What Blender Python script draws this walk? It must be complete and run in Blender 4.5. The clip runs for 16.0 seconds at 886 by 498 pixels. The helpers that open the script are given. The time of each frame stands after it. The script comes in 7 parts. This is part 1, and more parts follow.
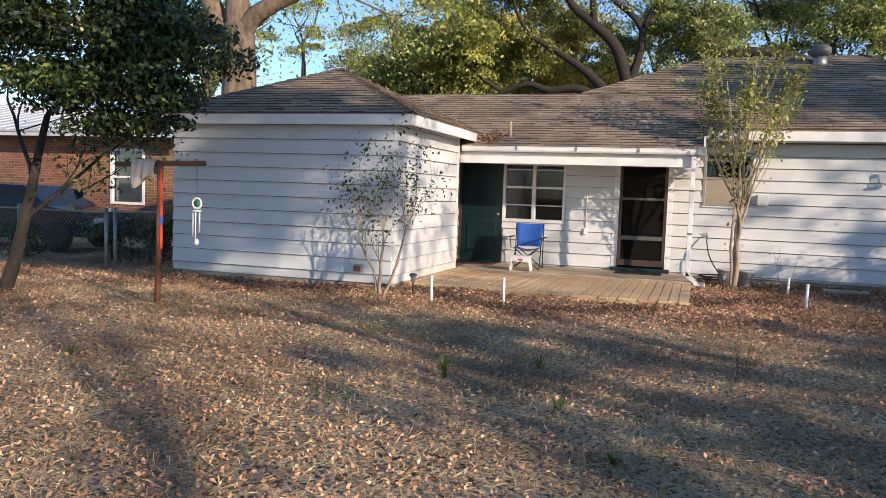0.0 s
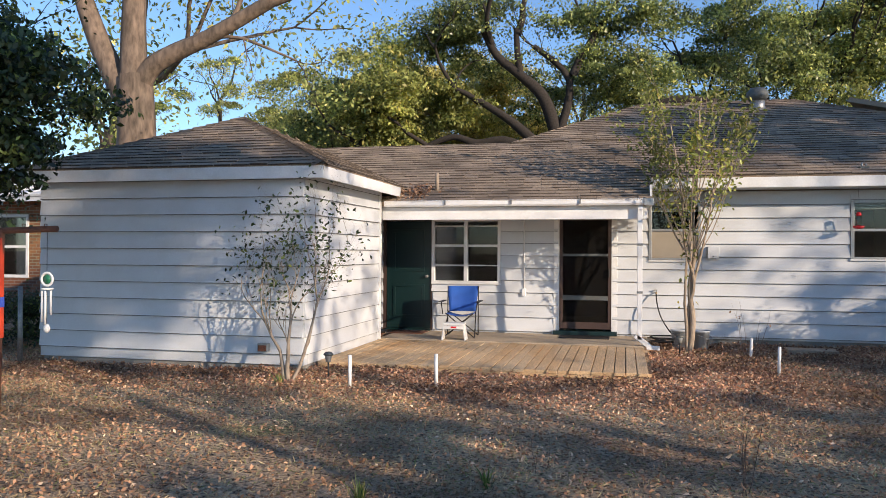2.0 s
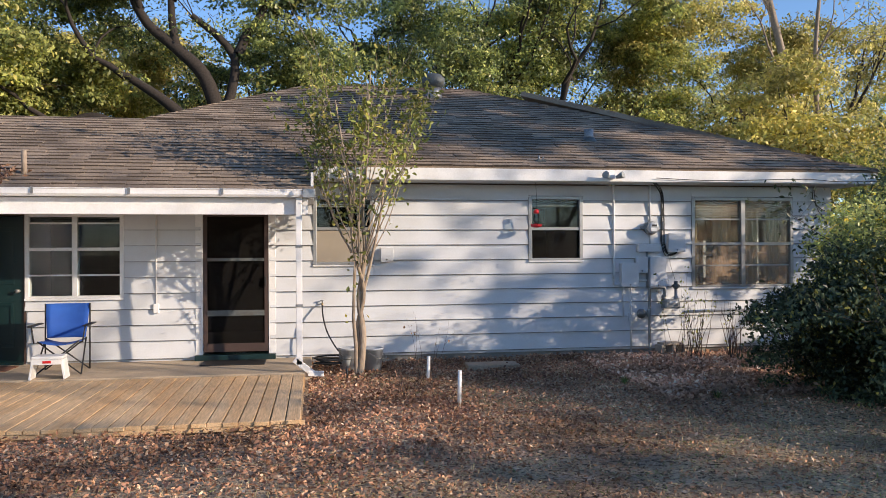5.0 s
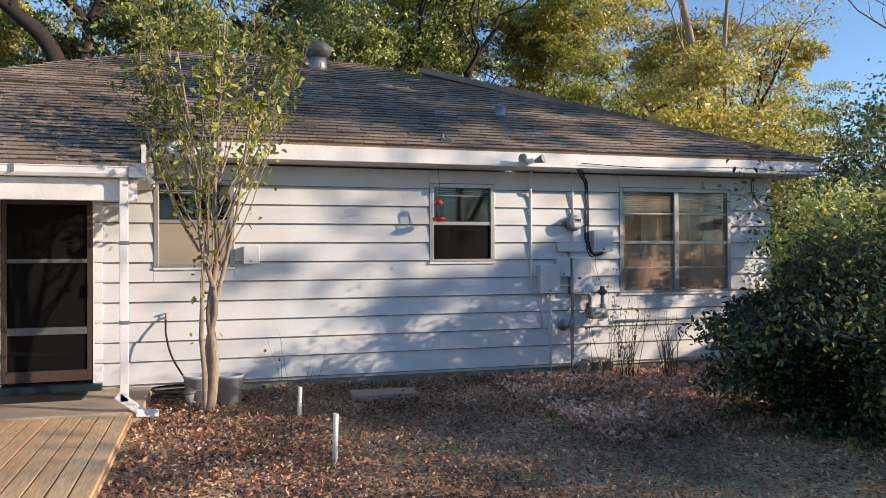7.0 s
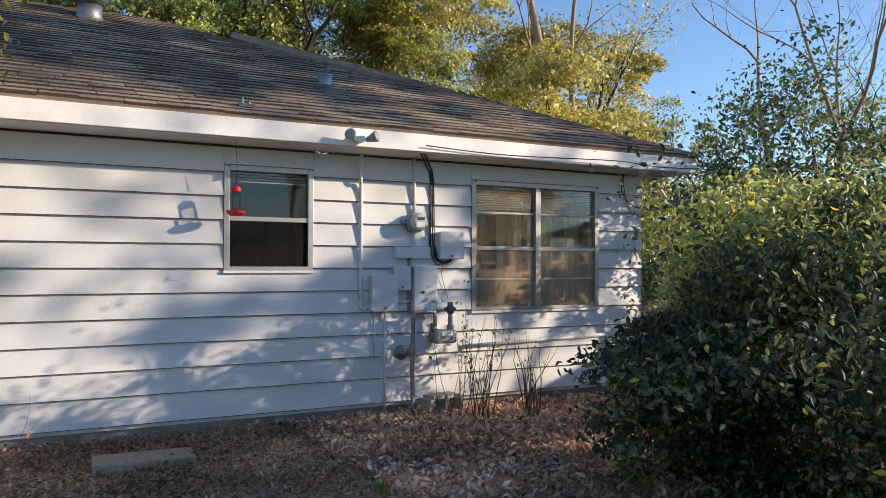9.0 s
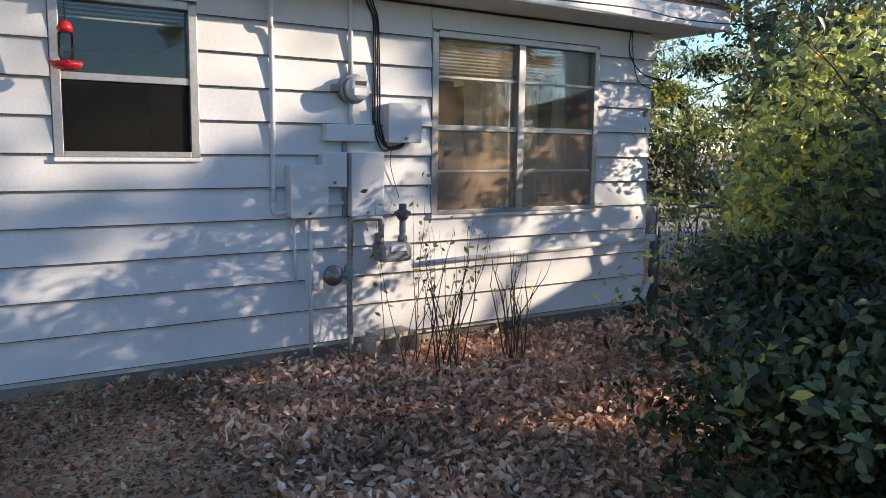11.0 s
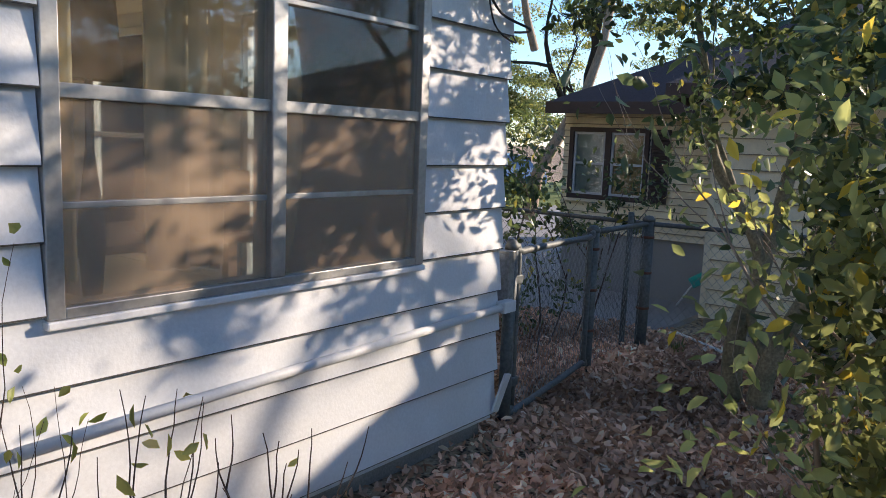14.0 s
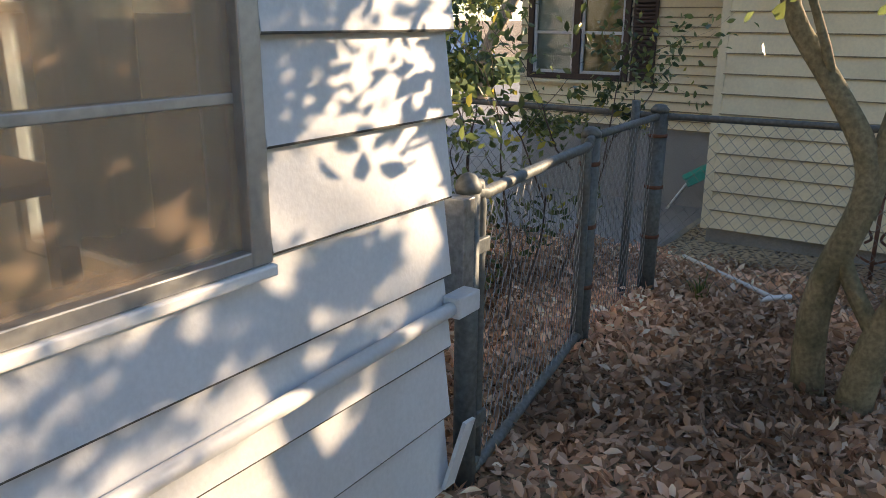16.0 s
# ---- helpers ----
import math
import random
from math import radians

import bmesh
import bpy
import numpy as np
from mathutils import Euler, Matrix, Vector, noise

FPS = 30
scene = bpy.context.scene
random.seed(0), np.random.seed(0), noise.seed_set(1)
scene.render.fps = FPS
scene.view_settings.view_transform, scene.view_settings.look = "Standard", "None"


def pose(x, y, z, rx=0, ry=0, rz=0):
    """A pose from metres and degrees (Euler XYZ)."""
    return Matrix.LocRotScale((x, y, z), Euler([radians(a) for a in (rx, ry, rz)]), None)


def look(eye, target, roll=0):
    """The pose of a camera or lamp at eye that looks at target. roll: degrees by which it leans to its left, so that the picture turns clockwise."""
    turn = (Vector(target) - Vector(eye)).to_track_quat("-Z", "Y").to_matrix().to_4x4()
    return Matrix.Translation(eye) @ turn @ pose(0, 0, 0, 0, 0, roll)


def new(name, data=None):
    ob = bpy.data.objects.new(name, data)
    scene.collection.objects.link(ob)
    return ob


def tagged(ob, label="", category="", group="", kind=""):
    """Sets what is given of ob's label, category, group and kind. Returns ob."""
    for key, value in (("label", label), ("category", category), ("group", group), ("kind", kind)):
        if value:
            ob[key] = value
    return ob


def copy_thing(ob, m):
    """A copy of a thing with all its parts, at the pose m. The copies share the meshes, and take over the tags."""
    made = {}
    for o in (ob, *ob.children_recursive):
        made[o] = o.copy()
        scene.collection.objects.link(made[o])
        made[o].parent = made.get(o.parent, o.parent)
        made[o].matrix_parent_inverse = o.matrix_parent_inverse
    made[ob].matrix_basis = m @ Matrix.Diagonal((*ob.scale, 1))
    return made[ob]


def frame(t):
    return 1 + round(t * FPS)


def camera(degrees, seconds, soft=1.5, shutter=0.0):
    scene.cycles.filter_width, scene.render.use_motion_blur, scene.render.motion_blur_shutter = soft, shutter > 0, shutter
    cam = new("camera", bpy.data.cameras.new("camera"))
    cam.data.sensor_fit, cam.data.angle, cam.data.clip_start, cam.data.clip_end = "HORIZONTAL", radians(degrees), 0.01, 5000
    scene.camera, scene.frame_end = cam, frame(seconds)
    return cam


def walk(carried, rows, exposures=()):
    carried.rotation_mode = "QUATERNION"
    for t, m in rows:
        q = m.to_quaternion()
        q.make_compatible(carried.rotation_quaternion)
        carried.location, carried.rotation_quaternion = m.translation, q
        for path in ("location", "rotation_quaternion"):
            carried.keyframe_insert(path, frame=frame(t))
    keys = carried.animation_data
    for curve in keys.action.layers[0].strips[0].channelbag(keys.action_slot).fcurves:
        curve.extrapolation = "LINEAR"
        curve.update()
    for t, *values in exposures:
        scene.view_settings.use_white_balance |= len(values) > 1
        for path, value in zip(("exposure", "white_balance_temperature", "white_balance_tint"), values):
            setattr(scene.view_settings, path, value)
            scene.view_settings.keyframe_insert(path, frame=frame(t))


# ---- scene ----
cam = camera(59.1, 16.0, 0.6)
PATH = [
    (0, (0.003, 0.061, 1.536), (-0.619, 1.956, 1.392), 2.0),
    (0.5, (-0.073, 0.463, 1.518), (-0.62, 2.383, 1.397), 0.4),
    (1, (-0.212, 0.867, 1.56), (-0.81, 2.771, 1.422), 0.0),
    (1.5, (-0.272, 1.274, 1.566), (-0.849, 3.188, 1.534), 0.6),
    (2, (-0.39, 1.687, 1.587), (-0.845, 3.635, 1.594), 0.3),
    (2.5, (-0.447, 2.124, 1.604), (-0.881, 4.075, 1.559), -0.3),
    (3, (-0.447, 2.572, 1.605), (-0.928, 4.51, 1.494), 0.3),
    (3.5, (-0.409, 3.024, 1.62), (-0.715, 4.999, 1.546), 0.3),
    (4, (-0.29, 3.381, 1.631), (-0.425, 5.376, 1.575), -0.2),
    (4.3, (-0.128, 3.588, 1.64), (-0.223, 5.586, 1.6), 0.6),
    (4.5, (-0.053, 3.785, 1.644), (-0.038, 5.782, 1.542), -0.0),
    (4.8, (0.003, 4.072, 1.636), (0.203, 6.06, 1.56), 0.4),
    (5, (0.037, 4.279, 1.639), (0.359, 6.253, 1.646), -0.3),
    (5.2, (0.078, 4.517, 1.652), (0.528, 6.466, 1.628), -0.5),
    (7.3, (0.751, 6.697, 1.599), (1.378, 8.596, 1.632), -0.2),
    (7.5, (0.858, 6.899, 1.603), (1.558, 8.772, 1.661), -0.2),
    (8, (1.117, 7.433, 1.617), (2.053, 9.2, 1.595), -1.4),
    (8.5, (1.367, 7.913, 1.6), (2.237, 9.714, 1.57), 1.0),
    (9, (1.599, 8.463, 1.566), (2.545, 10.224, 1.604), 0.2),
    (9.2, (1.666, 8.7, 1.581), (2.62, 10.457, 1.537), 0.1),
    (11.3, (2.791, 10.905, 1.587), (3.928, 12.529, 1.327), 0.6),
    (11.5, (2.902, 11.134, 1.585), (4.119, 12.709, 1.393), 0.4),
    (12, (3.199, 11.681, 1.612), (4.543, 13.144, 1.378), -1.3),
    (12.5, (3.529, 12.16, 1.616), (4.837, 13.65, 1.355), 0.9),
    (13, (3.916, 12.649, 1.652), (5.439, 13.916, 1.378), -0.7),
    (13.5, (4.343, 13.071, 1.633), (5.924, 14.28, 1.436), -0.3),
    (14, (4.792, 13.443, 1.638), (6.357, 14.658, 1.363), 2.3),
    (14.5, (5.184, 13.734, 1.649), (6.805, 14.845, 1.279), 0.1),
    (15, (5.667, 13.995, 1.611), (7.254, 15.118, 1.14), 0.9),
    (15.5, (6.088, 14.263, 1.55), (7.692, 15.352, 1.059), 1.7),
    (16, (6.506, 14.579, 1.551), (8.099, 15.648, 0.984), 0.4),
]
walk(cam, [(t, look(eye, target, roll)) for t, eye, target, roll in PATH], exposures=[(0, 0.6, 6450, 15), (3.5, 0.5, 6250, 15), (5, 0.6, 6300, 16), (9, 0.66, 6500, 15), (11.5, 0.95, 6500, 15), (12.5, 0.92, 6300, 15), (14, 0.95, 6200, 16), (15, 1.12, 6800, 17), (16, 1.6, 7700, 16)])

# ---- light ----
SUN_AZ = Vector((0.862, -0.507, 0.0)).normalized()
SUN_EL = radians(17)
world = bpy.data.worlds.new("sky")
scene.world = world
world.use_nodes = True
wn = world.node_tree
sky = wn.nodes.new("ShaderNodeTexSky")
sky.sky_type, sky.sun_disc = "NISHITA", False
sky.sun_elevation = SUN_EL
sky.sun_rotation = math.atan2(SUN_AZ.x, SUN_AZ.y)
sky.air_density, sky.dust_density, sky.ozone_density = 1.0, 0.1, 4.0
wn.links.new(sky.outputs[0], wn.nodes["Background"].inputs[0])
wn.nodes["Background"].inputs[1].default_value = 0.14
sun = new("sun", bpy.data.lights.new("sun", "SUN"))
sun.data.energy, sun.data.angle, sun.data.color = 4.3, radians(0.53), (1.0, 0.82, 0.60)
sun_to = SUN_AZ * math.cos(SUN_EL) + Vector((0, 0, math.sin(SUN_EL)))
sun.matrix_world = look(sun_to * 60, (0, 0, 0))

# ---- materials ----


def mat(name, base, rough=0.6, metal=0.0, var=0.25, scale=3.0, fine=45.0, bump=0.15, tint=None, stain=0.35, per="", stretch=(1, 1, 1), spec=0.5):
    """A surface in world-sized noise: a broad drift towards tint, a fine grain, bump from both."""
    m = bpy.data.materials.new(name)
    m.use_nodes = True
    nt, out = m.node_tree, m.node_tree.nodes["Principled BSDF"]
    N, L = nt.nodes.new, nt.links.new
    geo, mp = N("ShaderNodeNewGeometry"), N("ShaderNodeMapping")
    mp.inputs["Scale"].default_value = stretch
    L(geo.outputs["Position"], mp.inputs["Vector"])
    broad, grain = N("ShaderNodeTexNoise"), N("ShaderNodeTexNoise")
    broad.inputs["Scale"].default_value, broad.inputs["Detail"].default_value = scale, 6
    grain.inputs["Scale"].default_value, grain.inputs["Detail"].default_value = fine, 3
    L(mp.outputs[0], broad.inputs["Vector"]), L(mp.outputs[0], grain.inputs["Vector"])
    ramp = N("ShaderNodeValToRGB")
    ramp.color_ramp.elements[0].position, ramp.color_ramp.elements[1].position = 0.42, 0.72
    L(broad.outputs["Fac"], ramp.inputs[0])
    mix = N("ShaderNodeMix")
    mix.data_type = "RGBA"
    mix.inputs[6].default_value = (*base, 1)
    mix.inputs[7].default_value = (*(tint or [c * 0.7 for c in base]), 1)
    sc = N("ShaderNodeMath")
    sc.operation = "MULTIPLY"
    sc.inputs[1].default_value = stain
    L(ramp.outputs[0], sc.inputs[0]), L(sc.outputs[0], mix.inputs[0])
    val = N("ShaderNodeMapRange")
    val.inputs[1].default_value, val.inputs[2].default_value = 0.3, 0.7
    val.inputs[3].default_value, val.inputs[4].default_value = 1 - var, 1 + var * 0.6
    L(grain.outputs["Fac"], val.inputs[0])
    last = val.outputs[0]
    if per:
        src = N("ShaderNodeObjectInfo").outputs["Random"] if per == "object" else geo.outputs["Random Per Island"]
        pr = N("ShaderNodeMapRange")
        pr.inputs[3].default_value, pr.inputs[4].default_value = {"object": (0.96, 1.03), "tab": (0.82, 1.16)}.get(per, (0.6, 1.35))
        L(src, pr.inputs[0])
        mu = N("ShaderNodeMath")
        mu.operation = "MULTIPLY"
        L(last, mu.inputs[0]), L(pr.outputs[0], mu.inputs[1])
        last = mu.outputs[0]
    mul = N("ShaderNodeVectorMath")
    mul.operation = "SCALE"
    L(mix.outputs[2], mul.inputs[0]), L(last, mul.inputs["Scale"])
    L(mul.outputs[0], out.inputs["Base Color"])
    out.inputs["Roughness"].default_value, out.inputs["Metallic"].default_value = rough, metal
    out.inputs["Specular IOR Level"].default_value = spec
    if bump:
        add = N("ShaderNodeMath")
        add.operation = "ADD"
        L(broad.outputs["Fac"], add.inputs[0]), L(grain.outputs["Fac"], add.inputs[1])
        b = N("ShaderNodeBump")
        b.inputs["Strength"].default_value, b.inputs["Distance"].default_value = bump, 0.01
        L(add.outputs[0], b.inputs["Height"]), L(b.outputs[0], out.inputs["Normal"])
    return m


def leaf_mat(name, dark, light, other, share=0.1, trans=0.35, rough=0.45):
    """Leaves: a colour for each leaf between dark and light, a share of them in another colour, light passing through."""
    m = bpy.data.materials.new(name)
    m.use_nodes = True
    nt, out = m.node_tree, m.node_tree.nodes["Principled BSDF"]
    N, L = nt.nodes.new, nt.links.new
    geo = N("ShaderNodeNewGeometry")
    ramp = N("ShaderNodeValToRGB")
    e = ramp.color_ramp.elements
    e[0].color, e[1].color = (*dark, 1), (*other, 1)
    e[0].position, e[1].position = 0.0, 1.0
    mid = e.new(1 - share - 0.02)
    mid.color = (*light, 1)
    if share > 0:
        o2 = e.new(1 - share + 0.02)
        o2.color = (*other, 1)
    L(geo.outputs["Random Per Island"], ramp.inputs[0])
    # wide drift in leaf tone stands in for sunlit and shaded clumps
    noi = N("ShaderNodeTexNoise")
    noi.inputs["Scale"].default_value = 0.7
    L(geo.outputs["Position"], noi.inputs["Vector"])
    mr = N("ShaderNodeMapRange")
    mr.inputs[1].default_value, mr.inputs[2].default_value, mr.inputs[3].default_value, mr.inputs[4].default_value = 0.34, 0.66, 0.5, 1.6
    L(noi.outputs["Fac"], mr.inputs[0])
    sc = N("ShaderNodeVectorMath")
    sc.operation = "SCALE"
    L(ramp.outputs[0], sc.inputs[0]), L(mr.outputs[0], sc.inputs["Scale"])
    L(sc.outputs[0], out.inputs["Base Color"])
    out.inputs["Roughness"].default_value = rough
    tr = N("ShaderNodeBsdfTranslucent")
    L(sc.outputs[0], tr.inputs["Color"])
    mx = N("ShaderNodeMixShader")
    mx.inputs[0].default_value = trans
    L(out.outputs[0], mx.inputs[1]), L(tr.outputs[0], mx.inputs[2])
    L(mx.outputs[0], nt.nodes["Material Output"].inputs["Surface"])
    return m


def glass_mat(name, clear=0.9, colour=(0.9, 0.95, 0.95)):
    m = bpy.data.materials.new(name)
    m.use_nodes = True
    nt = m.node_tree
    N, L = nt.nodes.new, nt.links.new
    t, g, f, mx = N("ShaderNodeBsdfTransparent"), N("ShaderNodeBsdfGlossy"), N("ShaderNodeFresnel"), N("ShaderNodeMixShader")
    t.inputs[0].default_value = (*[c * clear for c in colour], 1)
    g.inputs["Roughness"].default_value = 0.02
    f.inputs[0].default_value = 1.5
    L(f.outputs[0], mx.inputs[0]), L(t.outputs[0], mx.inputs[1]), L(g.outputs[0], mx.inputs[2])
    L(mx.outputs[0], nt.nodes["Material Output"].inputs["Surface"])
    return m


def screen_mat(name, colour, cover):
    """Insect screen: a fine weave, partly see-through."""
    m = bpy.data.materials.new(name)
    m.use_nodes = True
    nt, out = m.node_tree, m.node_tree.nodes["Principled BSDF"]
    N, L = nt.nodes.new, nt.links.new
    out.inputs["Base Color"].default_value = (*colour, 1)
    out.inputs["Roughness"].default_value = 0.7
    out.inputs["Specular IOR Level"].default_value = 0.1
    geo, noi, mr = N("ShaderNodeNewGeometry"), N("ShaderNodeTexNoise"), N("ShaderNodeMapRange")
    noi.inputs["Scale"].default_value = 5
    L(geo.outputs["Position"], noi.inputs["Vector"])
    mr.inputs[3].default_value, mr.inputs[4].default_value = cover - 0.08, cover + 0.08
    L(noi.outputs["Fac"], mr.inputs[0])
    t, mx = N("ShaderNodeBsdfTransparent"), N("ShaderNodeMixShader")
    L(mr.outputs[0], mx.inputs[0]), L(t.outputs[0], mx.inputs[1]), L(out.outputs[0], mx.inputs[2])
    L(mx.outputs[0], nt.nodes["Material Output"].inputs["Surface"])
    return m


M_SIDING = mat("siding_paint", (0.64, 0.66, 0.68), 0.55, var=0.06, scale=2.2, fine=70, bump=0.08, tint=(0.5, 0.505, 0.49), stain=0.45, per="object")
M_TRIM = mat("trim_paint", (0.80, 0.80, 0.79), 0.5, var=0.06, scale=4, fine=60, bump=0.08, tint=(0.55, 0.54, 0.5), stain=0.35)
M_SOFFIT = mat("soffit_paint", (0.62, 0.62, 0.6), 0.7, var=0.08, scale=3, bump=0.05)
M_SHINGLE = mat("asphalt_shingle", (0.36, 0.28, 0.205), 0.95, var=0.35, scale=1.1, fine=160, bump=0.5, tint=(0.12, 0.10, 0.085), stain=0.7, per="tab", spec=0.2)
# edge colour holds the shadow line and grime under each lap
M_LAPEDGE = mat("shaded_grimy_edge", (0.10, 0.10, 0.095), 0.9, var=0.3, scale=5, bump=0.1, tint=(0.05, 0.05, 0.045))
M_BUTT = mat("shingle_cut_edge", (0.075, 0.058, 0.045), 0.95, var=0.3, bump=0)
# tan counterpart: the lap shadow put into the colour of the lip
M_TANEDGE = mat("shaded_tan_edge", (0.36, 0.28, 0.18), 0.9, var=0.3, bump=0)
M_CONC = mat("concrete", (0.33, 0.31, 0.28), 0.9, var=0.2, scale=2.5, fine=90, bump=0.3, tint=(0.2, 0.19, 0.16), stain=0.6)
M_PORCH = mat("tan_concrete", (0.50, 0.39, 0.27), 0.9, var=0.2, scale=2.5, fine=90, bump=0.2, tint=(0.30, 0.25, 0.18), stain=0.6)
M_DECK = mat("deck_boards", (0.64, 0.45, 0.26), 0.8, var=0.25, scale=1.0, fine=18, bump=0.3, tint=(0.60, 0.34, 0.14), stain=0.8, per="object", stretch=(4, 0.35, 4))
M_GREEN = mat("green_door_paint", (0.004, 0.020, 0.021), 0.4, var=0.12, scale=3, fine=30, bump=0.05, tint=(0.008, 0.034, 0.033))
# near-black surfaces: the darkness of the unlit rooms put into the colour
M_DARK = mat("unlit_room_black", (0.014, 0.012, 0.011), 0.9, var=0.2, bump=0)
M_ROOM = mat("room_plaster", (0.72, 0.62, 0.46), 0.9, var=0.1, bump=0)
M_ALU = mat("window_aluminium", (0.42, 0.42, 0.41), 0.45, metal=0.7, var=0.12, scale=8, bump=0.05)
M_STEEL = mat("galvanised_steel", (0.33, 0.34, 0.34), 0.5, metal=0.75, var=0.3, scale=6, fine=50, bump=0.1, tint=(0.18, 0.15, 0.12), stain=0.6)
M_DKSTEEL = mat("weathered_fence_pipe", (0.13, 0.145, 0.145), 0.6, metal=0.4, var=0.3, scale=7, fine=50, bump=0.15, tint=(0.13, 0.12, 0.1), stain=0.7)
M_RUST = mat("rusty_steel", (0.17, 0.07, 0.04), 0.85, var=0.35, scale=5, fine=60, bump=0.3, tint=(0.09, 0.035, 0.022), stain=0.8)
M_BLACK = mat("black_rubber", (0.015, 0.015, 0.016), 0.55, var=0.1, bump=0.05)
M_MOSS = mat("mossy_bark", (0.27, 0.23, 0.14), 0.9, var=0.35, scale=7, fine=50, bump=0.5, tint=(0.10, 0.10, 0.05), stain=0.8)
M_GREYBOX = mat("grey_meter_paint", (0.27, 0.29, 0.29), 0.5, var=0.1, scale=6, bump=0.06)
M_BARK = mat("oak_bark", (0.16, 0.12, 0.09), 0.95, var=0.4, scale=4, fine=22, bump=0.8, tint=(0.07, 0.055, 0.045), stain=0.8, stretch=(1, 1, 0.3))
M_OAKBARK = mat("furrowed_oak_bark", (0.20, 0.145, 0.105), 0.95, var=0.5, scale=2.5, fine=9, bump=1.0, tint=(0.10, 0.08, 0.06), stain=0.8, stretch=(1, 1, 0.35))
M_PALEBARK = mat("pale_bark", (0.36, 0.29, 0.22), 0.9, var=0.3, scale=6, fine=40, bump=0.4, tint=(0.22, 0.16, 0.1), stain=0.7, stretch=(1, 1, 0.35))
# bark darkened to near-black: the foliage's shade put into the limb colour
M_DKBARK = mat("shaded_limb_bark", (0.034, 0.027, 0.022), 0.95, var=0.4, scale=4, fine=22, bump=0.8)
M_TWIG = mat("twig_bark", (0.10, 0.07, 0.055), 0.9, var=0.3, bump=0.2)
M_GLASS = glass_mat("window_glass", 0.85)
M_SCREEN = screen_mat("insect_screen", (0.62, 0.46, 0.32), 0.30)
# thin tan sheet that lays a faint brown veil over the upper panes
M_VEILPANE = screen_mat("tan_upper_screen", (0.5, 0.40, 0.28), 0.09)
M_DSCREEN = screen_mat("door_screen", (0.012, 0.011, 0.010), 0.5)
M_BLIND = mat("blind_slat", (0.45, 0.44, 0.41), 0.6, var=0.05, bump=0)
M_BLUE = mat("blue_canvas", (0.025, 0.11, 0.46), 0.75, var=0.12, scale=9, fine=200, bump=0.2, tint=(0.015, 0.07, 0.33))
M_PLASTIC = mat("white_plastic", (0.78, 0.78, 0.76), 0.4, var=0.04, bump=0.02)
M_RED = mat("red_plastic", (0.6, 0.02, 0.025), 0.25, var=0.08, bump=0.02)
M_TAN = mat("tan_siding", (0.86, 0.73, 0.49), 0.7, var=0.06, scale=2, bump=0.06, tint=(0.48, 0.39, 0.27), per="object")
M_BROWN = mat("brown_trim", (0.06, 0.035, 0.028), 0.6, var=0.15, bump=0.05)
M_CLOTH = mat("faded_cloth", (0.5, 0.44, 0.38), 0.9, var=0.15, scale=8, fine=150, bump=0.2, tint=(0.45, 0.25, 0.2), stain=0.5)
M_ASPH = mat("driveway", (0.34, 0.33, 0.32), 0.9, var=0.3, scale=1.5, fine=120, bump=0.3)
M_CARPAINT = mat("car_paint", (0.012, 0.015, 0.03), 0.2, var=0.05, bump=0)
L_OAK = leaf_mat("oak_leaves", (0.11, 0.14, 0.045), (0.52, 0.54, 0.15), (0.66, 0.58, 0.18), 0.1, 0.5)
L_YELLOW = leaf_mat("yellowing_leaves", (0.24, 0.23, 0.06), (0.58, 0.52, 0.14), (0.72, 0.60, 0.22), 0.2, 0.5)
L_DARK = leaf_mat("dark_evergreen_leaves", (0.05, 0.08, 0.028), (0.33, 0.38, 0.11), (0.48, 0.48, 0.13), 0.1, 0.35, 0.35)
L_SHRUB = leaf_mat("privet_leaves", (0.045, 0.075, 0.03), (0.21, 0.25, 0.085), (0.48, 0.40, 0.07), 0.06, 0.45, 0.3)
# lighter privet copy: sun on the outer branches put into the leaf colour
L_SHOOT = leaf_mat("sunlit_tone_privet_leaves", (0.18, 0.22, 0.08), (0.58, 0.60, 0.21), (0.80, 0.60, 0.08), 0.07, 0.55, 0.3)
L_EVER = leaf_mat("deep_evergreen_leaves", (0.010, 0.020, 0.009), (0.075, 0.11, 0.035), (0.20, 0.25, 0.06), 0.12, 0.3, 0.35)
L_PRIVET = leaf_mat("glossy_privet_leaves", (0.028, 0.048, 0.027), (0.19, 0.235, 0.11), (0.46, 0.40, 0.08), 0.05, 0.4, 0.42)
L_LAUREL = leaf_mat("laurel_leaves", (0.05, 0.085, 0.04), (0.24, 0.29, 0.11), (0.66, 0.46, 0.07), 0.05, 0.4, 0.3)
L_SMALL = leaf_mat("young_tree_leaves", (0.13, 0.16, 0.04), (0.36, 0.38, 0.09), (0.45, 0.38, 0.08), 0.12)
L_LITTER = leaf_mat("dry_leaves", (0.20, 0.10, 0.055), (0.62, 0.35, 0.20), (0.70, 0.52, 0.36), 0.08, 0.1, 0.75)
L_BED = leaf_mat("dark_leaf_bed", (0.13, 0.06, 0.04), (0.46, 0.24, 0.145), (0.60, 0.42, 0.28), 0.12, 0.1, 0.75)
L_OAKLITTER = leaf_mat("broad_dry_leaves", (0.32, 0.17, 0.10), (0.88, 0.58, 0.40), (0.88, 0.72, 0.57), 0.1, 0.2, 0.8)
L_GRASS = leaf_mat("dry_grass", (0.28, 0.21, 0.11), (0.6, 0.47, 0.26), (0.2, 0.24, 0.06), 0.12, 0.2, 0.8)

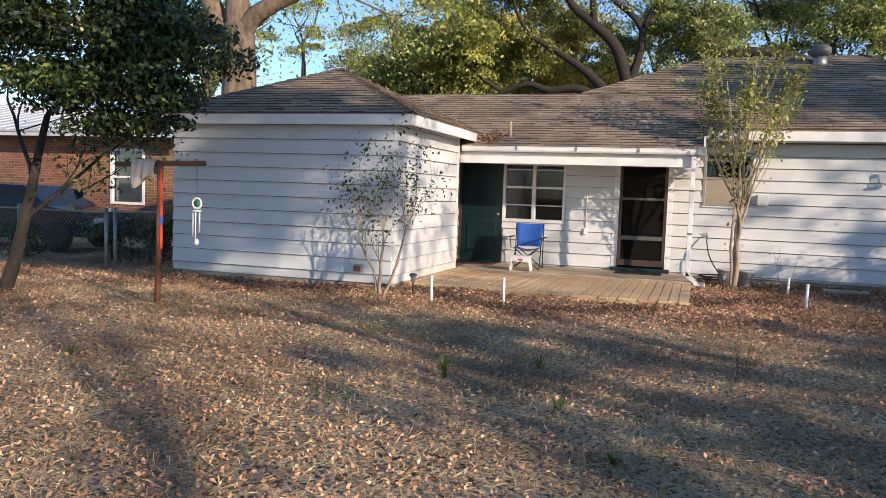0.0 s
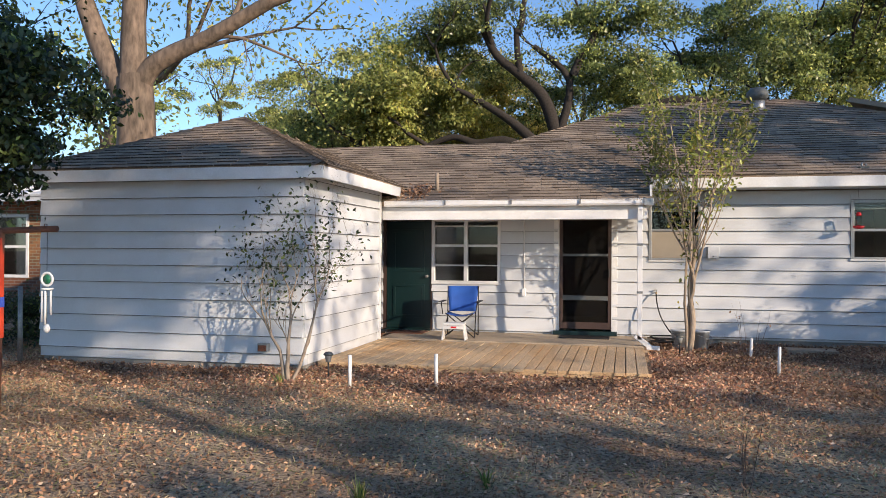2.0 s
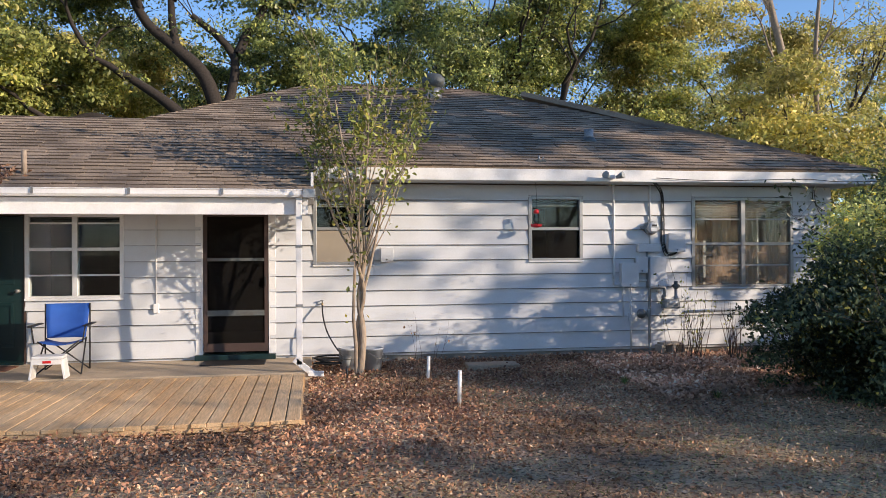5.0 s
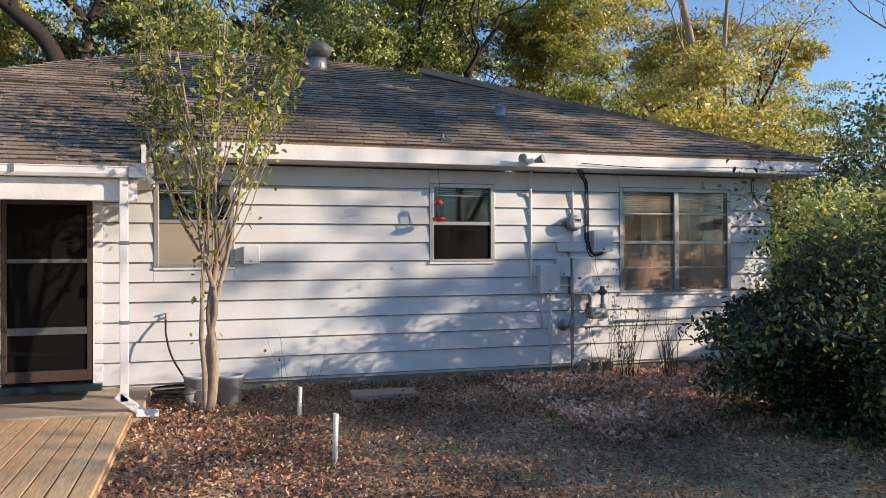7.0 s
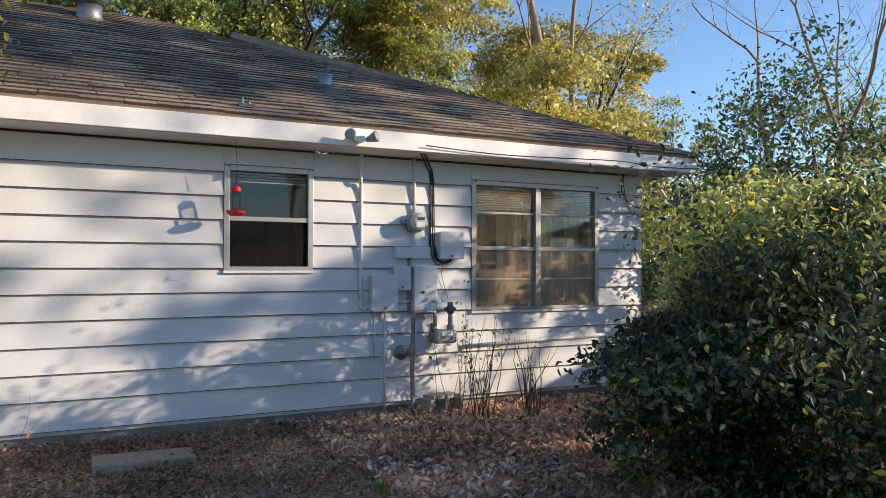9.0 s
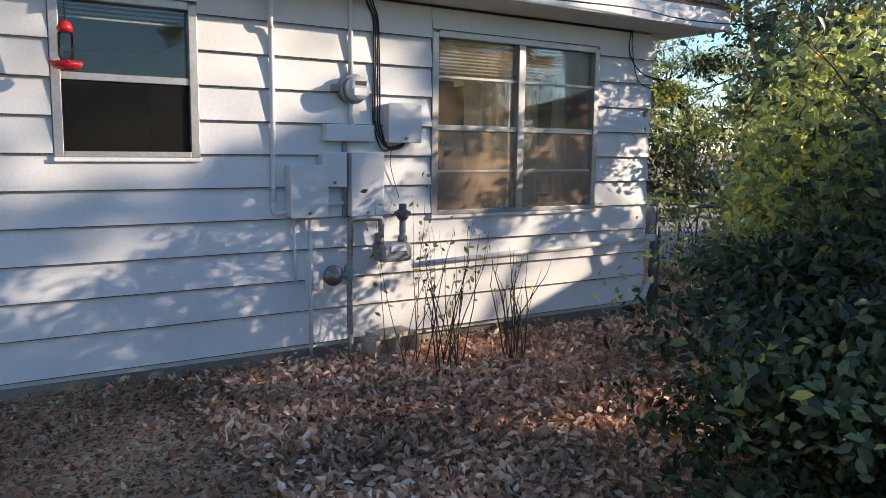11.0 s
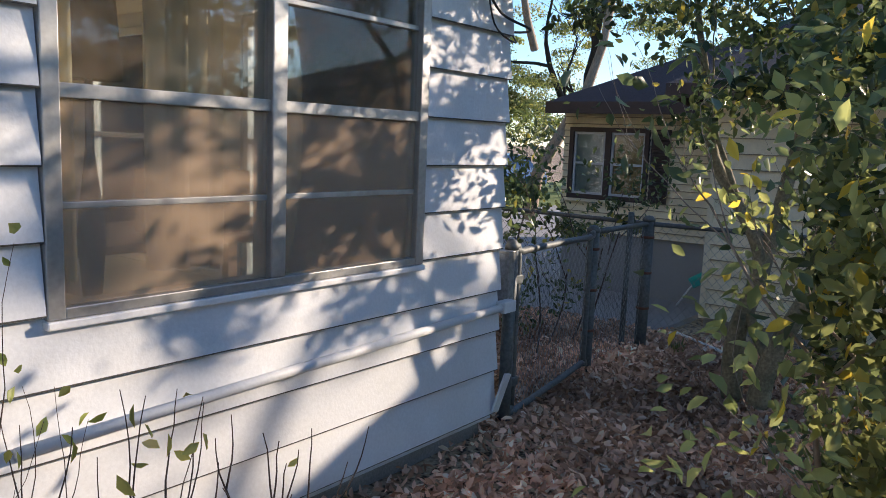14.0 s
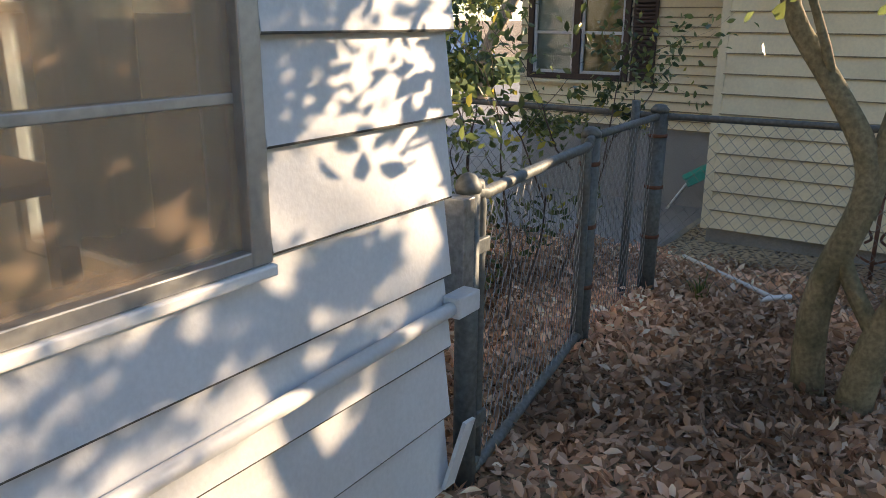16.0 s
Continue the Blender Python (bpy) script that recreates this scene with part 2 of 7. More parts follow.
# ---- mesh helpers ----


def mesh_of(name, verts, faces, material, smooth=False):
    me = bpy.data.meshes.new(name)
    me.from_pydata([tuple(v) for v in verts], [], faces)
    me.materials.append(material)
    if smooth:
        me.polygons.foreach_set("use_smooth", [True] * len(me.polygons))
    me.update()
    return me


def part(name, bm, material, parent, label=""):
    """Links a bmesh as one mesh object under a thing or a part."""
    me = bpy.data.meshes.new(name)
    bm.to_mesh(me)
    bm.free()
    me.materials.append(material)
    ob = new(name, me)
    ob.parent = parent
    if label:
        tagged(ob, label)
    return ob


def thing(name, label, category, group="", kind="", at=(0, 0, 0), rz=0):
    ob = new(name)
    ob.empty_display_size = 0.1
    ob.matrix_world = pose(*at, 0, 0, rz)
    return tagged(ob, label, category, group, kind)


def box(bm, x0, x1, y0, y1, z0, z1, bevel=0.0, m=None):
    r = bmesh.ops.create_cube(bm, size=1)
    bmesh.ops.scale(bm, verts=r["verts"], vec=(x1 - x0, y1 - y0, z1 - z0))
    bmesh.ops.translate(bm, verts=r["verts"], vec=((x0 + x1) / 2, (y0 + y1) / 2, (z0 + z1) / 2))
    if m is not None:
        bmesh.ops.transform(bm, verts=r["verts"], matrix=m)
    if bevel:
        es = list({e for v in r["verts"] for e in v.link_edges})
        bmesh.ops.bevel(bm, geom=es, offset=bevel, segments=2, affect="EDGES", profile=0.5)
    return bm


def bx(*a, **k):
    return box(bmesh.new(), *a, **k)


def tube_data(points, radii, sides=8, cap=True):
    """Vertices and faces of a round pipe along points."""
    pts = [Vector(p) for p in points]
    if not hasattr(radii, "__len__"):
        radii = [radii] * len(pts)
    verts, faces = [], []
    prev = None
    for i, p in enumerate(pts):
        d = (pts[min(i + 1, len(pts) - 1)] - pts[max(i - 1, 0)]).normalized()
        u = (prev - d * prev.dot(d)) if prev is not None else d.orthogonal()
        if u.length < 1e-4:
            u = d.orthogonal()
        u.normalize()
        prev = u
        w = d.cross(u)
        for k in range(sides):
            a = 2 * math.pi * k / sides
            verts.append(p + (u * math.cos(a) + w * math.sin(a)) * radii[i])
    for i in range(len(pts) - 1):
        for k in range(sides):
            a, b = i * sides + k, i * sides + (k + 1) % sides
            faces.append((a, b, b + sides, a + sides))
    if cap:
        faces.append(tuple(range(sides - 1, -1, -1)))
        n = (len(pts) - 1) * sides
        faces.append(tuple(range(n, n + sides)))
    return verts, faces


def tube(name, points, radii, material, parent, sides=8, label=""):
    ob = new(name, mesh_of(name, *tube_data(points, radii, sides), material, True))
    ob.parent = parent
    if label:
        tagged(ob, label)
    return ob


def bend(points, n=6):
    """A smooth line through points."""
    p = [Vector(points[0])] + [Vector(q) for q in points] + [Vector(points[-1])]
    out = []
    for i in range(1, len(p) - 2):
        for k in range(n):
            t = k / n
            a, b, c, d = p[i - 1:i + 3]
            out.append(0.5 * ((2 * b) + (c - a) * t + (2 * a - 5 * b + 4 * c - d) * t * t + (3 * b - a - 3 * c + d) * t ** 3))
    out.append(p[-2])
    return out


def lathe(name, profile, material, parent, at=(0, 0, 0), sides=20, m=None, label=""):
    """A turned body from (radius, height) pairs."""
    verts, faces = [], []
    for r, z in profile:
        for k in range(sides):
            a = 2 * math.pi * k / sides
            v = Vector((r * math.cos(a), r * math.sin(a), z))
            verts.append((m @ v if m else v) + Vector(at))
    for i in range(len(profile) - 1):
        for k in range(sides):
            a, b = i * sides + k, i * sides + (k + 1) % sides
            faces.append((a, b, b + sides, a + sides))
    faces.append(tuple(range(sides - 1, -1, -1)))
    n = (len(profile) - 1) * sides
    faces.append(tuple(range(n, n + sides)))
    ob = new(name, mesh_of(name, verts, faces, material, True))
    ob.parent = parent
    if label:
        tagged(ob, label)
    return ob


def leaves_mesh(name, centres, size, material, rng, shape=1, flat=0.0, aspect=0.45, droop=0.0, facing=None):
    """Many leaves in one mesh; shape 0: a folded lozenge of two triangles, 1: a pointed oval of four."""
    n = len(centres)
    c = np.asarray(centres, float)
    s = size * rng.uniform(0.6, 1.25, (n, 1))
    along = rng.normal(size=(n, 3))
    along[:, 2] = along[:, 2] * (1 - flat) - droop
    along /= np.linalg.norm(along, axis=1, keepdims=True)
    ref = rng.normal(size=(n, 3)) * (1 - flat)
    ref[:, 2] += 1.2 * flat
    if facing is not None:
        ref = ref * 0.45 + facing
    side = np.cross(along, ref)
    side /= np.linalg.norm(side, axis=1, keepdims=True) + 1e-9
    nrm = np.cross(side, along)
    a, b, k = along * s, side * s * aspect, nrm * s * 0.12
    if shape == 0:
        v = np.stack([c - a * 0.5, c + b * 0.5 + k, c + a * 0.5, c - b * 0.5 + k], 1)
        per = 4
        f = np.arange(n * 4, dtype=np.int32)
        starts, totals = np.arange(0, n * 4, 4), np.full(n, 4)
    else:
        v = np.stack([c - a * 0.5, c - a * 0.12 + b * 0.5 + k, c + a * 0.22 + b * 0.36 + k, c + a * 0.5, c + a * 0.22 - b * 0.36 + k, c - a * 0.12 - b * 0.5 + k], 1)
        base = np.arange(n, dtype=np.int32)[:, None] * 6
        f = np.concatenate([base + np.array([[0, 1, 2, 3]]), base + np.array([[0, 3, 4, 5]])], 1).ravel()
        starts, totals = np.arange(0, n * 8, 4), np.full(n * 2, 4)
        per = 6
    me = bpy.data.meshes.new(name)
    me.vertices.add(n * per)
    me.vertices.foreach_set("co", v.reshape(-1))
    me.loops.add(len(f))
    me.loops.foreach_set("vertex_index", f.astype(np.int32))
    me.polygons.add(len(starts))
    me.polygons.foreach_set("loop_start", starts.astype(np.int32))
    me.polygons.foreach_set("loop_total", totals.astype(np.int32))
    me.materials.append(material)
    me.update(calc_edges=True)
    return me


def grow(rng, start, way, length, radius, depth, spread=0.6, up=0.15, kids=3, wob=0.12, seg=5, shrink=0.66, out=None):
    """Branches as (points, radii); the last element of out collects tips."""
    if out is None:
        out = ([], [])
    p, d = Vector(start), Vector(way).normalized()
    pts, rad = [p.copy()], [radius]
    for i in range(seg):
        d = (d + Vector(rng.normal(size=3)) * wob + Vector((0, 0, up * 0.3))).normalized()
        p = p + d * (length / seg)
        pts.append(p.copy())
        rad.append(radius * (1 - 0.55 * (i + 1) / seg))
    out[0].append((pts, rad))
    if depth <= 1:
        out[1].extend((q, depth) for q in pts[2:])
    if depth > 0:
        for k in range(kids):
            at = pts[-1] if k == 0 else pts[int(rng.integers(max(1, seg // 2), seg + 1))]
            e = (d + Vector(rng.normal(size=3)) * spread + Vector((0, 0, up))).normalized()
            grow(rng, at, e, length * shrink * rng.uniform(0.8, 1.15), rad[-1] * 0.85, depth - 1, spread, up, kids, wob, seg, shrink, out)
    return out


def wood_mesh(name, limbs, material, sides=7):
    verts, faces = [], []
    for pts, rad in limbs:
        n = len(verts)
        v, f = tube_data(pts, rad, sides if rad[0] > 0.02 else 4, False)
        verts += v
        faces += [tuple(i + n for i in q) for q in f]
    return mesh_of(name, verts, faces, material, True)


def dome_clumps(rng, centre, radii, k, per, size):
    """Leaf places and facings on the upper shells of many small rounded clumps, spread unevenly through a crown."""
    c = np.array(centre, float)
    u = rng.normal(size=(k * 3, 3))
    u /= np.linalg.norm(u, axis=1, keepdims=True)
    u *= rng.uniform(0.25, 1.0, (k * 3, 1)) ** 0.45
    gap = np.sin(u[:, 0] * 4.1 + radii[0]) + np.sin(u[:, 1] * 3.3 + centre[2]) + np.sin(u[:, 2] * 5.2 + radii[2])
    u = u[np.argsort(-gap + rng.normal(size=k * 3) * 0.8)[:k]]
    at = c + u * np.array(radii)
    s = size * rng.uniform(0.55, 1.35, (k, 1))
    pick = rng.integers(0, k, k * per)
    n = rng.normal(size=(k * per, 3))
    n /= np.linalg.norm(n, axis=1, keepdims=True)
    n[:, 2] = np.where(n[:, 2] < -0.25, -n[:, 2], n[:, 2])
    place = at[pick] + n * s[pick] * np.array((1.0, 1.0, 0.6)) * rng.uniform(0.6, 1.12, (k * per, 1))
    return place, n * 0.9 + u[pick] * 0.25 + np.array((0, 0, 0.2))


def tree(name, label, base, stems, leaf, leaf_size, count, puff, bark, seed, depth=3, spread=0.6, up=0.15, kids=3, blobs=(), shape=0, droop=0.0, shrink=0.66, wob=0.12, flat=0.0, cat="tree", clump=130, tight=0.13, limbs_given=(), dome=0.0):
    """stems: (way, length, radius) from the base. Leaves gather in clumps round the twigs, and in blobs (centre, radii, leaves)."""
    rng = np.random.default_rng(seed)
    t = thing(name, label, cat, at=base)
    limbs, tips = [], []
    for pts, rad in limbs_given:
        limbs.append((bend(pts, 4), np.linspace(rad[0], rad[1], 4 * (len(pts) - 1) + 1)))
    for off, way, length, radius in stems:
        o = grow(rng, off, way, length, radius, depth, spread, up, kids, wob, 5, shrink)
        limbs += o[0]
        tips += o[1]
    ob = new("trunk", wood_mesh("trunk", limbs, bark))
    ob.parent = t
    cs, fs = [], []
    if count and tips:
        q = np.array([tuple(p) for p, d in tips])
        pick = rng.integers(0, len(q), count)
        off = rng.normal(size=(count, 3))
        cs.append(q[pick] + off * puff)
        fs.append(off * 0.5 + np.array((0, 0, 0.4)))
    for c, r, n in blobs:
        k = max(3, n // clump)
        if dome:
            p, f = dome_clumps(rng, c, r, k, clump, dome)
            cs.append(p)
            fs.append(f)
            continue
        u = rng.normal(size=(k, 3))
        u /= np.linalg.norm(u, axis=1, keepdims=True)
        u *= rng.uniform(0.55, 1.05, (k, 1))
        cl = np.array(c) + u * np.array(r)
        pick = rng.integers(0, k, n)
        off = rng.normal(size=(n, 3))
        cs.append(cl[pick] + off * np.array(r) * tight)
        fs.append(off * 0.55 + u[pick] * 0.5 + np.array((0, 0, 0.25)))
    if cs:
        cs = np.concatenate(cs)
        cr = new("crown", leaves_mesh("crown", cs, leaf_size, leaf, rng, shape, flat, 0.5, droop, np.concatenate(fs)))
        cr.parent = t
    return t

# ---- ground ----


def gz(x, y):
    """Height of the ground."""
    z = 0.03 * np.clip((y - 8.5) / 4.0, 0, 1) * np.clip((9.5 - np.abs(x)) / 3, 0, 1)
    z = z - 0.33 * np.clip((x - 10.6) / 2.4, 0, 1)
    return z + 0.018 * np.sin(x * 1.3 + 0.4) * np.sin(y * 1.1 + 1.0) + 0.010 * np.sin(x * 3.7 + y * 2.9)


def ground_mat():
    m = bpy.data.materials.new("lawn_soil")
    m.use_nodes = True
    nt, out = m.node_tree, m.node_tree.nodes["Principled BSDF"]
    N, L = nt.nodes.new, nt.links.new
    geo = N("ShaderNodeNewGeometry")

    def noise_at(scale, detail, lo, hi):
        t, r = N("ShaderNodeTexNoise"), N("ShaderNodeMapRange")
        t.inputs["Scale"].default_value, t.inputs["Detail"].default_value = scale, detail
        r.inputs[1].default_value, r.inputs[2].default_value = lo, hi
        L(geo.outputs["Position"], t.inputs["Vector"]), L(t.outputs["Fac"], r.inputs[0])
        return r.outputs[0]

    def blend(a, b, f):
        x = N("ShaderNodeMix")
        x.data_type = "RGBA"
        for i, v in ((6, a), (7, b)):
            if isinstance(v, tuple):
                x.inputs[i].default_value = (*v, 1)
            else:
                L(v, x.inputs[i])
        L(f, x.inputs[0])
        return x.outputs[2]

    c = blend((0.36, 0.24, 0.16), (0.60, 0.46, 0.30), noise_at(0.7, 7, 0.4, 0.62))
    c = blend(c, (0.46, 0.40, 0.31), noise_at(2.3, 6, 0.58, 0.75))
    c = blend(c, (0.17, 0.19, 0.055), noise_at(0.45, 5, 0.6, 0.72))
    c = blend(c, (0.08, 0.054, 0.038), noise_at(26, 4, 0.48, 0.64))
    c = blend(c, (0.62, 0.52, 0.36), noise_at(60, 3, 0.58, 0.72))
    L(c, out.inputs["Base Color"])
    out.inputs["Roughness"].default_value = 0.95
    out.inputs["Specular IOR Level"].default_value = 0.15
    b = N("ShaderNodeBump")
    b.inputs["Strength"].default_value, b.inputs["Distance"].default_value = 0.8, 0.03
    L(noise_at(38, 5, 0.2, 0.8), b.inputs["Height"]), L(b.outputs[0], out.inputs["Normal"])
    return m


def make_ground():
    near = list(np.arange(-24, 24.01, 0.4))
    far = [40, 70, 120, 250, 600]
    xs = np.array([-v for v in far[::-1]] + near + far)
    ys = xs + 8
    X, Y = np.meshgrid(xs, ys)
    Z = gz(X, Y)
    n = len(xs)
    faces = [(j * n + i, j * n + i + 1, (j + 1) * n + i + 1, (j + 1) * n + i) for j in range(n - 1) for i in range(n - 1)]
    g = new("ground", mesh_of("ground", np.stack([X.ravel(), Y.ravel(), Z.ravel()], 1), faces, ground_mat(), True))
    tagged(g, "dry winter lawn of bare soil and straw", "ground", kind="structure")


make_ground()

# ---- the house ----
WALL_Y = 15.77
COURSES = [0.155] + [1.074 + 0.222 * k for k in range(-3, 7)]
PLANK_CACHE = {}


def plank(length, height, parent):
    """One lap board: its lower edge stands proud. x along, -y out, z up, from the lower corner."""
    key = (round(length, 3), round(height, 3))
    if key not in PLANK_CACHE:
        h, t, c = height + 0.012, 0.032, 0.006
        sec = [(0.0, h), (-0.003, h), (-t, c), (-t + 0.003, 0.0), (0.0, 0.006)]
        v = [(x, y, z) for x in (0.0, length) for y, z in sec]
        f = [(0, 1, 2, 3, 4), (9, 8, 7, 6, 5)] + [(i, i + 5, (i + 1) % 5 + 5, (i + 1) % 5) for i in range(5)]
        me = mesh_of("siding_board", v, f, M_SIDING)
        # lip and underside take the dark edge, painting the shadow below the board
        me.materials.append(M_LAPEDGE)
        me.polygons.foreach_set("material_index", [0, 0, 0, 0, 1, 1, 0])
        PLANK_CACHE[key] = me
    ob = new("siding_board", PLANK_CACHE[key])
    ob.parent = parent
    return ob


def siding(parent, m, length, courses, top, holes=(), joints=(), rng=random.Random(3)):
    """Lap boards over a wall whose lower left corner stands at m; holes as (x0, x1, z0, z1)."""
    for i, z in enumerate(courses):
        z1 = courses[i + 1] if i + 1 < len(courses) else top
        cuts = sorted({0.0, length, *[j for n, j in enumerate(joints) if n % 2 == i % 2]})
        spans = []
        for a, b in zip(cuts[:-1], cuts[1:]):
            here = [(a, b)]
            for x0, x1, h0, h1 in holes:
                if h0 < z1 - 0.07 and h1 > z + 0.03:
                    here = [s for p, q in here for s in ((p, min(q, x0)), (max(p, x1), q)) if s[1] - s[0] > 0.02]
            spans += here
        strips = [(p, q, z, z1) for p, q in spans]
        for x0, x1, h0, h1 in holes:
            p, q = max(x0, 0.0), min(x1, length)
            if q - p > 0.05 and z + 0.04 < h0 < z1 - 0.07:
                strips.append((p, q, z, h0))
            if q - p > 0.05 and z + 0.03 < h1 < z1 - 0.04:
                strips.append((p, q, h1, z1))
        for p, q, lo, hi in strips:
            ob = plank(q - p - 0.003, hi - lo, parent)
            ob.matrix_local = m @ pose(p, rng.uniform(-0.002, 0.001), lo, rng.uniform(-0.25, 0.25), rng.uniform(-0.04, 0.04), 0)


def wall_box(name, label, x0, x1, y0, y1, z0, z1, holes, material, axis="x"):
    """A wall with openings right through it, built up from the pieces round them."""
    bm = bmesh.new()
    xs = sorted({x0, x1, *[v for h in holes for v in h[:2]]})
    for a, b in zip(xs[:-1], xs[1:]):
        zs = [z0]
        for h in sorted((h for h in holes if h[0] < (a + b) / 2 < h[1]), key=lambda h: h[2]):
            zs += [h[2], h[3]]
        zs.append(z1)
        for lo, hi in zip(zs[::2], zs[1::2]):
            if hi - lo > 0.01:
                if axis == "x":
                    box(bm, a, b, y0, y1, lo, hi)
                else:
                    box(bm, y0, y1, a, b, lo, hi)
    bmesh.ops.remove_doubles(bm, verts=bm.verts, dist=1e-4)
    me = bpy.data.meshes.new(name)
    bm.to_mesh(me)
    bm.free()
    me.materials.append(material)
    return tagged(new(name, me), label, "wall", kind="structure")


WIN1 = (-3.87, -2.62, 1.02, 2.18)
WIN2 = (0.02, 0.86, 1.46, 2.44)
WIN3 = (3.24, 4.06, 1.50, 2.46)
WIN4 = (5.88, 7.58, 1.06, 2.46)
SCREEN_DOOR = (-1.54, -0.63, 0.2, 2.215)
GREEN_DOOR = (-4.80, -3.88, 0.14, 2.19)
EAST_HOLES = [(16.2, 17.8, 0.6, 2.4), (18.0, 19.8, 0.6, 2.4)]
HOLES = [WIN1, WIN2, WIN3, WIN4, SCREEN_DOOR, GREEN_DOOR]

main = wall_box("wall_south", "white painted lap-sided house wall", -4.86, 8.28, WALL_Y + 0.002, WALL_Y + 0.14, 0.12, 2.62, HOLES, M_SIDING)
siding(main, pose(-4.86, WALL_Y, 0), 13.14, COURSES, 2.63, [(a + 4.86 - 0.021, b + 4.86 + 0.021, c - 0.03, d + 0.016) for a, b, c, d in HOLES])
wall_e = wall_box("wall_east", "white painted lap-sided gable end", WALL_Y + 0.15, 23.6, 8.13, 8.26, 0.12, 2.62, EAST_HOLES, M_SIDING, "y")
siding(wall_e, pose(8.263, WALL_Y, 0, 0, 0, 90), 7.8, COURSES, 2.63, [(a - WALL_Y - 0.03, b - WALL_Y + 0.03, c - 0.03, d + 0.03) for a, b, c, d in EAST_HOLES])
wall_box("wall_west", "plain house wall towards the breezeway", WALL_Y + 0.15, 23.6, -4.86, -4.72, 0.12, 2.62, [], M_SIDING, "y")
wall_box("wall_north", "plain rear house wall", -4.86, 8.28, 23.6, 23.74, 0.12, 2.62, [], M_SIDING)

gar = wall_box("wall_garage_south", "white painted lap-sided outbuilding wall", -8.43, -4.45, 11.152, 11.28, 0.1, 2.6, [], M_SIDING)
GC = [0.16, 0.235] + [0.465 + 0.2285 * k for k in range(0, 10)]
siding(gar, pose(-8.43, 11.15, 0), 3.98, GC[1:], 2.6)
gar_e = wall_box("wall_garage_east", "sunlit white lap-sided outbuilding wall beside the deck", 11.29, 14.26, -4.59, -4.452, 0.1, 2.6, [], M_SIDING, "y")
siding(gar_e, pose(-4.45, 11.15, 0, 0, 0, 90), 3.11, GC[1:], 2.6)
wall_box("wall_garage_west", "white outbuilding wall", 11.29, 14.26, -8.42, -8.29, 0.1, 2.6, [], M_SIDING, "y")
wall_box("wall_garage_north", "white outbuilding rear wall", -8.28, -4.6, 14.13, 14.26, 0.1, 2.6, [], M_SIDING)


def slab(name, label, x0, x1, y0, y1, z0, z1, material, category="foundation", bevel=0.0):
    me = bpy.data.meshes.new(name)
    bm = bx(x0, x1, y0, y1, z0, z1, bevel=bevel)
    bm.to_mesh(me)
    bm.free()
    me.materials.append(material)
    return tagged(new(name, me), label, category, kind="structure")


slab("foundation_house", "low grey concrete foundation under the siding", -4.8, 8.24, WALL_Y + 0.05, 23.6, -0.5, 0.118, M_CONC)
slab("foundation_outbuilding", "low grey concrete foundation under the outbuilding", -8.40, -4.48, 11.19, 14.2, -0.5, 0.098, M_CONC)
slab("porch_slab", "worn concrete porch slab along the house wall", -4.46, -0.02, 14.32, WALL_Y + 0.04, -0.1, 0.125, M_PORCH, "slab", 0.01)
slab("floor_end_room", "wooden floor of the end room", 4.71, 8.12, WALL_Y + 0.15, 20.2, 0.161, 0.17, M_ROOM, "floor")
slab("floor_house", "floor inside the house, coloured near-black for the unlit room", -4.7, 8.12, WALL_Y + 0.15, 23.6, 0.12, 0.16, M_DARK, "floor")
slab("ceiling_house", "pale ceiling inside the house", -4.7, 8.12, WALL_Y + 0.15, 23.6, 2.5, 2.56, M_ROOM, "ceiling")
slab("partition_wall", "plain inner wall of the end room", 4.6, 4.7, WALL_Y + 0.15, 23.59, 0.16, 2.5, M_ROOM, "wall")
slab("end_room_partition", "cream plaster wall of the end room", 4.71, 8.11, 20.2, 20.3, 0.16, 2.5, M_ROOM, "wall")
slab("back_partition", "inner wall behind the windows, coloured near-black as if unlit", -4.7, 4.59, 19.4, 19.5, 0.16, 2.5, M_DARK, "wall")

# ---- roofs ----
SLOPE = 0.45


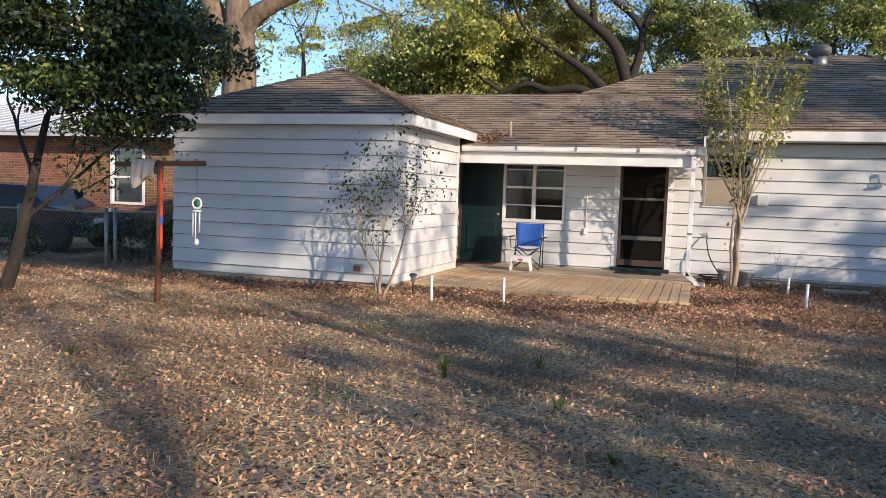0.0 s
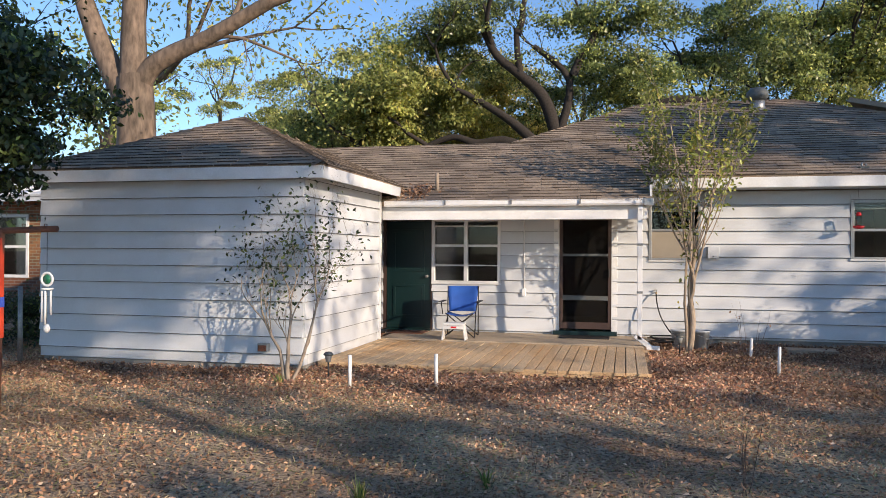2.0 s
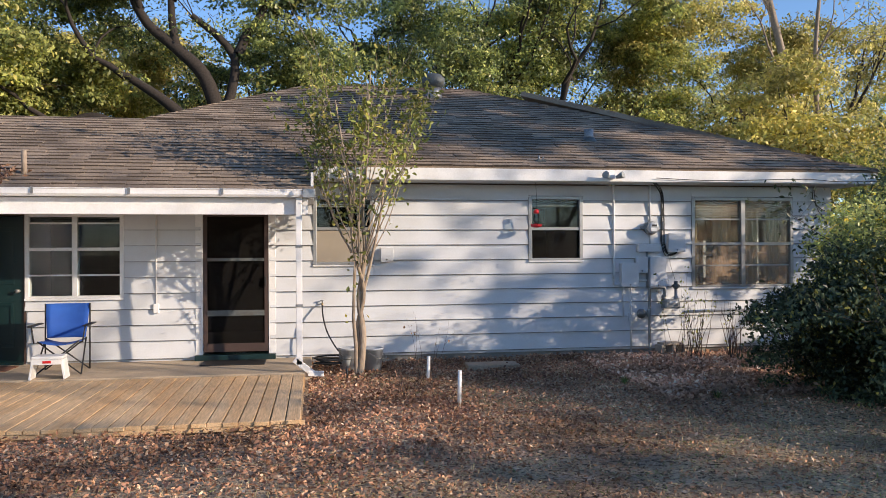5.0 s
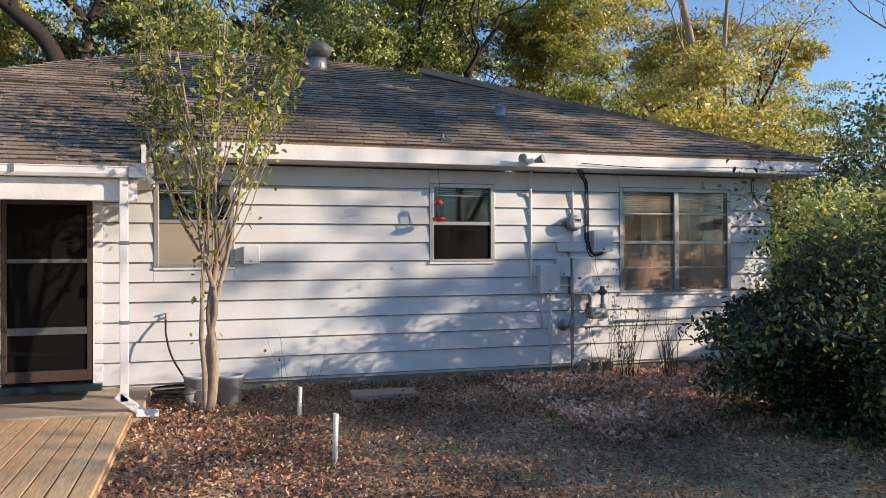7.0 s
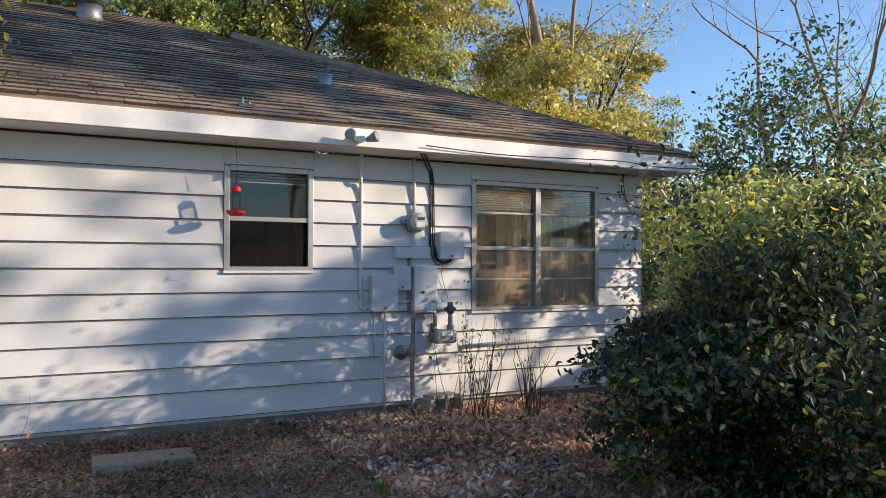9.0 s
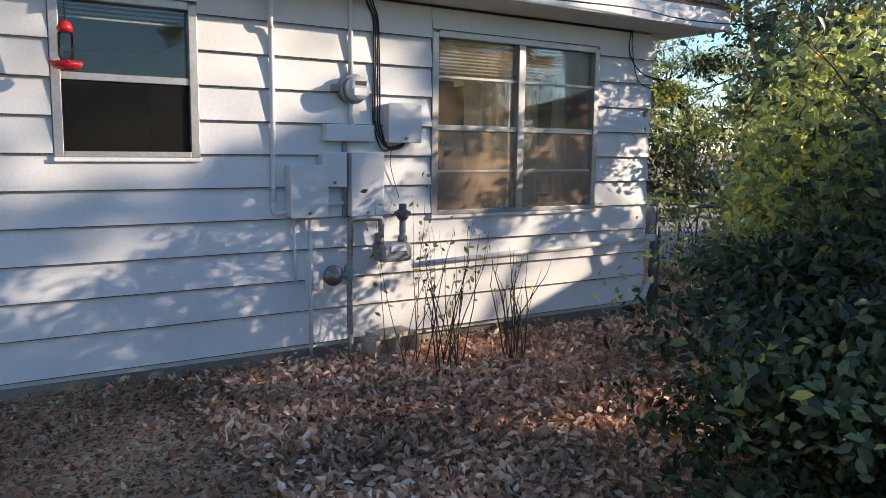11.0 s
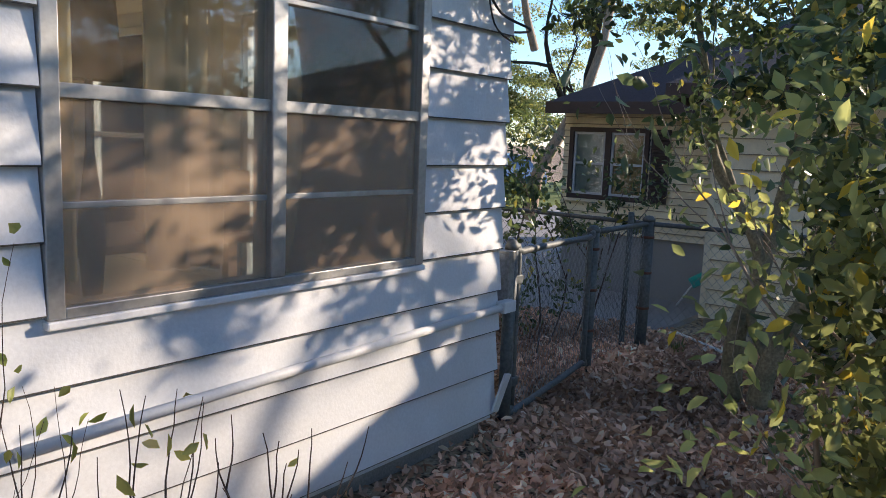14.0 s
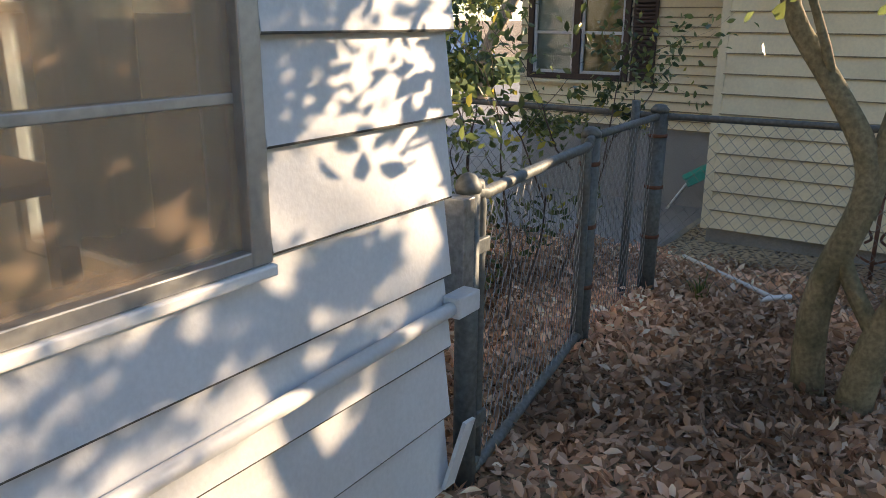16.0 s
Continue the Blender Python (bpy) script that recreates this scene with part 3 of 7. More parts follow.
def roof_face(name, label, origin, along, inward, rows, left, right, rng):
    """One roof plane: a deck with lapped shingle tabs. left and right give the plane's ends at a distance inward from the eave."""
    o, u, w = Vector(origin), Vector(along), Vector(inward)
    rise = Vector((0, 0, SLOPE))
    nrm = u.cross(w + rise).normalized()
    at = lambda a, d: o + u * a + (w + rise) * d
    steps = [d for d in rows]
    verts, faces = [], []
    for d in steps:
        for off in (-0.002, -0.09):
            verts += [at(left(d), d) + nrm * off, at(right(d), d) + nrm * off]
    n = len(steps)
    for i in range(n - 1):
        a, b = i * 4, i * 4 + 4
        faces += [(a, a + 1, b + 1, b), (a + 2, b + 2, b + 3, a + 3), (a, b, b + 2, a + 2), (a + 1, a + 3, b + 3, b + 1)]
    faces += [(0, 2, 3, 1), (4 * n - 4, 4 * n - 3, 4 * n - 1, 4 * n - 2)]
    deck = tagged(new(name, mesh_of(name, verts, faces, M_SHINGLE)), label, "roof", kind="structure")
    tv, tf = [], []
    course = 0.128
    k, d, top = 0, 0.0, steps[-1]
    while d < top - 0.01:
        x = left(d) - rng.uniform(0, 0.3)
        end = right(d)
        while x < end:
            wd = rng.uniform(0.24, 0.36)
            a, b = max(x, left(d)), min(x + wd - 0.008, end)
            if b - a > 0.03:
                d1 = min(d + course + 0.02, top)
                a1, b1 = min(max(a, left(d1)), b), max(min(b, right(d1)), a)
                t = rng.uniform(0.011, 0.024)
                d0 = d - rng.uniform(0, 0.008)
                i = len(tv)
                tv += [at(a, d0) + nrm * t, at(b, d0) + nrm * t, at(b1, d1) + nrm * 0.002, at(a1, d1) + nrm * 0.002, at(a, d0) - nrm * 0.004, at(b, d0) - nrm * 0.004]
                tf += [(i, i + 1, i + 2, i + 3), (i + 4, i + 5, i + 1, i), (i + 4, i, i + 3), (i + 1, i + 5, i + 2)]
            x += wd
        d += course
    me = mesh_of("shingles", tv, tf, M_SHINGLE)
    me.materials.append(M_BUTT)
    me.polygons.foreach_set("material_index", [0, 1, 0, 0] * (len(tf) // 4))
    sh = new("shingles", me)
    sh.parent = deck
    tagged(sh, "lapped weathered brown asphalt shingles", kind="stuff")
    return deck


rr = random.Random(7)
EAVE_Y, EAVE_Z = 15.27, 2.87
PORCH_Y = 14.29
PORCH_Z = EAVE_Z - SLOPE * (EAVE_Y - PORCH_Y)
RIDGE = 4.53
LOWR = 17.3 - EAVE_Y
X, Y = Vector((1, 0, 0)), Vector((0, 1, 0))
hipl = lambda d: 0.02 if d < LOWR else -2.63 + (d - LOWR)
hipr = lambda d: 8.75 - d / RIDGE * 5.75
roof_face("roof_main_south", "weathered brown asphalt shingle roof, dark in tree shade", (0, EAVE_Y, EAVE_Z), X, Y, [0, LOWR - 0.001, LOWR, RIDGE], hipl, hipr, rr)
roof_face("roof_porch", "weathered brown asphalt shingle roof over the porch", (0, PORCH_Y, PORCH_Z), X, Y, [0, 17.3 - PORCH_Y], lambda d: -7.2, lambda d: 0.02, rr)
roof_face("roof_porch_north", "rear slope of the low roof", (0, 20.31, PORCH_Z), -X, -Y, [0, 3.01], lambda d: 0.0, lambda d: 7.2, rr)
roof_face("roof_main_north", "rear slope of the house roof", (0, 24.33, EAVE_Z), -X, -Y, [0, RIDGE], lambda d: -8.75 + d / RIDGE * 5.75, lambda d: 4.66 - d, rr)
roof_face("roof_main_east", "hipped end of the house roof", (8.75, 0, EAVE_Z), Y, -X * 1.0, [0, RIDGE], lambda d: EAVE_Y + d, lambda d: 24.33 - d, rr)
roof_face("roof_main_west", "hipped end of the house roof", (-4.66, 0, EAVE_Z), -Y, X, [0, RIDGE], lambda d: -24.33 + d, lambda d: -EAVE_Y - max(d, 2.04), rr)
GE, GX0, GX1, GY0, GY1 = 2.70, -8.73, -4.13, 10.99, 15.75
GH = (GX1 - GX0) / 2
roof_face("roof_outbuilding_south", "dark grey asphalt shingle hip roof in shade", (GX0, GY0, GE), X, Y, [0, GH], lambda d: d, lambda d: 2 * GH - d, rr)
roof_face("roof_outbuilding_east", "brown asphalt shingle hip roof beside the porch", (GX1, GY0, GE), Y, -X, [0, GH], lambda d: d, lambda d: GY1 - GY0 - d, rr)
roof_face("roof_outbuilding_west", "asphalt shingle hip roof", (GX0, GY1, GE), -Y, X, [0, GH], lambda d: d, lambda d: GY1 - GY0 - d, rr)
roof_face("roof_outbuilding_north", "asphalt shingle hip roof", (GX1, GY1, GE), -X, -Y, [0, GH], lambda d: d, lambda d: 2 * GH - d, rr)


def ridge_caps(name, a, b, n, label):
    t = thing(name, label, "roof ridge", kind="structure")
    a, b = Vector(a), Vector(b)
    d = (b - a) / n
    side = d.cross(Vector((0, 0, 1))).normalized() * 0.13
    drop = Vector((0, 0, -0.055))
    v = [a - d * 0.0 + side + drop, a + Vector((0, 0, 0.018)), a - side + drop, a + d * 1.2 + side + drop - Vector((0, 0, 0.015)), a + d * 1.2, a + d * 1.2 - side + drop - Vector((0, 0, 0.015))]
    me = mesh_of("ridge_shingle", [p - a for p in v], [(0, 1, 4, 3), (1, 2, 5, 4), (0, 3, 4, 1), (1, 4, 5, 2)], M_SHINGLE)
    for i in range(n):
        ob = new("ridge_shingle", me)
        ob.parent = t
        ob.location = a + d * i
    return t


PK = GE + SLOPE * GH
gxm = (GX0 + GX1) / 2
ridge_caps("outbuilding_hip_caps", (GX1, GY0, GE + 0.02), (gxm, GY0 + GH, PK + 0.02), 16, "overlapping ridge shingles along a hip")
ridge_caps("outbuilding_hip_caps", (GX0, GY0, GE + 0.02), (gxm, GY0 + GH, PK + 0.02), 16, "overlapping ridge shingles along a hip")
ridge_caps("main_hip_caps", (8.75, EAVE_Y, EAVE_Z + 0.02), (3.0, EAVE_Y + RIDGE, EAVE_Z + SLOPE * RIDGE + 0.02), 36, "overlapping ridge shingles along a hip")
ridge_caps("main_ridge_caps", (3.0, EAVE_Y + RIDGE, EAVE_Z + SLOPE * RIDGE + 0.01), (-0.13, EAVE_Y + RIDGE, EAVE_Z + SLOPE * RIDGE + 0.01), 16, "overlapping ridge shingles along the ridge")


def fascia(name, label, x0, x1, y0, y1, z0, z1):
    me = bpy.data.meshes.new(name)
    bm = bx(x0, x1, y0, y1, z0, z1, bevel=0.004)
    bm.to_mesh(me)
    bm.free()
    me.materials.append(M_TRIM)
    return tagged(new(name, me), label, "fascia", kind="structure")


fascia("fascia_main", "white painted fascia board with peeling edges", 0.02, 8.74, EAVE_Y + 0.005, EAVE_Y + 0.03, 2.665, 2.835)
fascia("fascia_east", "white painted fascia board", 8.715, 8.74, EAVE_Y + 0.035, 24.3, 2.665, 2.835)
fascia("fascia_outbuilding_south", "white painted fascia board in shade", GX0 + 0.01, GX1 - 0.005, GY0 + 0.005, GY0 + 0.03, 2.52, 2.68)
fascia("fascia_outbuilding_east", "white painted fascia board in sun", GX1 - 0.03, GX1 - 0.005, GY0 + 0.033, 14.52, 2.52, 2.68)
fascia("porch_beam", "white painted beam over the porch posts", -4.42, -0.06, PORCH_Y + 0.10, PORCH_Y + 0.16, 2.12, 2.33)
slab("soffit_main", "shaded white soffit under the eave", 0.03, 8.71, EAVE_Y + 0.033, WALL_Y - 0.02, 2.66, 2.675, M_SOFFIT, "soffit")
slab("soffit_east", "shaded soffit under the eave", 8.27, 8.71, WALL_Y, 24.3, 2.66, 2.675, M_SOFFIT, "soffit")
slab("soffit_outbuilding_south", "shaded white soffit", GX0 + 0.04, GX1 - 0.035, GY0 + 0.033, 11.14, 2.60, 2.615, M_SOFFIT, "soffit")
slab("soffit_outbuilding_east", "shaded white soffit", -4.44, GX1 - 0.033, 11.145, 14.5, 2.60, 2.615, M_SOFFIT, "soffit")
slab("porch_ceiling", "white painted porch ceiling", -4.42, 0.0, PORCH_Y + 0.17, WALL_Y - 0.02, 2.33, 2.345, M_SOFFIT, "ceiling")
slab("porch_gable_end", "white boarded end of the porch roof", -0.02, 0.015, PORCH_Y + 0.1, WALL_Y - 0.02, 2.346, 2.66, M_TRIM, "trim")
slab("corner_board_outbuilding", "white corner board", -4.475, -4.405, 14.24, 14.30, 0.11, 2.59, M_TRIM, "trim")

# ---- deck ----


def make_deck():
    t = thing("deck", "low weathered wooden deck before the porch", "deck", kind="structure")
    part("joist_frame", bx(-4.40, -0.10, 11.62, 14.29, 0.005, 0.065), M_DECK, t, "dark joists under the boards")
    part("skirt_board", bx(-4.42, -0.07, 11.575, 11.60, 0.02, 0.10, bevel=0.004), M_DECK, t)
    wd = 0.1395
    me = bpy.data.meshes.new("deck_board")
    bm = bx(-wd / 2 + 0.006, wd / 2 - 0.006, -1.365, 1.365, -0.019, 0.019, bevel=0.004)
    bm.to_mesh(me)
    bm.free()
    me.materials.append(M_DECK)
    r = random.Random(5)
    for i in range(31):
        ob = new("deck_board", me)
        ob.parent = t
        ob.matrix_local = pose(-4.36 + i * wd, 12.925 + r.uniform(-0.012, 0.012), 0.087 + r.uniform(-0.002, 0.002), r.uniform(-0.1, 0.1), r.uniform(-0.4, 0.4), r.uniform(-0.08, 0.08))


make_deck()

# ---- windows and doors ----


def window(name, label, x0, x1, z0, z1, cols, bars, screens, blind, curtain=None, blind_y=0.04, bar_mat=None):
    """An aluminium window: outer frame, a mullion between columns, cross bars at heights, panes, insect screens below."""
    t = thing(name, label, "window", kind="structure")
    bar_mat = bar_mat or M_ALU
    y = WALL_Y
    f = 0.035
    for nm, a, b, c, d in (("side_frame", x0 - 0.02, x0 + f, z0, z1), ("side_frame", x1 - f, x1 + 0.02, z0, z1), ("head_frame", x0 + f, x1 - f, z1 - f, z1 + 0.015), ("bottom_frame", x0 + f, x1 - f, z0, z0 + f)):
        part(nm, bx(a, b, y - 0.032, y + 0.09, c, d, bevel=0.004), bar_mat, t)
    part("sill", bx(x0 - 0.025, x1 + 0.025, y - 0.042, y + 0.02, z0 - 0.028, z0 - 0.002, bevel=0.005), M_TRIM, t, "weathered white window sill")
    w = (x1 - x0) / cols
    for i in range(cols):
        a, b = x0 + w * i + 0.03, x0 + w * (i + 1) - 0.03
        if i:
            part("mullion", bx(x0 + w * i - 0.035, x0 + w * i + 0.035, y - 0.034, y + 0.08, z0 + f, z1 - f, bevel=0.005), bar_mat, t)
        for n, zb in enumerate(bars):
            wide = 0.022 if n == len(bars) // 2 else 0.011
            part("cross_bar", bx(a, b, y - (0.02 if n == len(bars) // 2 else 0.005), y + 0.035, zb - wide, zb + wide, bevel=0.003), bar_mat, t)
        g = part("pane", bx(a, b, y + 0.016, y + 0.021, z0 + f, z1 - f), M_GLASS, t)
        g.visible_shadow = False
        if screens:
            mid = bars[len(bars) // 2]
            part("insect_screen", bx(a, b, y - 0.004, y - 0.002, z0 + f, mid - 0.02), screens, t, "fine woven insect screen")
            if cols == 2:
                part("insect_screen", bx(a, b, y - 0.004, y - 0.002, mid + 0.02, z1 - f), M_VEILPANE, t, "thin tan screen over the upper pane")
        if blind:
            zt, zl = z1 - f, z1 - f - blind
            me = mesh_of("blind_slat", [(0, 0, 0), (b - a - 0.02, 0, 0), (b - a - 0.02, 0.018, 0.014), (0, 0.018, 0.014), (0, 0.003, -0.003), (b - a - 0.02, 0.003, -0.003)], [(0, 1, 2, 3), (0, 4, 5, 1), (4, 3, 2, 5)], M_BLIND)
            k = int(blind / 0.026)
            for j in range(k):
                s = new("blind_slat", me)
                s.parent = t
                s.location = (a + 0.01, y + blind_y, zt - 0.02 - j * 0.026)
    if curtain:
        for i, (a, b, za, zb) in enumerate(curtain):
            n = int((b - a) / 0.012)
            v, fc = [], []
            for k in range(n + 1):
                x = a + (b - a) * k / n
                yy = y + 0.24 + 0.025 * math.sin(k * 0.9 + i) + 0.01 * math.sin(k * 2.3)
                v += [(x, yy, za), (x, yy + 0.006, zb)]
            fc = [(2 * k, 2 * k + 2, 2 * k + 3, 2 * k + 1) for k in range(n)]
            c = new("curtain", mesh_of("curtain", v, fc, M_CURTAIN, True))
            c.modifiers.new("thick", "SOLIDIFY").thickness = 0.004
            c.parent = t
            tagged(c, "gathered pale cream curtain")
    return t


# paler screen copy with the sunlight on it put into the colour
M_TSCREEN = screen_mat("sun_toned_screen", (0.42, 0.37, 0.30), 0.72)
M_CURTAIN = mat("cream_curtain", (0.72, 0.60, 0.38), 0.9, var=0.08, scale=6, bump=0.05, tint=(0.6, 0.45, 0.22))
window("window_1", "dark aluminium porch window with four panes", *WIN1, 2, [1.34, 1.70, 2.06], None, 0.08, bar_mat=M_TRIM)
window("window_2", "aluminium window with blind and a lower screen coloured tan as if sunlit", *WIN2, 1, [1.98], M_TSCREEN, 0.12)
window("window_3", "aluminium window with blind and dark lower screen", *WIN3, 1, [1.98], M_DSCREEN, 0.12)
window("window_4", "wide double aluminium window with screens and raised blinds", *WIN4, 2, [1.40, 1.74, 2.13], M_SCREEN, 0.26, [(5.93, 6.08, 1.12, 2.3), (6.36, 6.66, 1.12, 2.3), (6.9, 7.12, 1.12, 2.3), (7.3, 7.54, 1.12, 2.3)])

# the end room behind the wide window
lamp = thing("table_lamp", "table lamp with a dark brown shade by the window", "lamp", at=(6.21, 16.14, 0.16))
lathe("shade", [(0.115, 1.64), (0.09, 1.97), (0.085, 1.97), (0.11, 1.64)], mat("lamp_shade", (0.10, 0.05, 0.025), 0.8), lamp)
lathe("lamp_stem", [(0.08, 0.76), (0.03, 0.82), (0.05, 1.1), (0.015, 1.4), (0.012, 1.66)], M_BROWN, lamp)
tb = thing("side_table", "wooden side table inside the room", "table", at=(6.0, 16.3, 0.16))
M_WOOD = mat("warm_wood", (0.28, 0.15, 0.07), 0.45, var=0.2, scale=3, fine=30, bump=0.1, stretch=(1, 6, 6))
part("tabletop", bx(-0.35, 0.35, -0.25, 0.25, 0.72, 0.76, bevel=0.005), M_WOOD, tb)
for sx in (-0.3, 0.3):
    for sy in (-0.2, 0.2):
        part("leg", bx(sx - 0.02, sx + 0.02, sy - 0.02, sy + 0.02, 0, 0.72), M_WOOD, tb)
for y0, y1, z0, z1 in EAST_HOLES:
    t = thing("window_east", "white-framed window in the end wall of the room", "window", kind="structure")
    g = part("pane", bx(8.19, 8.195, y0, y1, z0, z1), M_GLASS, t)
    g.visible_shadow = False
    for a, b, c, d_ in ((y0, y0 + 0.05, z0, z1), (y1 - 0.05, y1, z0, z1), (y0 + 0.05, y1 - 0.05, z0, z0 + 0.05), (y0 + 0.05, y1 - 0.05, z1 - 0.05, z1), (y0 + 0.05, y1 - 0.05, 1.56, 1.6)):
        part("frame", bx(8.15, 8.24, a, b, c, d_, bevel=0.004), M_TRIM, t)
dt = thing("dining_table", "pale wooden table inside the end room", "table", at=(6.9, 16.9, 0.16))
part("tabletop", bx(-0.8, 0.8, -0.4, 0.4, 0.95, 0.99, bevel=0.006), M_WOOD, dt)
for sx in (-0.72, 0.72):
    for sy in (-0.33, 0.33):
        part("leg", bx(sx - 0.03, sx + 0.03, sy - 0.03, sy + 0.03, 0, 0.95), M_WOOD, dt)
bx_s = thing("cardboard_box", "tan cardboard box on the table inside", "box", at=(7.05, 16.75, 1.15), rz=8)
part("carton", bx(-0.22, 0.22, -0.16, 0.16, 0, 0.3, bevel=0.005), mat("cardboard", (0.42, 0.29, 0.16), 0.9, var=0.1), bx_s)

# doors of the porch
d = thing("door_1", "dark green painted panel door standing closed on the porch", "door", kind="structure")
leaf = part("door_leaf", bx(-4.76, -3.91, WALL_Y + 0.0, WALL_Y + 0.04, 0.165, 2.15, bevel=0.003), M_GREEN, d)
for a, b, c, e in ((-4.64, -4.03, 0.36, 0.98), (-4.64, -4.03, 1.22, 2.0)):
    for p, q, r_, s in ((a, b, c, c + 0.05), (a, b, e - 0.05, e), (a, a + 0.05, c + 0.05, e - 0.05), (b - 0.05, b, c + 0.05, e - 0.05)):
        part("panel_moulding", bx(p, q, WALL_Y - 0.014, WALL_Y - 0.001, r_, s, bevel=0.004), M_GREEN, d)
lathe("door_knob", [(0.03, 0), (0.012, 0.01), (0.012, 0.035), (0.028, 0.045), (0.03, 0.06), (0.02, 0.07)], M_STEEL, d, (-3.98, WALL_Y - 0.001, 1.13), 14, pose(0, 0, 0, 90), "chrome knob")
part("frame", bx(-4.83, -4.77, WALL_Y - 0.02, WALL_Y + 0.1, 0.13, 2.19), M_BROWN, d)
part("frame", bx(-3.905, -3.885, WALL_Y - 0.02, WALL_Y + 0.1, 0.13, 2.19), M_BROWN, d)
part("frame", bx(-4.77, -3.905, WALL_Y - 0.02, WALL_Y + 0.1, 2.155, 2.19), M_BROWN, d)
part("threshold", bx(-4.77, -3.905, WALL_Y - 0.05, WALL_Y + 0.1, 0.126, 0.16, bevel=0.004), M_GREEN, d)

d = thing("door_2", "brown-framed screen door before a dark doorway", "door", kind="structure")
a, b, c, e = SCREEN_DOOR
for p, q, r_, s in ((a + 0.005, a + 0.06, c + 0.03, e - 0.005), (b - 0.06, b - 0.005, c + 0.03, e - 0.005), (a + 0.06, b - 0.06, e - 0.06, e - 0.005), (a + 0.06, b - 0.06, c + 0.03, c + 0.15), (a + 0.06, b - 0.06, 0.74, 0.82), (a + 0.06, b - 0.06, 1.52, 1.565)):
    part("rail", bx(p, q, WALL_Y - 0.02, WALL_Y + 0.012, r_, s, bevel=0.004), M_DKSTEEL if r_ in (0.74, 1.52) else M_BROWN, d)
part("screen", bx(a + 0.06, b - 0.06, WALL_Y - 0.004, WALL_Y - 0.002, c + 0.15, e - 0.06), M_DSCREEN, d)
part("handle", bx(b - 0.05, b - 0.03, WALL_Y - 0.06, WALL_Y - 0.02, 1.15, 1.3, bevel=0.006), M_BLACK, d)
part("jamb", bx(a - 0.10, a, WALL_Y - 0.028, WALL_Y + 0.1, 0.13, e + 0.05, bevel=0.003), M_TRIM, d, "white door casing")
part("jamb", bx(b, b + 0.10, WALL_Y - 0.028, WALL_Y + 0.1, 0.13, e + 0.05, bevel=0.003), M_TRIM, d, "white door casing")
part("sill", bx(a - 0.1, b + 0.1, WALL_Y - 0.14, WALL_Y + 0.1, 0.128, 0.20, bevel=0.006), M_GREEN, d, "green painted sill")
for nm, x0, x1 in (("mat_door", -1.5, -0.65), ("mat_green_door", -4.5, -3.9)):
    me = bpy.data.meshes.new("door_mat")
    bm = bx(x0, x1, 15.1, 15.55, 0.126, 0.14, bevel=0.005)
    bm.to_mesh(me)
    bm.free()
    me.materials.append(M_BLACK if "green" not in nm else M_RUST)
    tagged(new("door_mat", me), "thin worn door mat on the porch slab", "mat")

# ---- porch fittings ----
t = thing("gutter", "white metal gutter along the porch eave", "gutter", kind="structure")
prof = [(0.0, 0.0), (-0.085, 0.0), (-0.105, 0.03), (-0.105, 0.085), (-0.115, 0.09), (-0.115, 0.10), (-0.1, 0.10), (-0.1, 0.04), (-0.08, 0.012), (-0.008, 0.012), (-0.008, 0.10), (0.0, 0.10)]
n = len(prof)
v = [(x, PORCH_Y + 0.075 + y, 2.335 + z) for x in (-4.35, 0.03) for y, z in prof]
new("trough", mesh_of("trough", v, [(i, (i + 1) % n, n + (i + 1) % n, n + i) for i in range(n)], M_TRIM)).parent = t
part("end_cap", bx(0.03, 0.034, PORCH_Y - 0.03, PORCH_Y + 0.075, 2.335, 2.435), M_STEEL, t)
part("patched_corner", bx(-0.12, 0.036, PORCH_Y - 0.045, PORCH_Y - 0.034, 2.33, 2.44, bevel=0.004), M_ALU, t, "patched silver gutter corner")
for x in (-3.3, -2.2, -1.1):
    part("hanger", bx(x - 0.015, x + 0.015, PORCH_Y - 0.047, PORCH_Y - 0.033, 2.36, 2.44), M_STEEL, t)
t = thing("downspout", "white metal downspout with an elbow at its foot", "downspout", at=(-0.17, PORCH_Y + 0.04, 0))
dsp = bmesh.new()
box(dsp, -0.038, 0.038, -0.028, 0.028, 0.22, 2.335, bevel=0.006)
part("pipe", dsp, M_TRIM, t)
el = bmesh.new()
box(el, -0.038, 0.038, -0.028, 0.028, -0.14, 0.16, bevel=0.006, m=pose(0.06, -0.0, 0.19, 0, -52, 0))
box(el, 0.10, 0.30, -0.03, 0.03, 0.05, 0.115, bevel=0.006, m=pose(0, 0, 0.03, 0, 3, 0))
part("elbow", el, M_TRIM, t)
for z in (0.95, 1.7):
    part("strap", bx(-0.045, 0.045, -0.034, 0.034, z, z + 0.035), M_STEEL, t)

t = thing("surface_conduit", "white painted conduit down to a porch outlet", "conduit", at=(-2.17, WALL_Y - 0.03, 0))
tube("pipe", [(0, 0, 2.33), (0, 0, 0.92)], 0.012, M_TRIM, t)
part("outlet_box", bx(-0.035, 0.035, -0.03, 0.028, 0.8, 0.93, bevel=0.006), M_TRIM, t)

# folding chair and step stool
ch = thing("folding_chair", "blue canvas folding camp chair with black frame", "chair", at=(-3.16, 14.95, 0.126), rz=4)


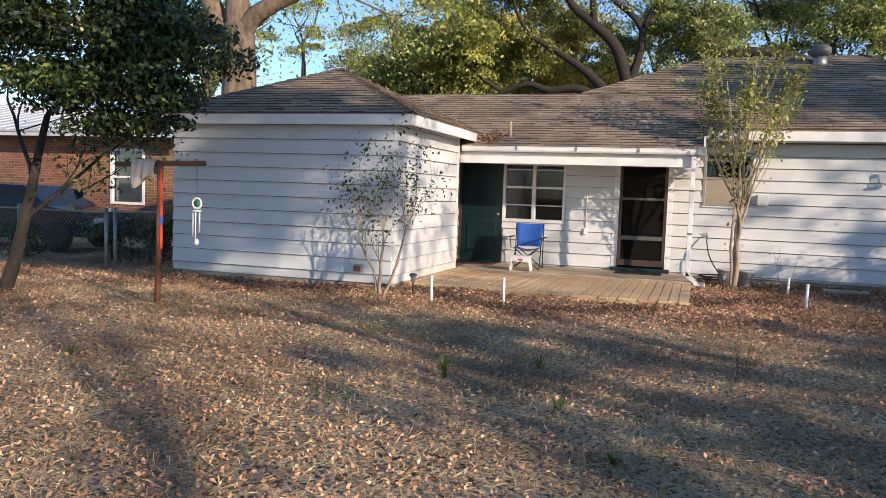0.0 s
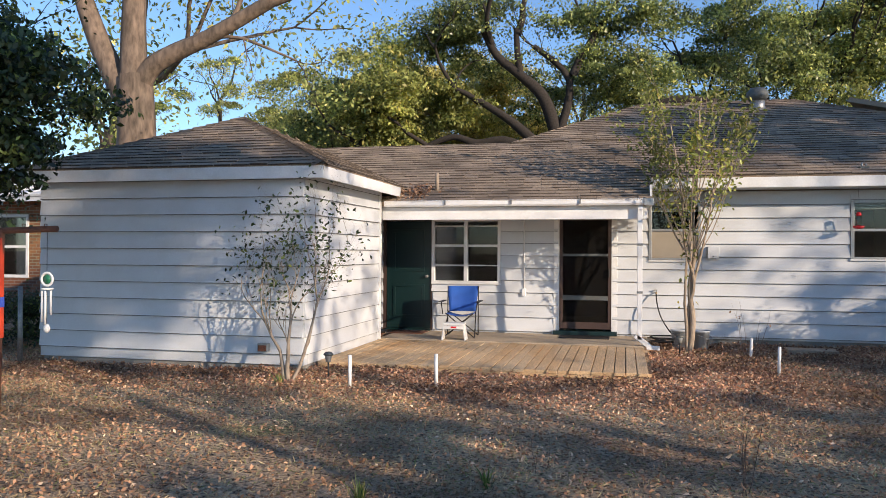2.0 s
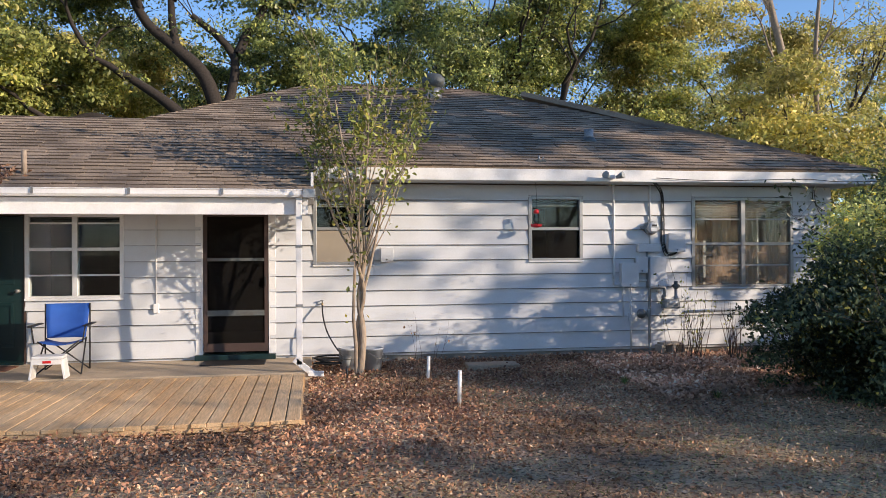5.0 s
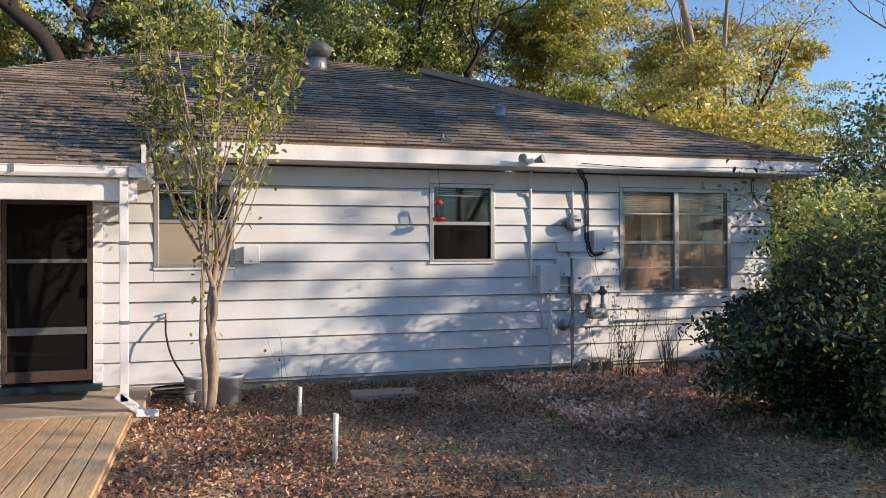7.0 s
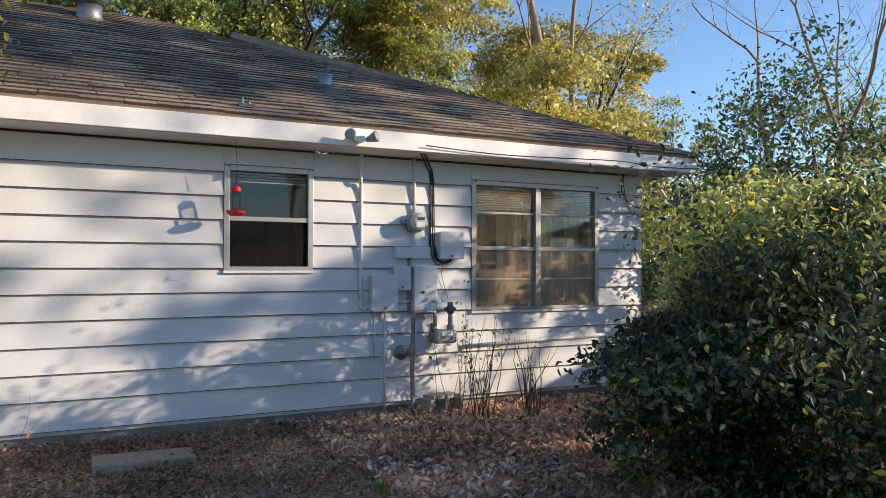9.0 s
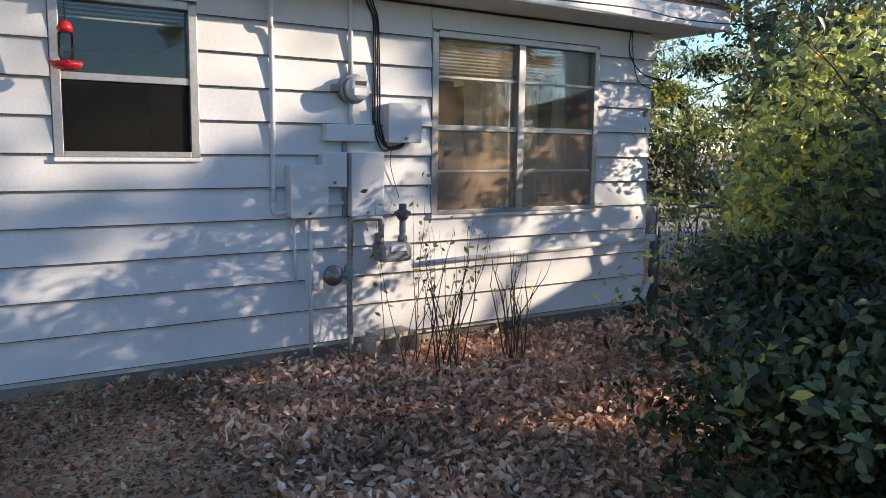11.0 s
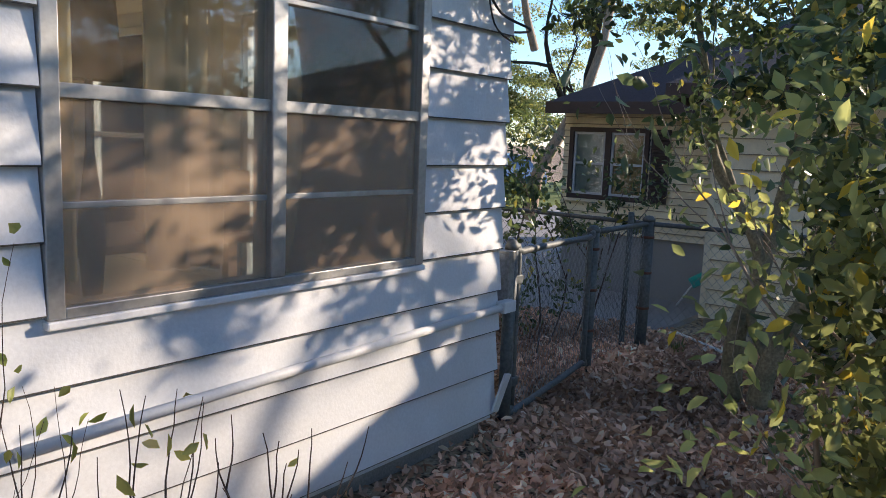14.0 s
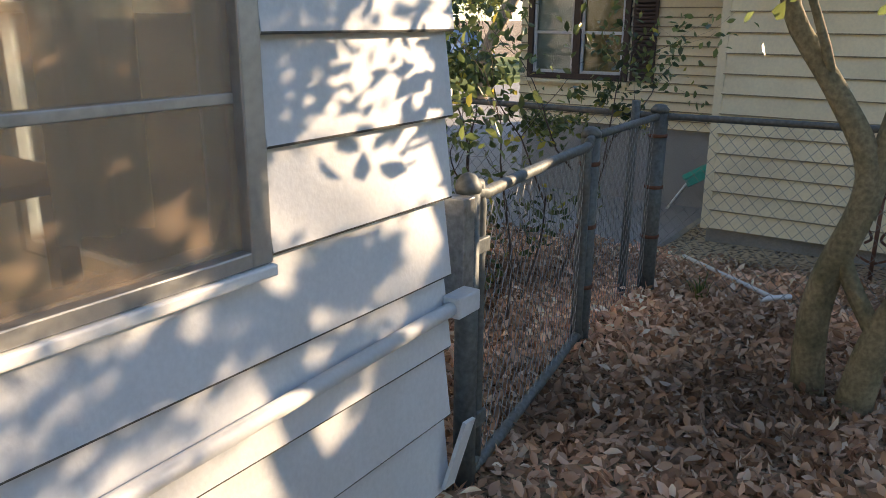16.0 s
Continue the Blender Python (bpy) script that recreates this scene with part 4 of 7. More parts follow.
def cloth(name, pts_a, pts_b, sag, material, parent, label=""):
    n = len(pts_a)
    v, f, k = [], [], 8
    for a, b in zip(pts_a, pts_b):
        for j in range(k + 1):
            u = j / k
            p = Vector(a).lerp(Vector(b), u)
            v.append(p + Vector(sag) * math.sin(math.pi * u))
    f = [(i * (k + 1) + j, i * (k + 1) + j + 1, (i + 1) * (k + 1) + j + 1, (i + 1) * (k + 1) + j) for i in range(n - 1) for j in range(k)]
    ob = new(name, mesh_of(name, v, f, material, True))
    ob.modifiers.new("thick", "SOLIDIFY").thickness = 0.006
    ob.parent = parent
    if label:
        tagged(ob, label)
    return ob


cloth("seat", [(-0.24, -0.25, 0.42), (-0.23, 0.0, 0.40), (-0.23, 0.17, 0.41)], [(0.24, -0.25, 0.42), (0.23, 0.0, 0.40), (0.23, 0.17, 0.41)], (0, 0, -0.05), M_BLUE, ch)
cloth("backrest", [(-0.23, 0.17, 0.42), (-0.25, 0.22, 0.62), (-0.27, 0.27, 0.86)], [(0.23, 0.17, 0.42), (0.25, 0.22, 0.62), (0.27, 0.27, 0.86)], (0, 0.05, 0), M_BLUE, ch)
for s in (-1, 1):
    tube("leg", [(s * 0.27, -0.27, 0.0), (-s * 0.24, -0.25, 0.42)], 0.010, M_BLACK, ch)
    tube("leg", [(s * 0.27, 0.24, 0.0), (-s * 0.23, 0.17, 0.41)], 0.010, M_BLACK, ch)
    tube("side_brace", [(s * 0.27, -0.27, 0.02), (s * 0.24, 0.17, 0.42)], 0.010, M_BLACK, ch)
    tube("back_post", [(s * 0.27, 0.24, 0.0), (s * 0.27, 0.26, 0.86)], 0.010, M_BLACK, ch)
    tube("arm_post", [(s * 0.28, -0.25, 0.4), (s * 0.31, -0.24, 0.60)], 0.009, M_BLACK, ch)
    part("armrest", bx(s * 0.32 - 0.035, s * 0.32 + 0.035, -0.28, 0.24, 0.60, 0.615, bevel=0.006), M_BLACK, ch)
st = thing("step_stool", "small white plastic step stool before the chair", "stool", at=(-3.16, 14.42, 0.126), rz=4)
part("top", bx(-0.15, 0.15, -0.11, 0.11, 0.20, 0.235, bevel=0.012), M_PLASTIC, st)
for sx in (-1, 1):
    lg = bmesh.new()
    box(lg, -0.012, 0.012, -0.11, 0.11, 0.0, 0.2, bevel=0.006, m=pose(sx * 0.165, 0, 0, 0, -sx * 9, 0))
    part("leg_panel", lg, M_PLASTIC, st)
apr = bmesh.new()
box(apr, -0.15, 0.15, -0.112, -0.10, 0.15, 0.2, bevel=0.004)
part("apron", apr, M_PLASTIC, st)
part("label_patch", bx(-0.04, 0.04, -0.116, -0.1125, 0.165, 0.19), M_RED, st, "small red label")

st.scale = (1.18, 1.1, 1.2)

# ---- services on the wall ----


def cabinet_box(name, label, x0, x1, z0, z1, depth, material, lid=True, tilt=0):
    t = thing(name, label, "utility box", at=((x0 + x1) / 2, WALL_Y - 0.018, (z0 + z1) / 2))
    w, h = (x1 - x0) / 2, (z1 - z0) / 2
    part("body", bx(-w, w, -depth, 0.002, -h, h, bevel=0.008), material, t)
    if lid:
        part("cover", bx(-w - 0.006, w + 0.006, -depth - 0.014, -depth + 0.001, -h - 0.004, h + 0.006, bevel=0.006), material, t)
        lathe("latch", [(0.012, 0), (0.012, 0.012), (0.006, 0.016)], M_STEEL, t, (0, -depth - 0.012, -h + 0.03), 10, pose(0, 0, 0, 90))
    return t


M_BOXP = M_SIDING
cabinet_box("breaker_box", "white painted metal box on the siding", 4.66, 4.93, 1.09, 1.45, 0.11, M_BOXP)
cabinet_box("wireway", "long white painted metal wireway", 4.94, 5.32, 1.62, 1.74, 0.09, M_BOXP, False)
cabinet_box("small_box", "small white painted switch box", 4.91, 5.09, 1.3, 1.54, 0.08, M_BOXP)
cabinet_box("panel_box", "tall white painted meter panel", 5.13, 5.38, 1.08, 1.54, 0.10, M_BOXP)
cabinet_box("telephone_box", "grey white plastic network box", 5.43, 5.70, 1.62, 1.90, 0.10, M_BOXP)
cabinet_box("wall_box", "white painted junction box beside a window", 0.98, 1.15, 1.50, 1.70, 0.09, M_BOXP)
t = cabinet_box("outlet_cover", "flat white outlet cover low on the siding", 4.80, 4.94, 0.55, 0.69, 0.02, M_BOXP, False)
m = thing("electricity_meter", "round glass electricity meter in a grey socket", "meter", at=(5.16, WALL_Y - 0.02, 1.99))
lathe("socket", [(0.10, 0), (0.10, 0.05), (0.105, 0.06), (0.105, 0.085), (0.09, 0.085)], M_GREYBOX, m, (0, 0, 0), 24, pose(0, 0, 0, 90))
lathe("glass_dome", [(0.088, 0.085), (0.088, 0.15), (0.078, 0.17), (0.05, 0.178), (0.001, 0.18)], mat("clouded_glass", (0.52, 0.54, 0.55), 0.12, var=0.1, scale=12, bump=0), m, (0, 0, 0), 24, pose(0, 0, 0, 90), "clouded meter glass")
part("display", bx(-0.035, 0.045, -0.182, -0.176, 0.02, 0.05), M_BLACK, m, "dark meter display")
part("dial_plate", bx(-0.05, 0.05, -0.1815, -0.1765, -0.05, 0.0), M_TRIM, m)
part("side_lug", bx(-0.16, -0.1, -0.06, -0.01, -0.02, 0.03, bevel=0.008), M_GREYBOX, m)


def conduit(name, label, pts, r, material, cat="conduit", sides=10, smooth=True):
    t = thing(name, label, cat)
    tube("pipe", bend(pts) if smooth else pts, r, material, t, sides)
    return t


yw = WALL_Y - 0.04
conduit("meter_riser", "white painted riser pipe above the meter", [(5.16, yw, 2.08), (5.16, yw, 2.655)], 0.018, M_BOXP, smooth=False)
conduit("meter_drop", "white painted pipe below the meter", [(5.16, yw, 1.9), (5.16, yw, 1.74)], 0.018, M_BOXP, smooth=False)
conduit("long_riser", "white painted conduit rising to the soffit", [(4.57, yw, 1.18), (4.57, yw, 2.25), (4.55, yw - 0.04, 2.4), (4.55, yw - 0.06, 2.655)], 0.019, M_BOXP)
conduit("riser_foot", "white painted elbow into the metal box", [(4.57, yw, 1.2), (4.575, yw, 1.13), (4.62, yw, 1.12), (4.67, yw, 1.14)], 0.022, M_BOXP)
conduit("link_pipe", "short white painted link pipe", [(4.93, yw, 1.17), (5.14, yw, 1.18)], 0.017, M_BOXP, smooth=False)
conduit("drop_pipe", "white painted conduit into the ground", [(4.84, yw, 1.09), (4.84, yw, 0.02)], 0.014, M_BOXP, smooth=False)
conduit("thin_drop", "thin white painted conduit", [(4.72, yw, 1.09), (4.72, yw, 0.62)], 0.011, M_BOXP, smooth=False)
conduit("panel_pipe", "grey pipe between the boxes", [(5.11, yw, 1.64), (5.11, yw, 1.07)], 0.02, M_GREYBOX, smooth=False)
conduit("gas_riser", "grey rusty gas pipe rising from the ground", [(5.06, 15.52, -0.02), (5.06, 15.55, 0.5), (5.07, 15.55, 1.02), (5.075, 15.55, 1.06), (5.11, 15.55, 1.075), (5.27, 15.55, 1.075), (5.31, 15.55, 1.06), (5.315, 15.55, 0.93)], 0.022, M_STEEL, "gas pipe")
gm = thing("gas_meter", "weathered grey gas meter on its pipes", "gas meter", at=(5.42, 15.58, 0.83))
part("body", bx(-0.13, 0.13, -0.09, 0.09, -0.08, 0.06, bevel=0.03), M_GREYBOX, gm)
part("index_plate", bx(-0.06, 0.07, -0.098, -0.088, 0.0, 0.045, bevel=0.004), M_TRIM, gm, "pale dial plate")
lathe("inlet_cap", [(0.032, 0.05), (0.036, 0.07), (0.036, 0.12), (0.03, 0.13)], M_STEEL, gm, (-0.105, 0, 0))
lathe("outlet_cap", [(0.032, 0.05), (0.036, 0.07), (0.036, 0.10), (0.024, 0.11), (0.024, 0.24)], M_STEEL, gm, (0.09, 0, 0))
lathe("valve", [(0.03, 0.22), (0.045, 0.24), (0.045, 0.29), (0.03, 0.30), (0.03, 0.34)], M_DKSTEEL, gm, (0.09, 0, 0))
part("valve_tee", bx(0.03, 0.15, -0.03, 0.03, 0.25, 0.285, bevel=0.01), M_DKSTEEL, gm)
rg = thing("gas_regulator", "round grey gas regulator on the pipe", "regulator", at=(4.94, 15.56, 0.68))
lathe("diaphragm_case", [(0.02, -0.055), (0.03, -0.05), (0.034, -0.025), (0.066, -0.018), (0.075, -0.008), (0.075, 0.008), (0.066, 0.018), (0.04, 0.03), (0.03, 0.06), (0.012, 0.075)], M_STEEL, rg, (0, 0, 0), 20, pose(0, 0, 0, 90))
tube("side_pipe", [(0.05, 0, 0), (0.12, 0, 0)], 0.025, M_GREYBOX, rg)
lathe("pipe_union", [(0.024, 0.0), (0.035, 0.02), (0.035, 0.1), (0.024, 0.12)], M_GREYBOX, rg, (0.12, 0, -0.05))
wh = thing("white_wall_pipe", "long white pvc drain pipe along the siding", "pipe")
tube("pipe", [(5.75, WALL_Y - 0.045, 0.685), (6.6, WALL_Y - 0.045, 0.71), (8.26, WALL_Y - 0.045, 0.755)], 0.021, M_BOXP, wh, 12)
eb = bmesh.new()
box(eb, -0.005, 0.11, -0.03, 0.03, -0.032, 0.032, bevel=0.006, m=pose(8.26, WALL_Y - 0.045, 0.757))
part("end_box", eb, M_BOXP, wh)
cb = thing("cable_bundle", "black service cables hanging down the wall", "cable")
for k, dx in enumerate((0.0, 0.022, 0.04, -0.015)):
    tube("cable", bend([(5.05 + dx, 15.35, 2.665), (5.30 + dx, WALL_Y - 0.04 - 0.004 * k, 2.6), (5.36 + dx * 0.7, WALL_Y - 0.035, 2.45), (5.36 + dx, WALL_Y - 0.035, 1.95), (5.36 + dx, WALL_Y - 0.04, 1.75), (5.42 + dx, WALL_Y - 0.06, 1.6 - 0.012 * k), (5.52 + dx, WALL_Y - 0.07, 1.585), (5.6, WALL_Y - 0.06, 1.62)]), 0.006, M_BLACK, cb, 6)
tube("cable", bend([(5.50, WALL_Y - 0.05, 1.6), (5.49, WALL_Y - 0.04, 1.45), (5.56, WALL_Y - 0.05, 1.2)]), 0.003, M_BLACK, cb, 5)
cb = thing("corner_cable", "black cable looping at the eave corner", "cable")
tube("cable", bend([(7.95, WALL_Y - 0.05, 2.655), (7.93, WALL_Y - 0.06, 2.45), (8.1, WALL_Y - 0.06, 2.28), (8.45, WALL_Y - 0.02, 2.24), (8.8, 16.2, 2.3), (9.6, 17.5, 2.5)]), 0.007, M_BLACK, cb, 6)
tube("cable", bend([(7.97, WALL_Y - 0.05, 2.655), (7.95, WALL_Y - 0.07, 2.5), (8.05, WALL_Y - 0.06, 2.22), (8.3, WALL_Y - 0.03, 2.16), (8.4, 15.95, 2.35)]), 0.005, M_BLACK, cb, 6)
sw = thing("service_wire", "thin black service wire along the eave", "cable")
tube("wire", bend([(5.05, 15.24, 2.72), (6.0, 15.24, 2.69), (7.4, 15.2, 2.72), (8.8, 15.1, 2.70), (14, 14.2, 2.95), (24, 12.5, 4.2)]), 0.006, M_BLACK, sw, 5)
fl = thing("floodlight", "white twin floodlight fixture under the fascia", "floodlight", at=(4.35, EAVE_Y - 0.02, 2.73))
part("mount_box", bx(-0.05, 0.05, -0.03, 0.02, -0.03, 0.03, bevel=0.006), M_TRIM, fl)
for s in (-1, 1):
    lathe("lamp_head", [(0.02, 0), (0.035, 0.05), (0.055, 0.12), (0.05, 0.125)], M_GREYBOX, fl, (s * 0.06, -0.03, -0.01), 14, pose(0, 0, 0, 75, 0, s * 40))

fd = thing("hummingbird_feeder", "red hummingbird feeder hanging under the eave", "bird feeder", at=(3.28, 15.52, 2.02))
lathe("dish", [(0.02, -0.03), (0.07, -0.02), (0.085, 0.0), (0.08, 0.015), (0.03, 0.025)], M_RED, fd)
lathe("bottle", [(0.028, 0.02), (0.042, 0.05), (0.042, 0.17), (0.03, 0.19)], M_GLASS, fd)
lathe("cap", [(0.035, 0.18), (0.045, 0.2), (0.03, 0.235), (0.01, 0.245)], M_RED, fd)
for k in range(4):
    lathe("perch", [(0.012, 0), (0.014, 0.012), (0.004, 0.02)], M_RED, fd, (0.075 * math.cos(k * 1.57), 0.075 * math.sin(k * 1.57), 0.005), 8)
tube("hanger_wire", [(0, 0, 0.24), (0.004, 0, 0.45), (-0.01, 0, 0.64)], 0.0025, M_BLACK, fd, 5)

# ---- roof fittings ----


def on_roof(x, y):
    return EAVE_Z + SLOPE * (y - EAVE_Y)


v = thing("roof_vent_pipe", "short galvanised roof vent pipe", "roof vent", at=(4.5, 16.62, on_roof(0, 16.62)))
lathe("pipe", [(0.075, -0.06), (0.075, 0.17), (0.065, 0.17), (0.065, 0.1)], M_STEEL, v)
lathe("flashing", [(0.15, -0.07), (0.12, -0.01), (0.08, 0.04)], M_DKSTEEL, v)
v = thing("roof_plumbing_stack", "thin rusty plumbing stack on the roof", "roof vent", at=(-3.55, 14.75, on_roof(0, 14.75)))
lathe("pipe", [(0.032, -0.03), (0.03, 0.3), (0.024, 0.3)], M_PALEBARK, v)
v = thing("roof_turbine", "dark round roof ventilator near the ridge", "roof vent", at=(2.3, 19.2, on_roof(0, 19.2)))
lathe("base", [(0.2, -0.12), (0.15, 0.05), (0.15, 0.16)], M_STEEL, v)
lathe("cap", [(0.16, 0.16), (0.22, 0.24), (0.22, 0.34), (0.14, 0.42), (0.02, 0.44)], M_DKSTEEL, v)
for x, y in ((1.5, 16.9), (3.35, 15.5), (1.15, 15.45)):
    v = thing("roof_bracket", "small metal vent stub on the shingles", "roof vent", at=(x, y, on_roof(0, y)))
    part("foot_plate", bx(-0.07, 0.07, -0.05, 0.05, -0.01, 0.025, bevel=0.004), M_DKSTEEL, v)
    tube("stub", [(-0.03, 0, 0.0), (-0.03, 0, 0.09)], 0.014, M_STEEL, v)
    tube("stub", [(0.03, 0, 0.0), (0.035, 0, 0.07)], 0.012, M_STEEL, v)

# ---- at the foot of the walls ----
fv = thing("foundation_vent", "small rusty vent hood low on the siding", "vent", at=(-4.98, 11.13, 0.33))
hd = bmesh.new()
box(hd, -0.07, 0.07, -0.09, 0.0, -0.055, 0.055, bevel=0.006)
part("hood", hd, M_GREYBOX, fv)
part("flap", bx(-0.055, 0.055, -0.098, -0.092, -0.045, 0.03), M_RUST, fv, "rusty flap")
hs = thing("garden_hose", "black garden hose from a wall tap to a heap", "hose")
tube("hose", bend([(0.13, WALL_Y - 0.09, 0.88), (0.14, 15.55, 0.72), (0.2, 15.45, 0.5), (0.33, 15.35, 0.28), (0.42, 15.25, 0.2), (0.45, 15.2, 0.09)]), 0.011, M_BLACK, hs, 7)
coil = []
for k in range(60):
    a = k * 0.62
    rr_ = 0.16 + 0.07 * math.sin(k * 0.37)
    coil.append((0.30 + rr_ * 1.25 * math.cos(a), 15.1 + rr_ * 0.8 * math.sin(a), 0.075 + 0.05 * abs(math.sin(k * 0.21)) + k * 0.0015))
tube("coil", bend(coil, 3), 0.011, M_BLACK, hs, 7)
tp = thing("wall_tap", "brass garden tap on the siding", "tap", at=(0.13, WALL_Y - 0.02, 0.9))
M_BRASS = mat("aged_brass", (0.3, 0.22, 0.11), 0.5, metal=0.7, var=0.2)
tube("spout", [(0, 0, 0), (0, -0.06, 0), (0, -0.075, -0.03)], 0.013, M_BRASS, tp)
lathe("wheel_handle", [(0.008, 0), (0.008, 0.03), (0.03, 0.032), (0.03, 0.04), (0.006, 0.042)], M_GREYBOX, tp, (0, -0.05, 0.01), 10)


def bucket(at, rz, label):
    b = thing("bucket", label, "bucket", at=at, rz=rz)
    lathe("pail", [(0.115, 0.0), (0.14, 0.27), (0.15, 0.27), (0.15, 0.3), (0.14, 0.3), (0.132, 0.26), (0.108, 0.012)], M_BUCKET, b, sides=24)
    tube("bail_handle", bend([(-0.148, 0, 0.25), (-0.1, -0.16, 0.17), (0.1, -0.16, 0.17), (0.148, 0, 0.25)]), 0.004, M_STEEL, b, 5)
    return b


M_BUCKET = mat("grey_plastic", (0.42, 0.45, 0.48), 0.5, var=0.08, bump=0.02)
bucket((0.48, 15.02, 0.04), 20, "grey plastic bucket behind the young tree")
bucket((0.80, 14.95, 0.04), 60, "grey plastic bucket behind the young tree")


def solar_light(at, label):
    s = thing("path_light", label, "path light", at=at)
    tube("stake", [(0, 0, -0.02), (0, 0, 0.2)], 0.011, M_BLACK, s)
    lathe("lens", [(0.03, 0.19), (0.045, 0.27), (0.045, 0.28)], M_GREYBOX, s, sides=12)
    lathe("cap", [(0.06, 0.275), (0.062, 0.29), (0.035, 0.315), (0.005, 0.32)], M_DKSTEEL, s, sides=14)


solar_light((-3.95, 10.75, 0.03), "small solar path light on a stake")
solar_light((0.42, 14.1, 0.03), "faded solar path light on a stake")
t0 = None
for x, y, h, lean in ((-3.5, 10.28, 0.38, 1), (-2.52, 10.5, 0.4, -1), (1.5, 12.25, 0.41, 1), (1.42, 14.0, 0.33, 2)):
    if t0 is None:
        t0 = thing("stake_post", "short white plastic pipe standing in the leaves", "stake", "white pipe stakes", at=(x, y, 0.02))
        lathe("pipe", [(0.021, -0.05), (0.021, 0.36), (0.017, 0.36), (0.017, 0.3)], M_PLASTIC, t0, sides=12)
    else:
        copy_thing(t0, pose(x, y, 0.02 + h - 0.38, lean, lean, 0))
bd = thing("paving_board", "weathered concrete slab lying by the wall", "slab", at=(2.42, 14.75, 0.05), rz=-3)
part("slab", bx(-0.36, 0.36, -0.17, 0.17, -0.03, 0.06, bevel=0.012), mat("grey_board", (0.36, 0.28, 0.2), 0.9, var=0.25, scale=5, bump=0.4), bd)
blk = thing("concrete_block", "hollow concrete block on its side by the wall", "concrete block", at=(5.38, 15.52, 0.145), rz=8)
bm = bmesh.new()
for x0, x1 in ((-0.2, -0.165), (-0.018, 0.018), (0.165, 0.2)):
    box(bm, x0, x1, -0.095, 0.095, -0.06, 0.06, bevel=0.004)
box(bm, -0.165, 0.165, -0.095, 0.095, 0.06, 0.095, bevel=0.004)
box(bm, -0.165, 0.165, -0.095, 0.095, -0.095, -0.06, bevel=0.004)
part("block", bm, mat("block_concrete", (0.44, 0.38, 0.31), 0.95, var=0.3, fine=80, bump=0.5), blk)
lb = thing("loose_board_end", "loose splayed end of the lowest siding board", "board", at=(8.27, WALL_Y - 0.03, 0.17))
bm = bmesh.new()
box(bm, -0.05, 0.03, -0.012, 0.0, 0.0, 0.22, m=pose(0, 0, 0, 12, 14, 10))
part("board", bm, M_SIDING, lb)

# ---- clothesline post ----
cl = thing("clothesline_post", "rusty steel t-shaped clothesline post", "clothesline post", at=(-6.4, 8.17, 0))
tube("post", [(0, 0, -0.05), (0.02, 0, 0.9), (0.035, 0, 1.78)], 0.036, M_RUST, cl, 14)
tube("cross_arm", [(-0.62, 0.0, 1.75), (0.66, 0.02, 1.79)], 0.031, M_RUST, cl, 12)
for s in (-0.5, -0.2, 0.3, 0.55):
    tube("eye_hook", bend([(s, 0, 1.79), (s, -0.02, 1.83), (s, 0.02, 1.83), (s, 0, 1.79)], 4), 0.004, M_RUST, cl, 5)
part("reflective_tape", bx(0.05, 0.066, -0.03, 0.015, 0.72, 1.70, bevel=0.004), mat("red_tape", (0.6, 0.06, 0.02), 0.5, var=0.1), cl, "bright red strip along the post")
part("blue_tape", bx(0.0505, 0.068, -0.032, 0.017, 1.02, 1.12), mat("blue_tape", (0.05, 0.1, 0.5), 0.5), cl, "blue band on the post")
rag = thing("rag", "faded rag draped over the cross arm", "cloth", at=(-6.58, 8.17, 1.77))
v, f = [], []
cols, rows_ = 14, 12
for i in range(cols + 1):
    for j in range(rows_ + 1):
        u, w = i / cols, j / rows_
        drop = 0.32 + 0.14 * math.sin(u * 5 + 1)
        s = (w - 0.45) * (drop + 0.25)
        y = 0.042 * (1 if s > 0 else -1) * min(1, abs(s) / 0.05) + 0.012 * math.sin(u * 17 + w * 5)
        z = 0.045 - max(0, abs(s) - 0.03)
        v.append((u * 0.36 - 0.18 + 0.03 * math.sin(w * 6) * w, -y - 0.008 * math.sin(u * 25), z))
f = [(i * (rows_ + 1) + j, (i + 1) * (rows_ + 1) + j, (i + 1) * (rows_ + 1) + j + 1, i * (rows_ + 1) + j + 1) for i in range(cols) for j in range(rows_)]
ob = new("fabric", mesh_of("fabric", v, f, M_CLOTH, True))
ob.modifiers.new("thick", "SOLIDIFY").thickness = 0.008
ob.parent = rag
wc = thing("wind_chime", "white wind chime with a green disc", "wind chime", at=(-5.84, 8.18, 1.76))
tube("cord", [(0, 0, 0.0), (0, 0, -0.38)], 0.003, M_BLACK, wc, 5)
lathe("ring", [(0.07, -0.008), (0.075, 0.0), (0.07, 0.008), (0.05, 0.008), (0.05, -0.008)], M_PLASTIC, wc, (0, 0, -0.46), 20, pose(0, 0, 0, 90))
lathe("green_disc", [(0.045, -0.004), (0.045, 0.004)], mat("green_enamel", (0.02, 0.16, 0.08), 0.4), wc, (0, 0, -0.46), 16, pose(0, 0, 0, 90), "green diamond disc")
lathe("top_plate", [(0.055, 0), (0.06, 0.008), (0.05, 0.016)], M_PLASTIC, wc, (0, 0, -0.56), 16)
for k in range(5):
    a = k * 1.257
    tube("chime_tube", [(0.042 * math.cos(a), 0.042 * math.sin(a), -0.57), (0.042 * math.cos(a), 0.042 * math.sin(a), -0.78 - 0.03 * k)], 0.009, M_PLASTIC, wc, 7)
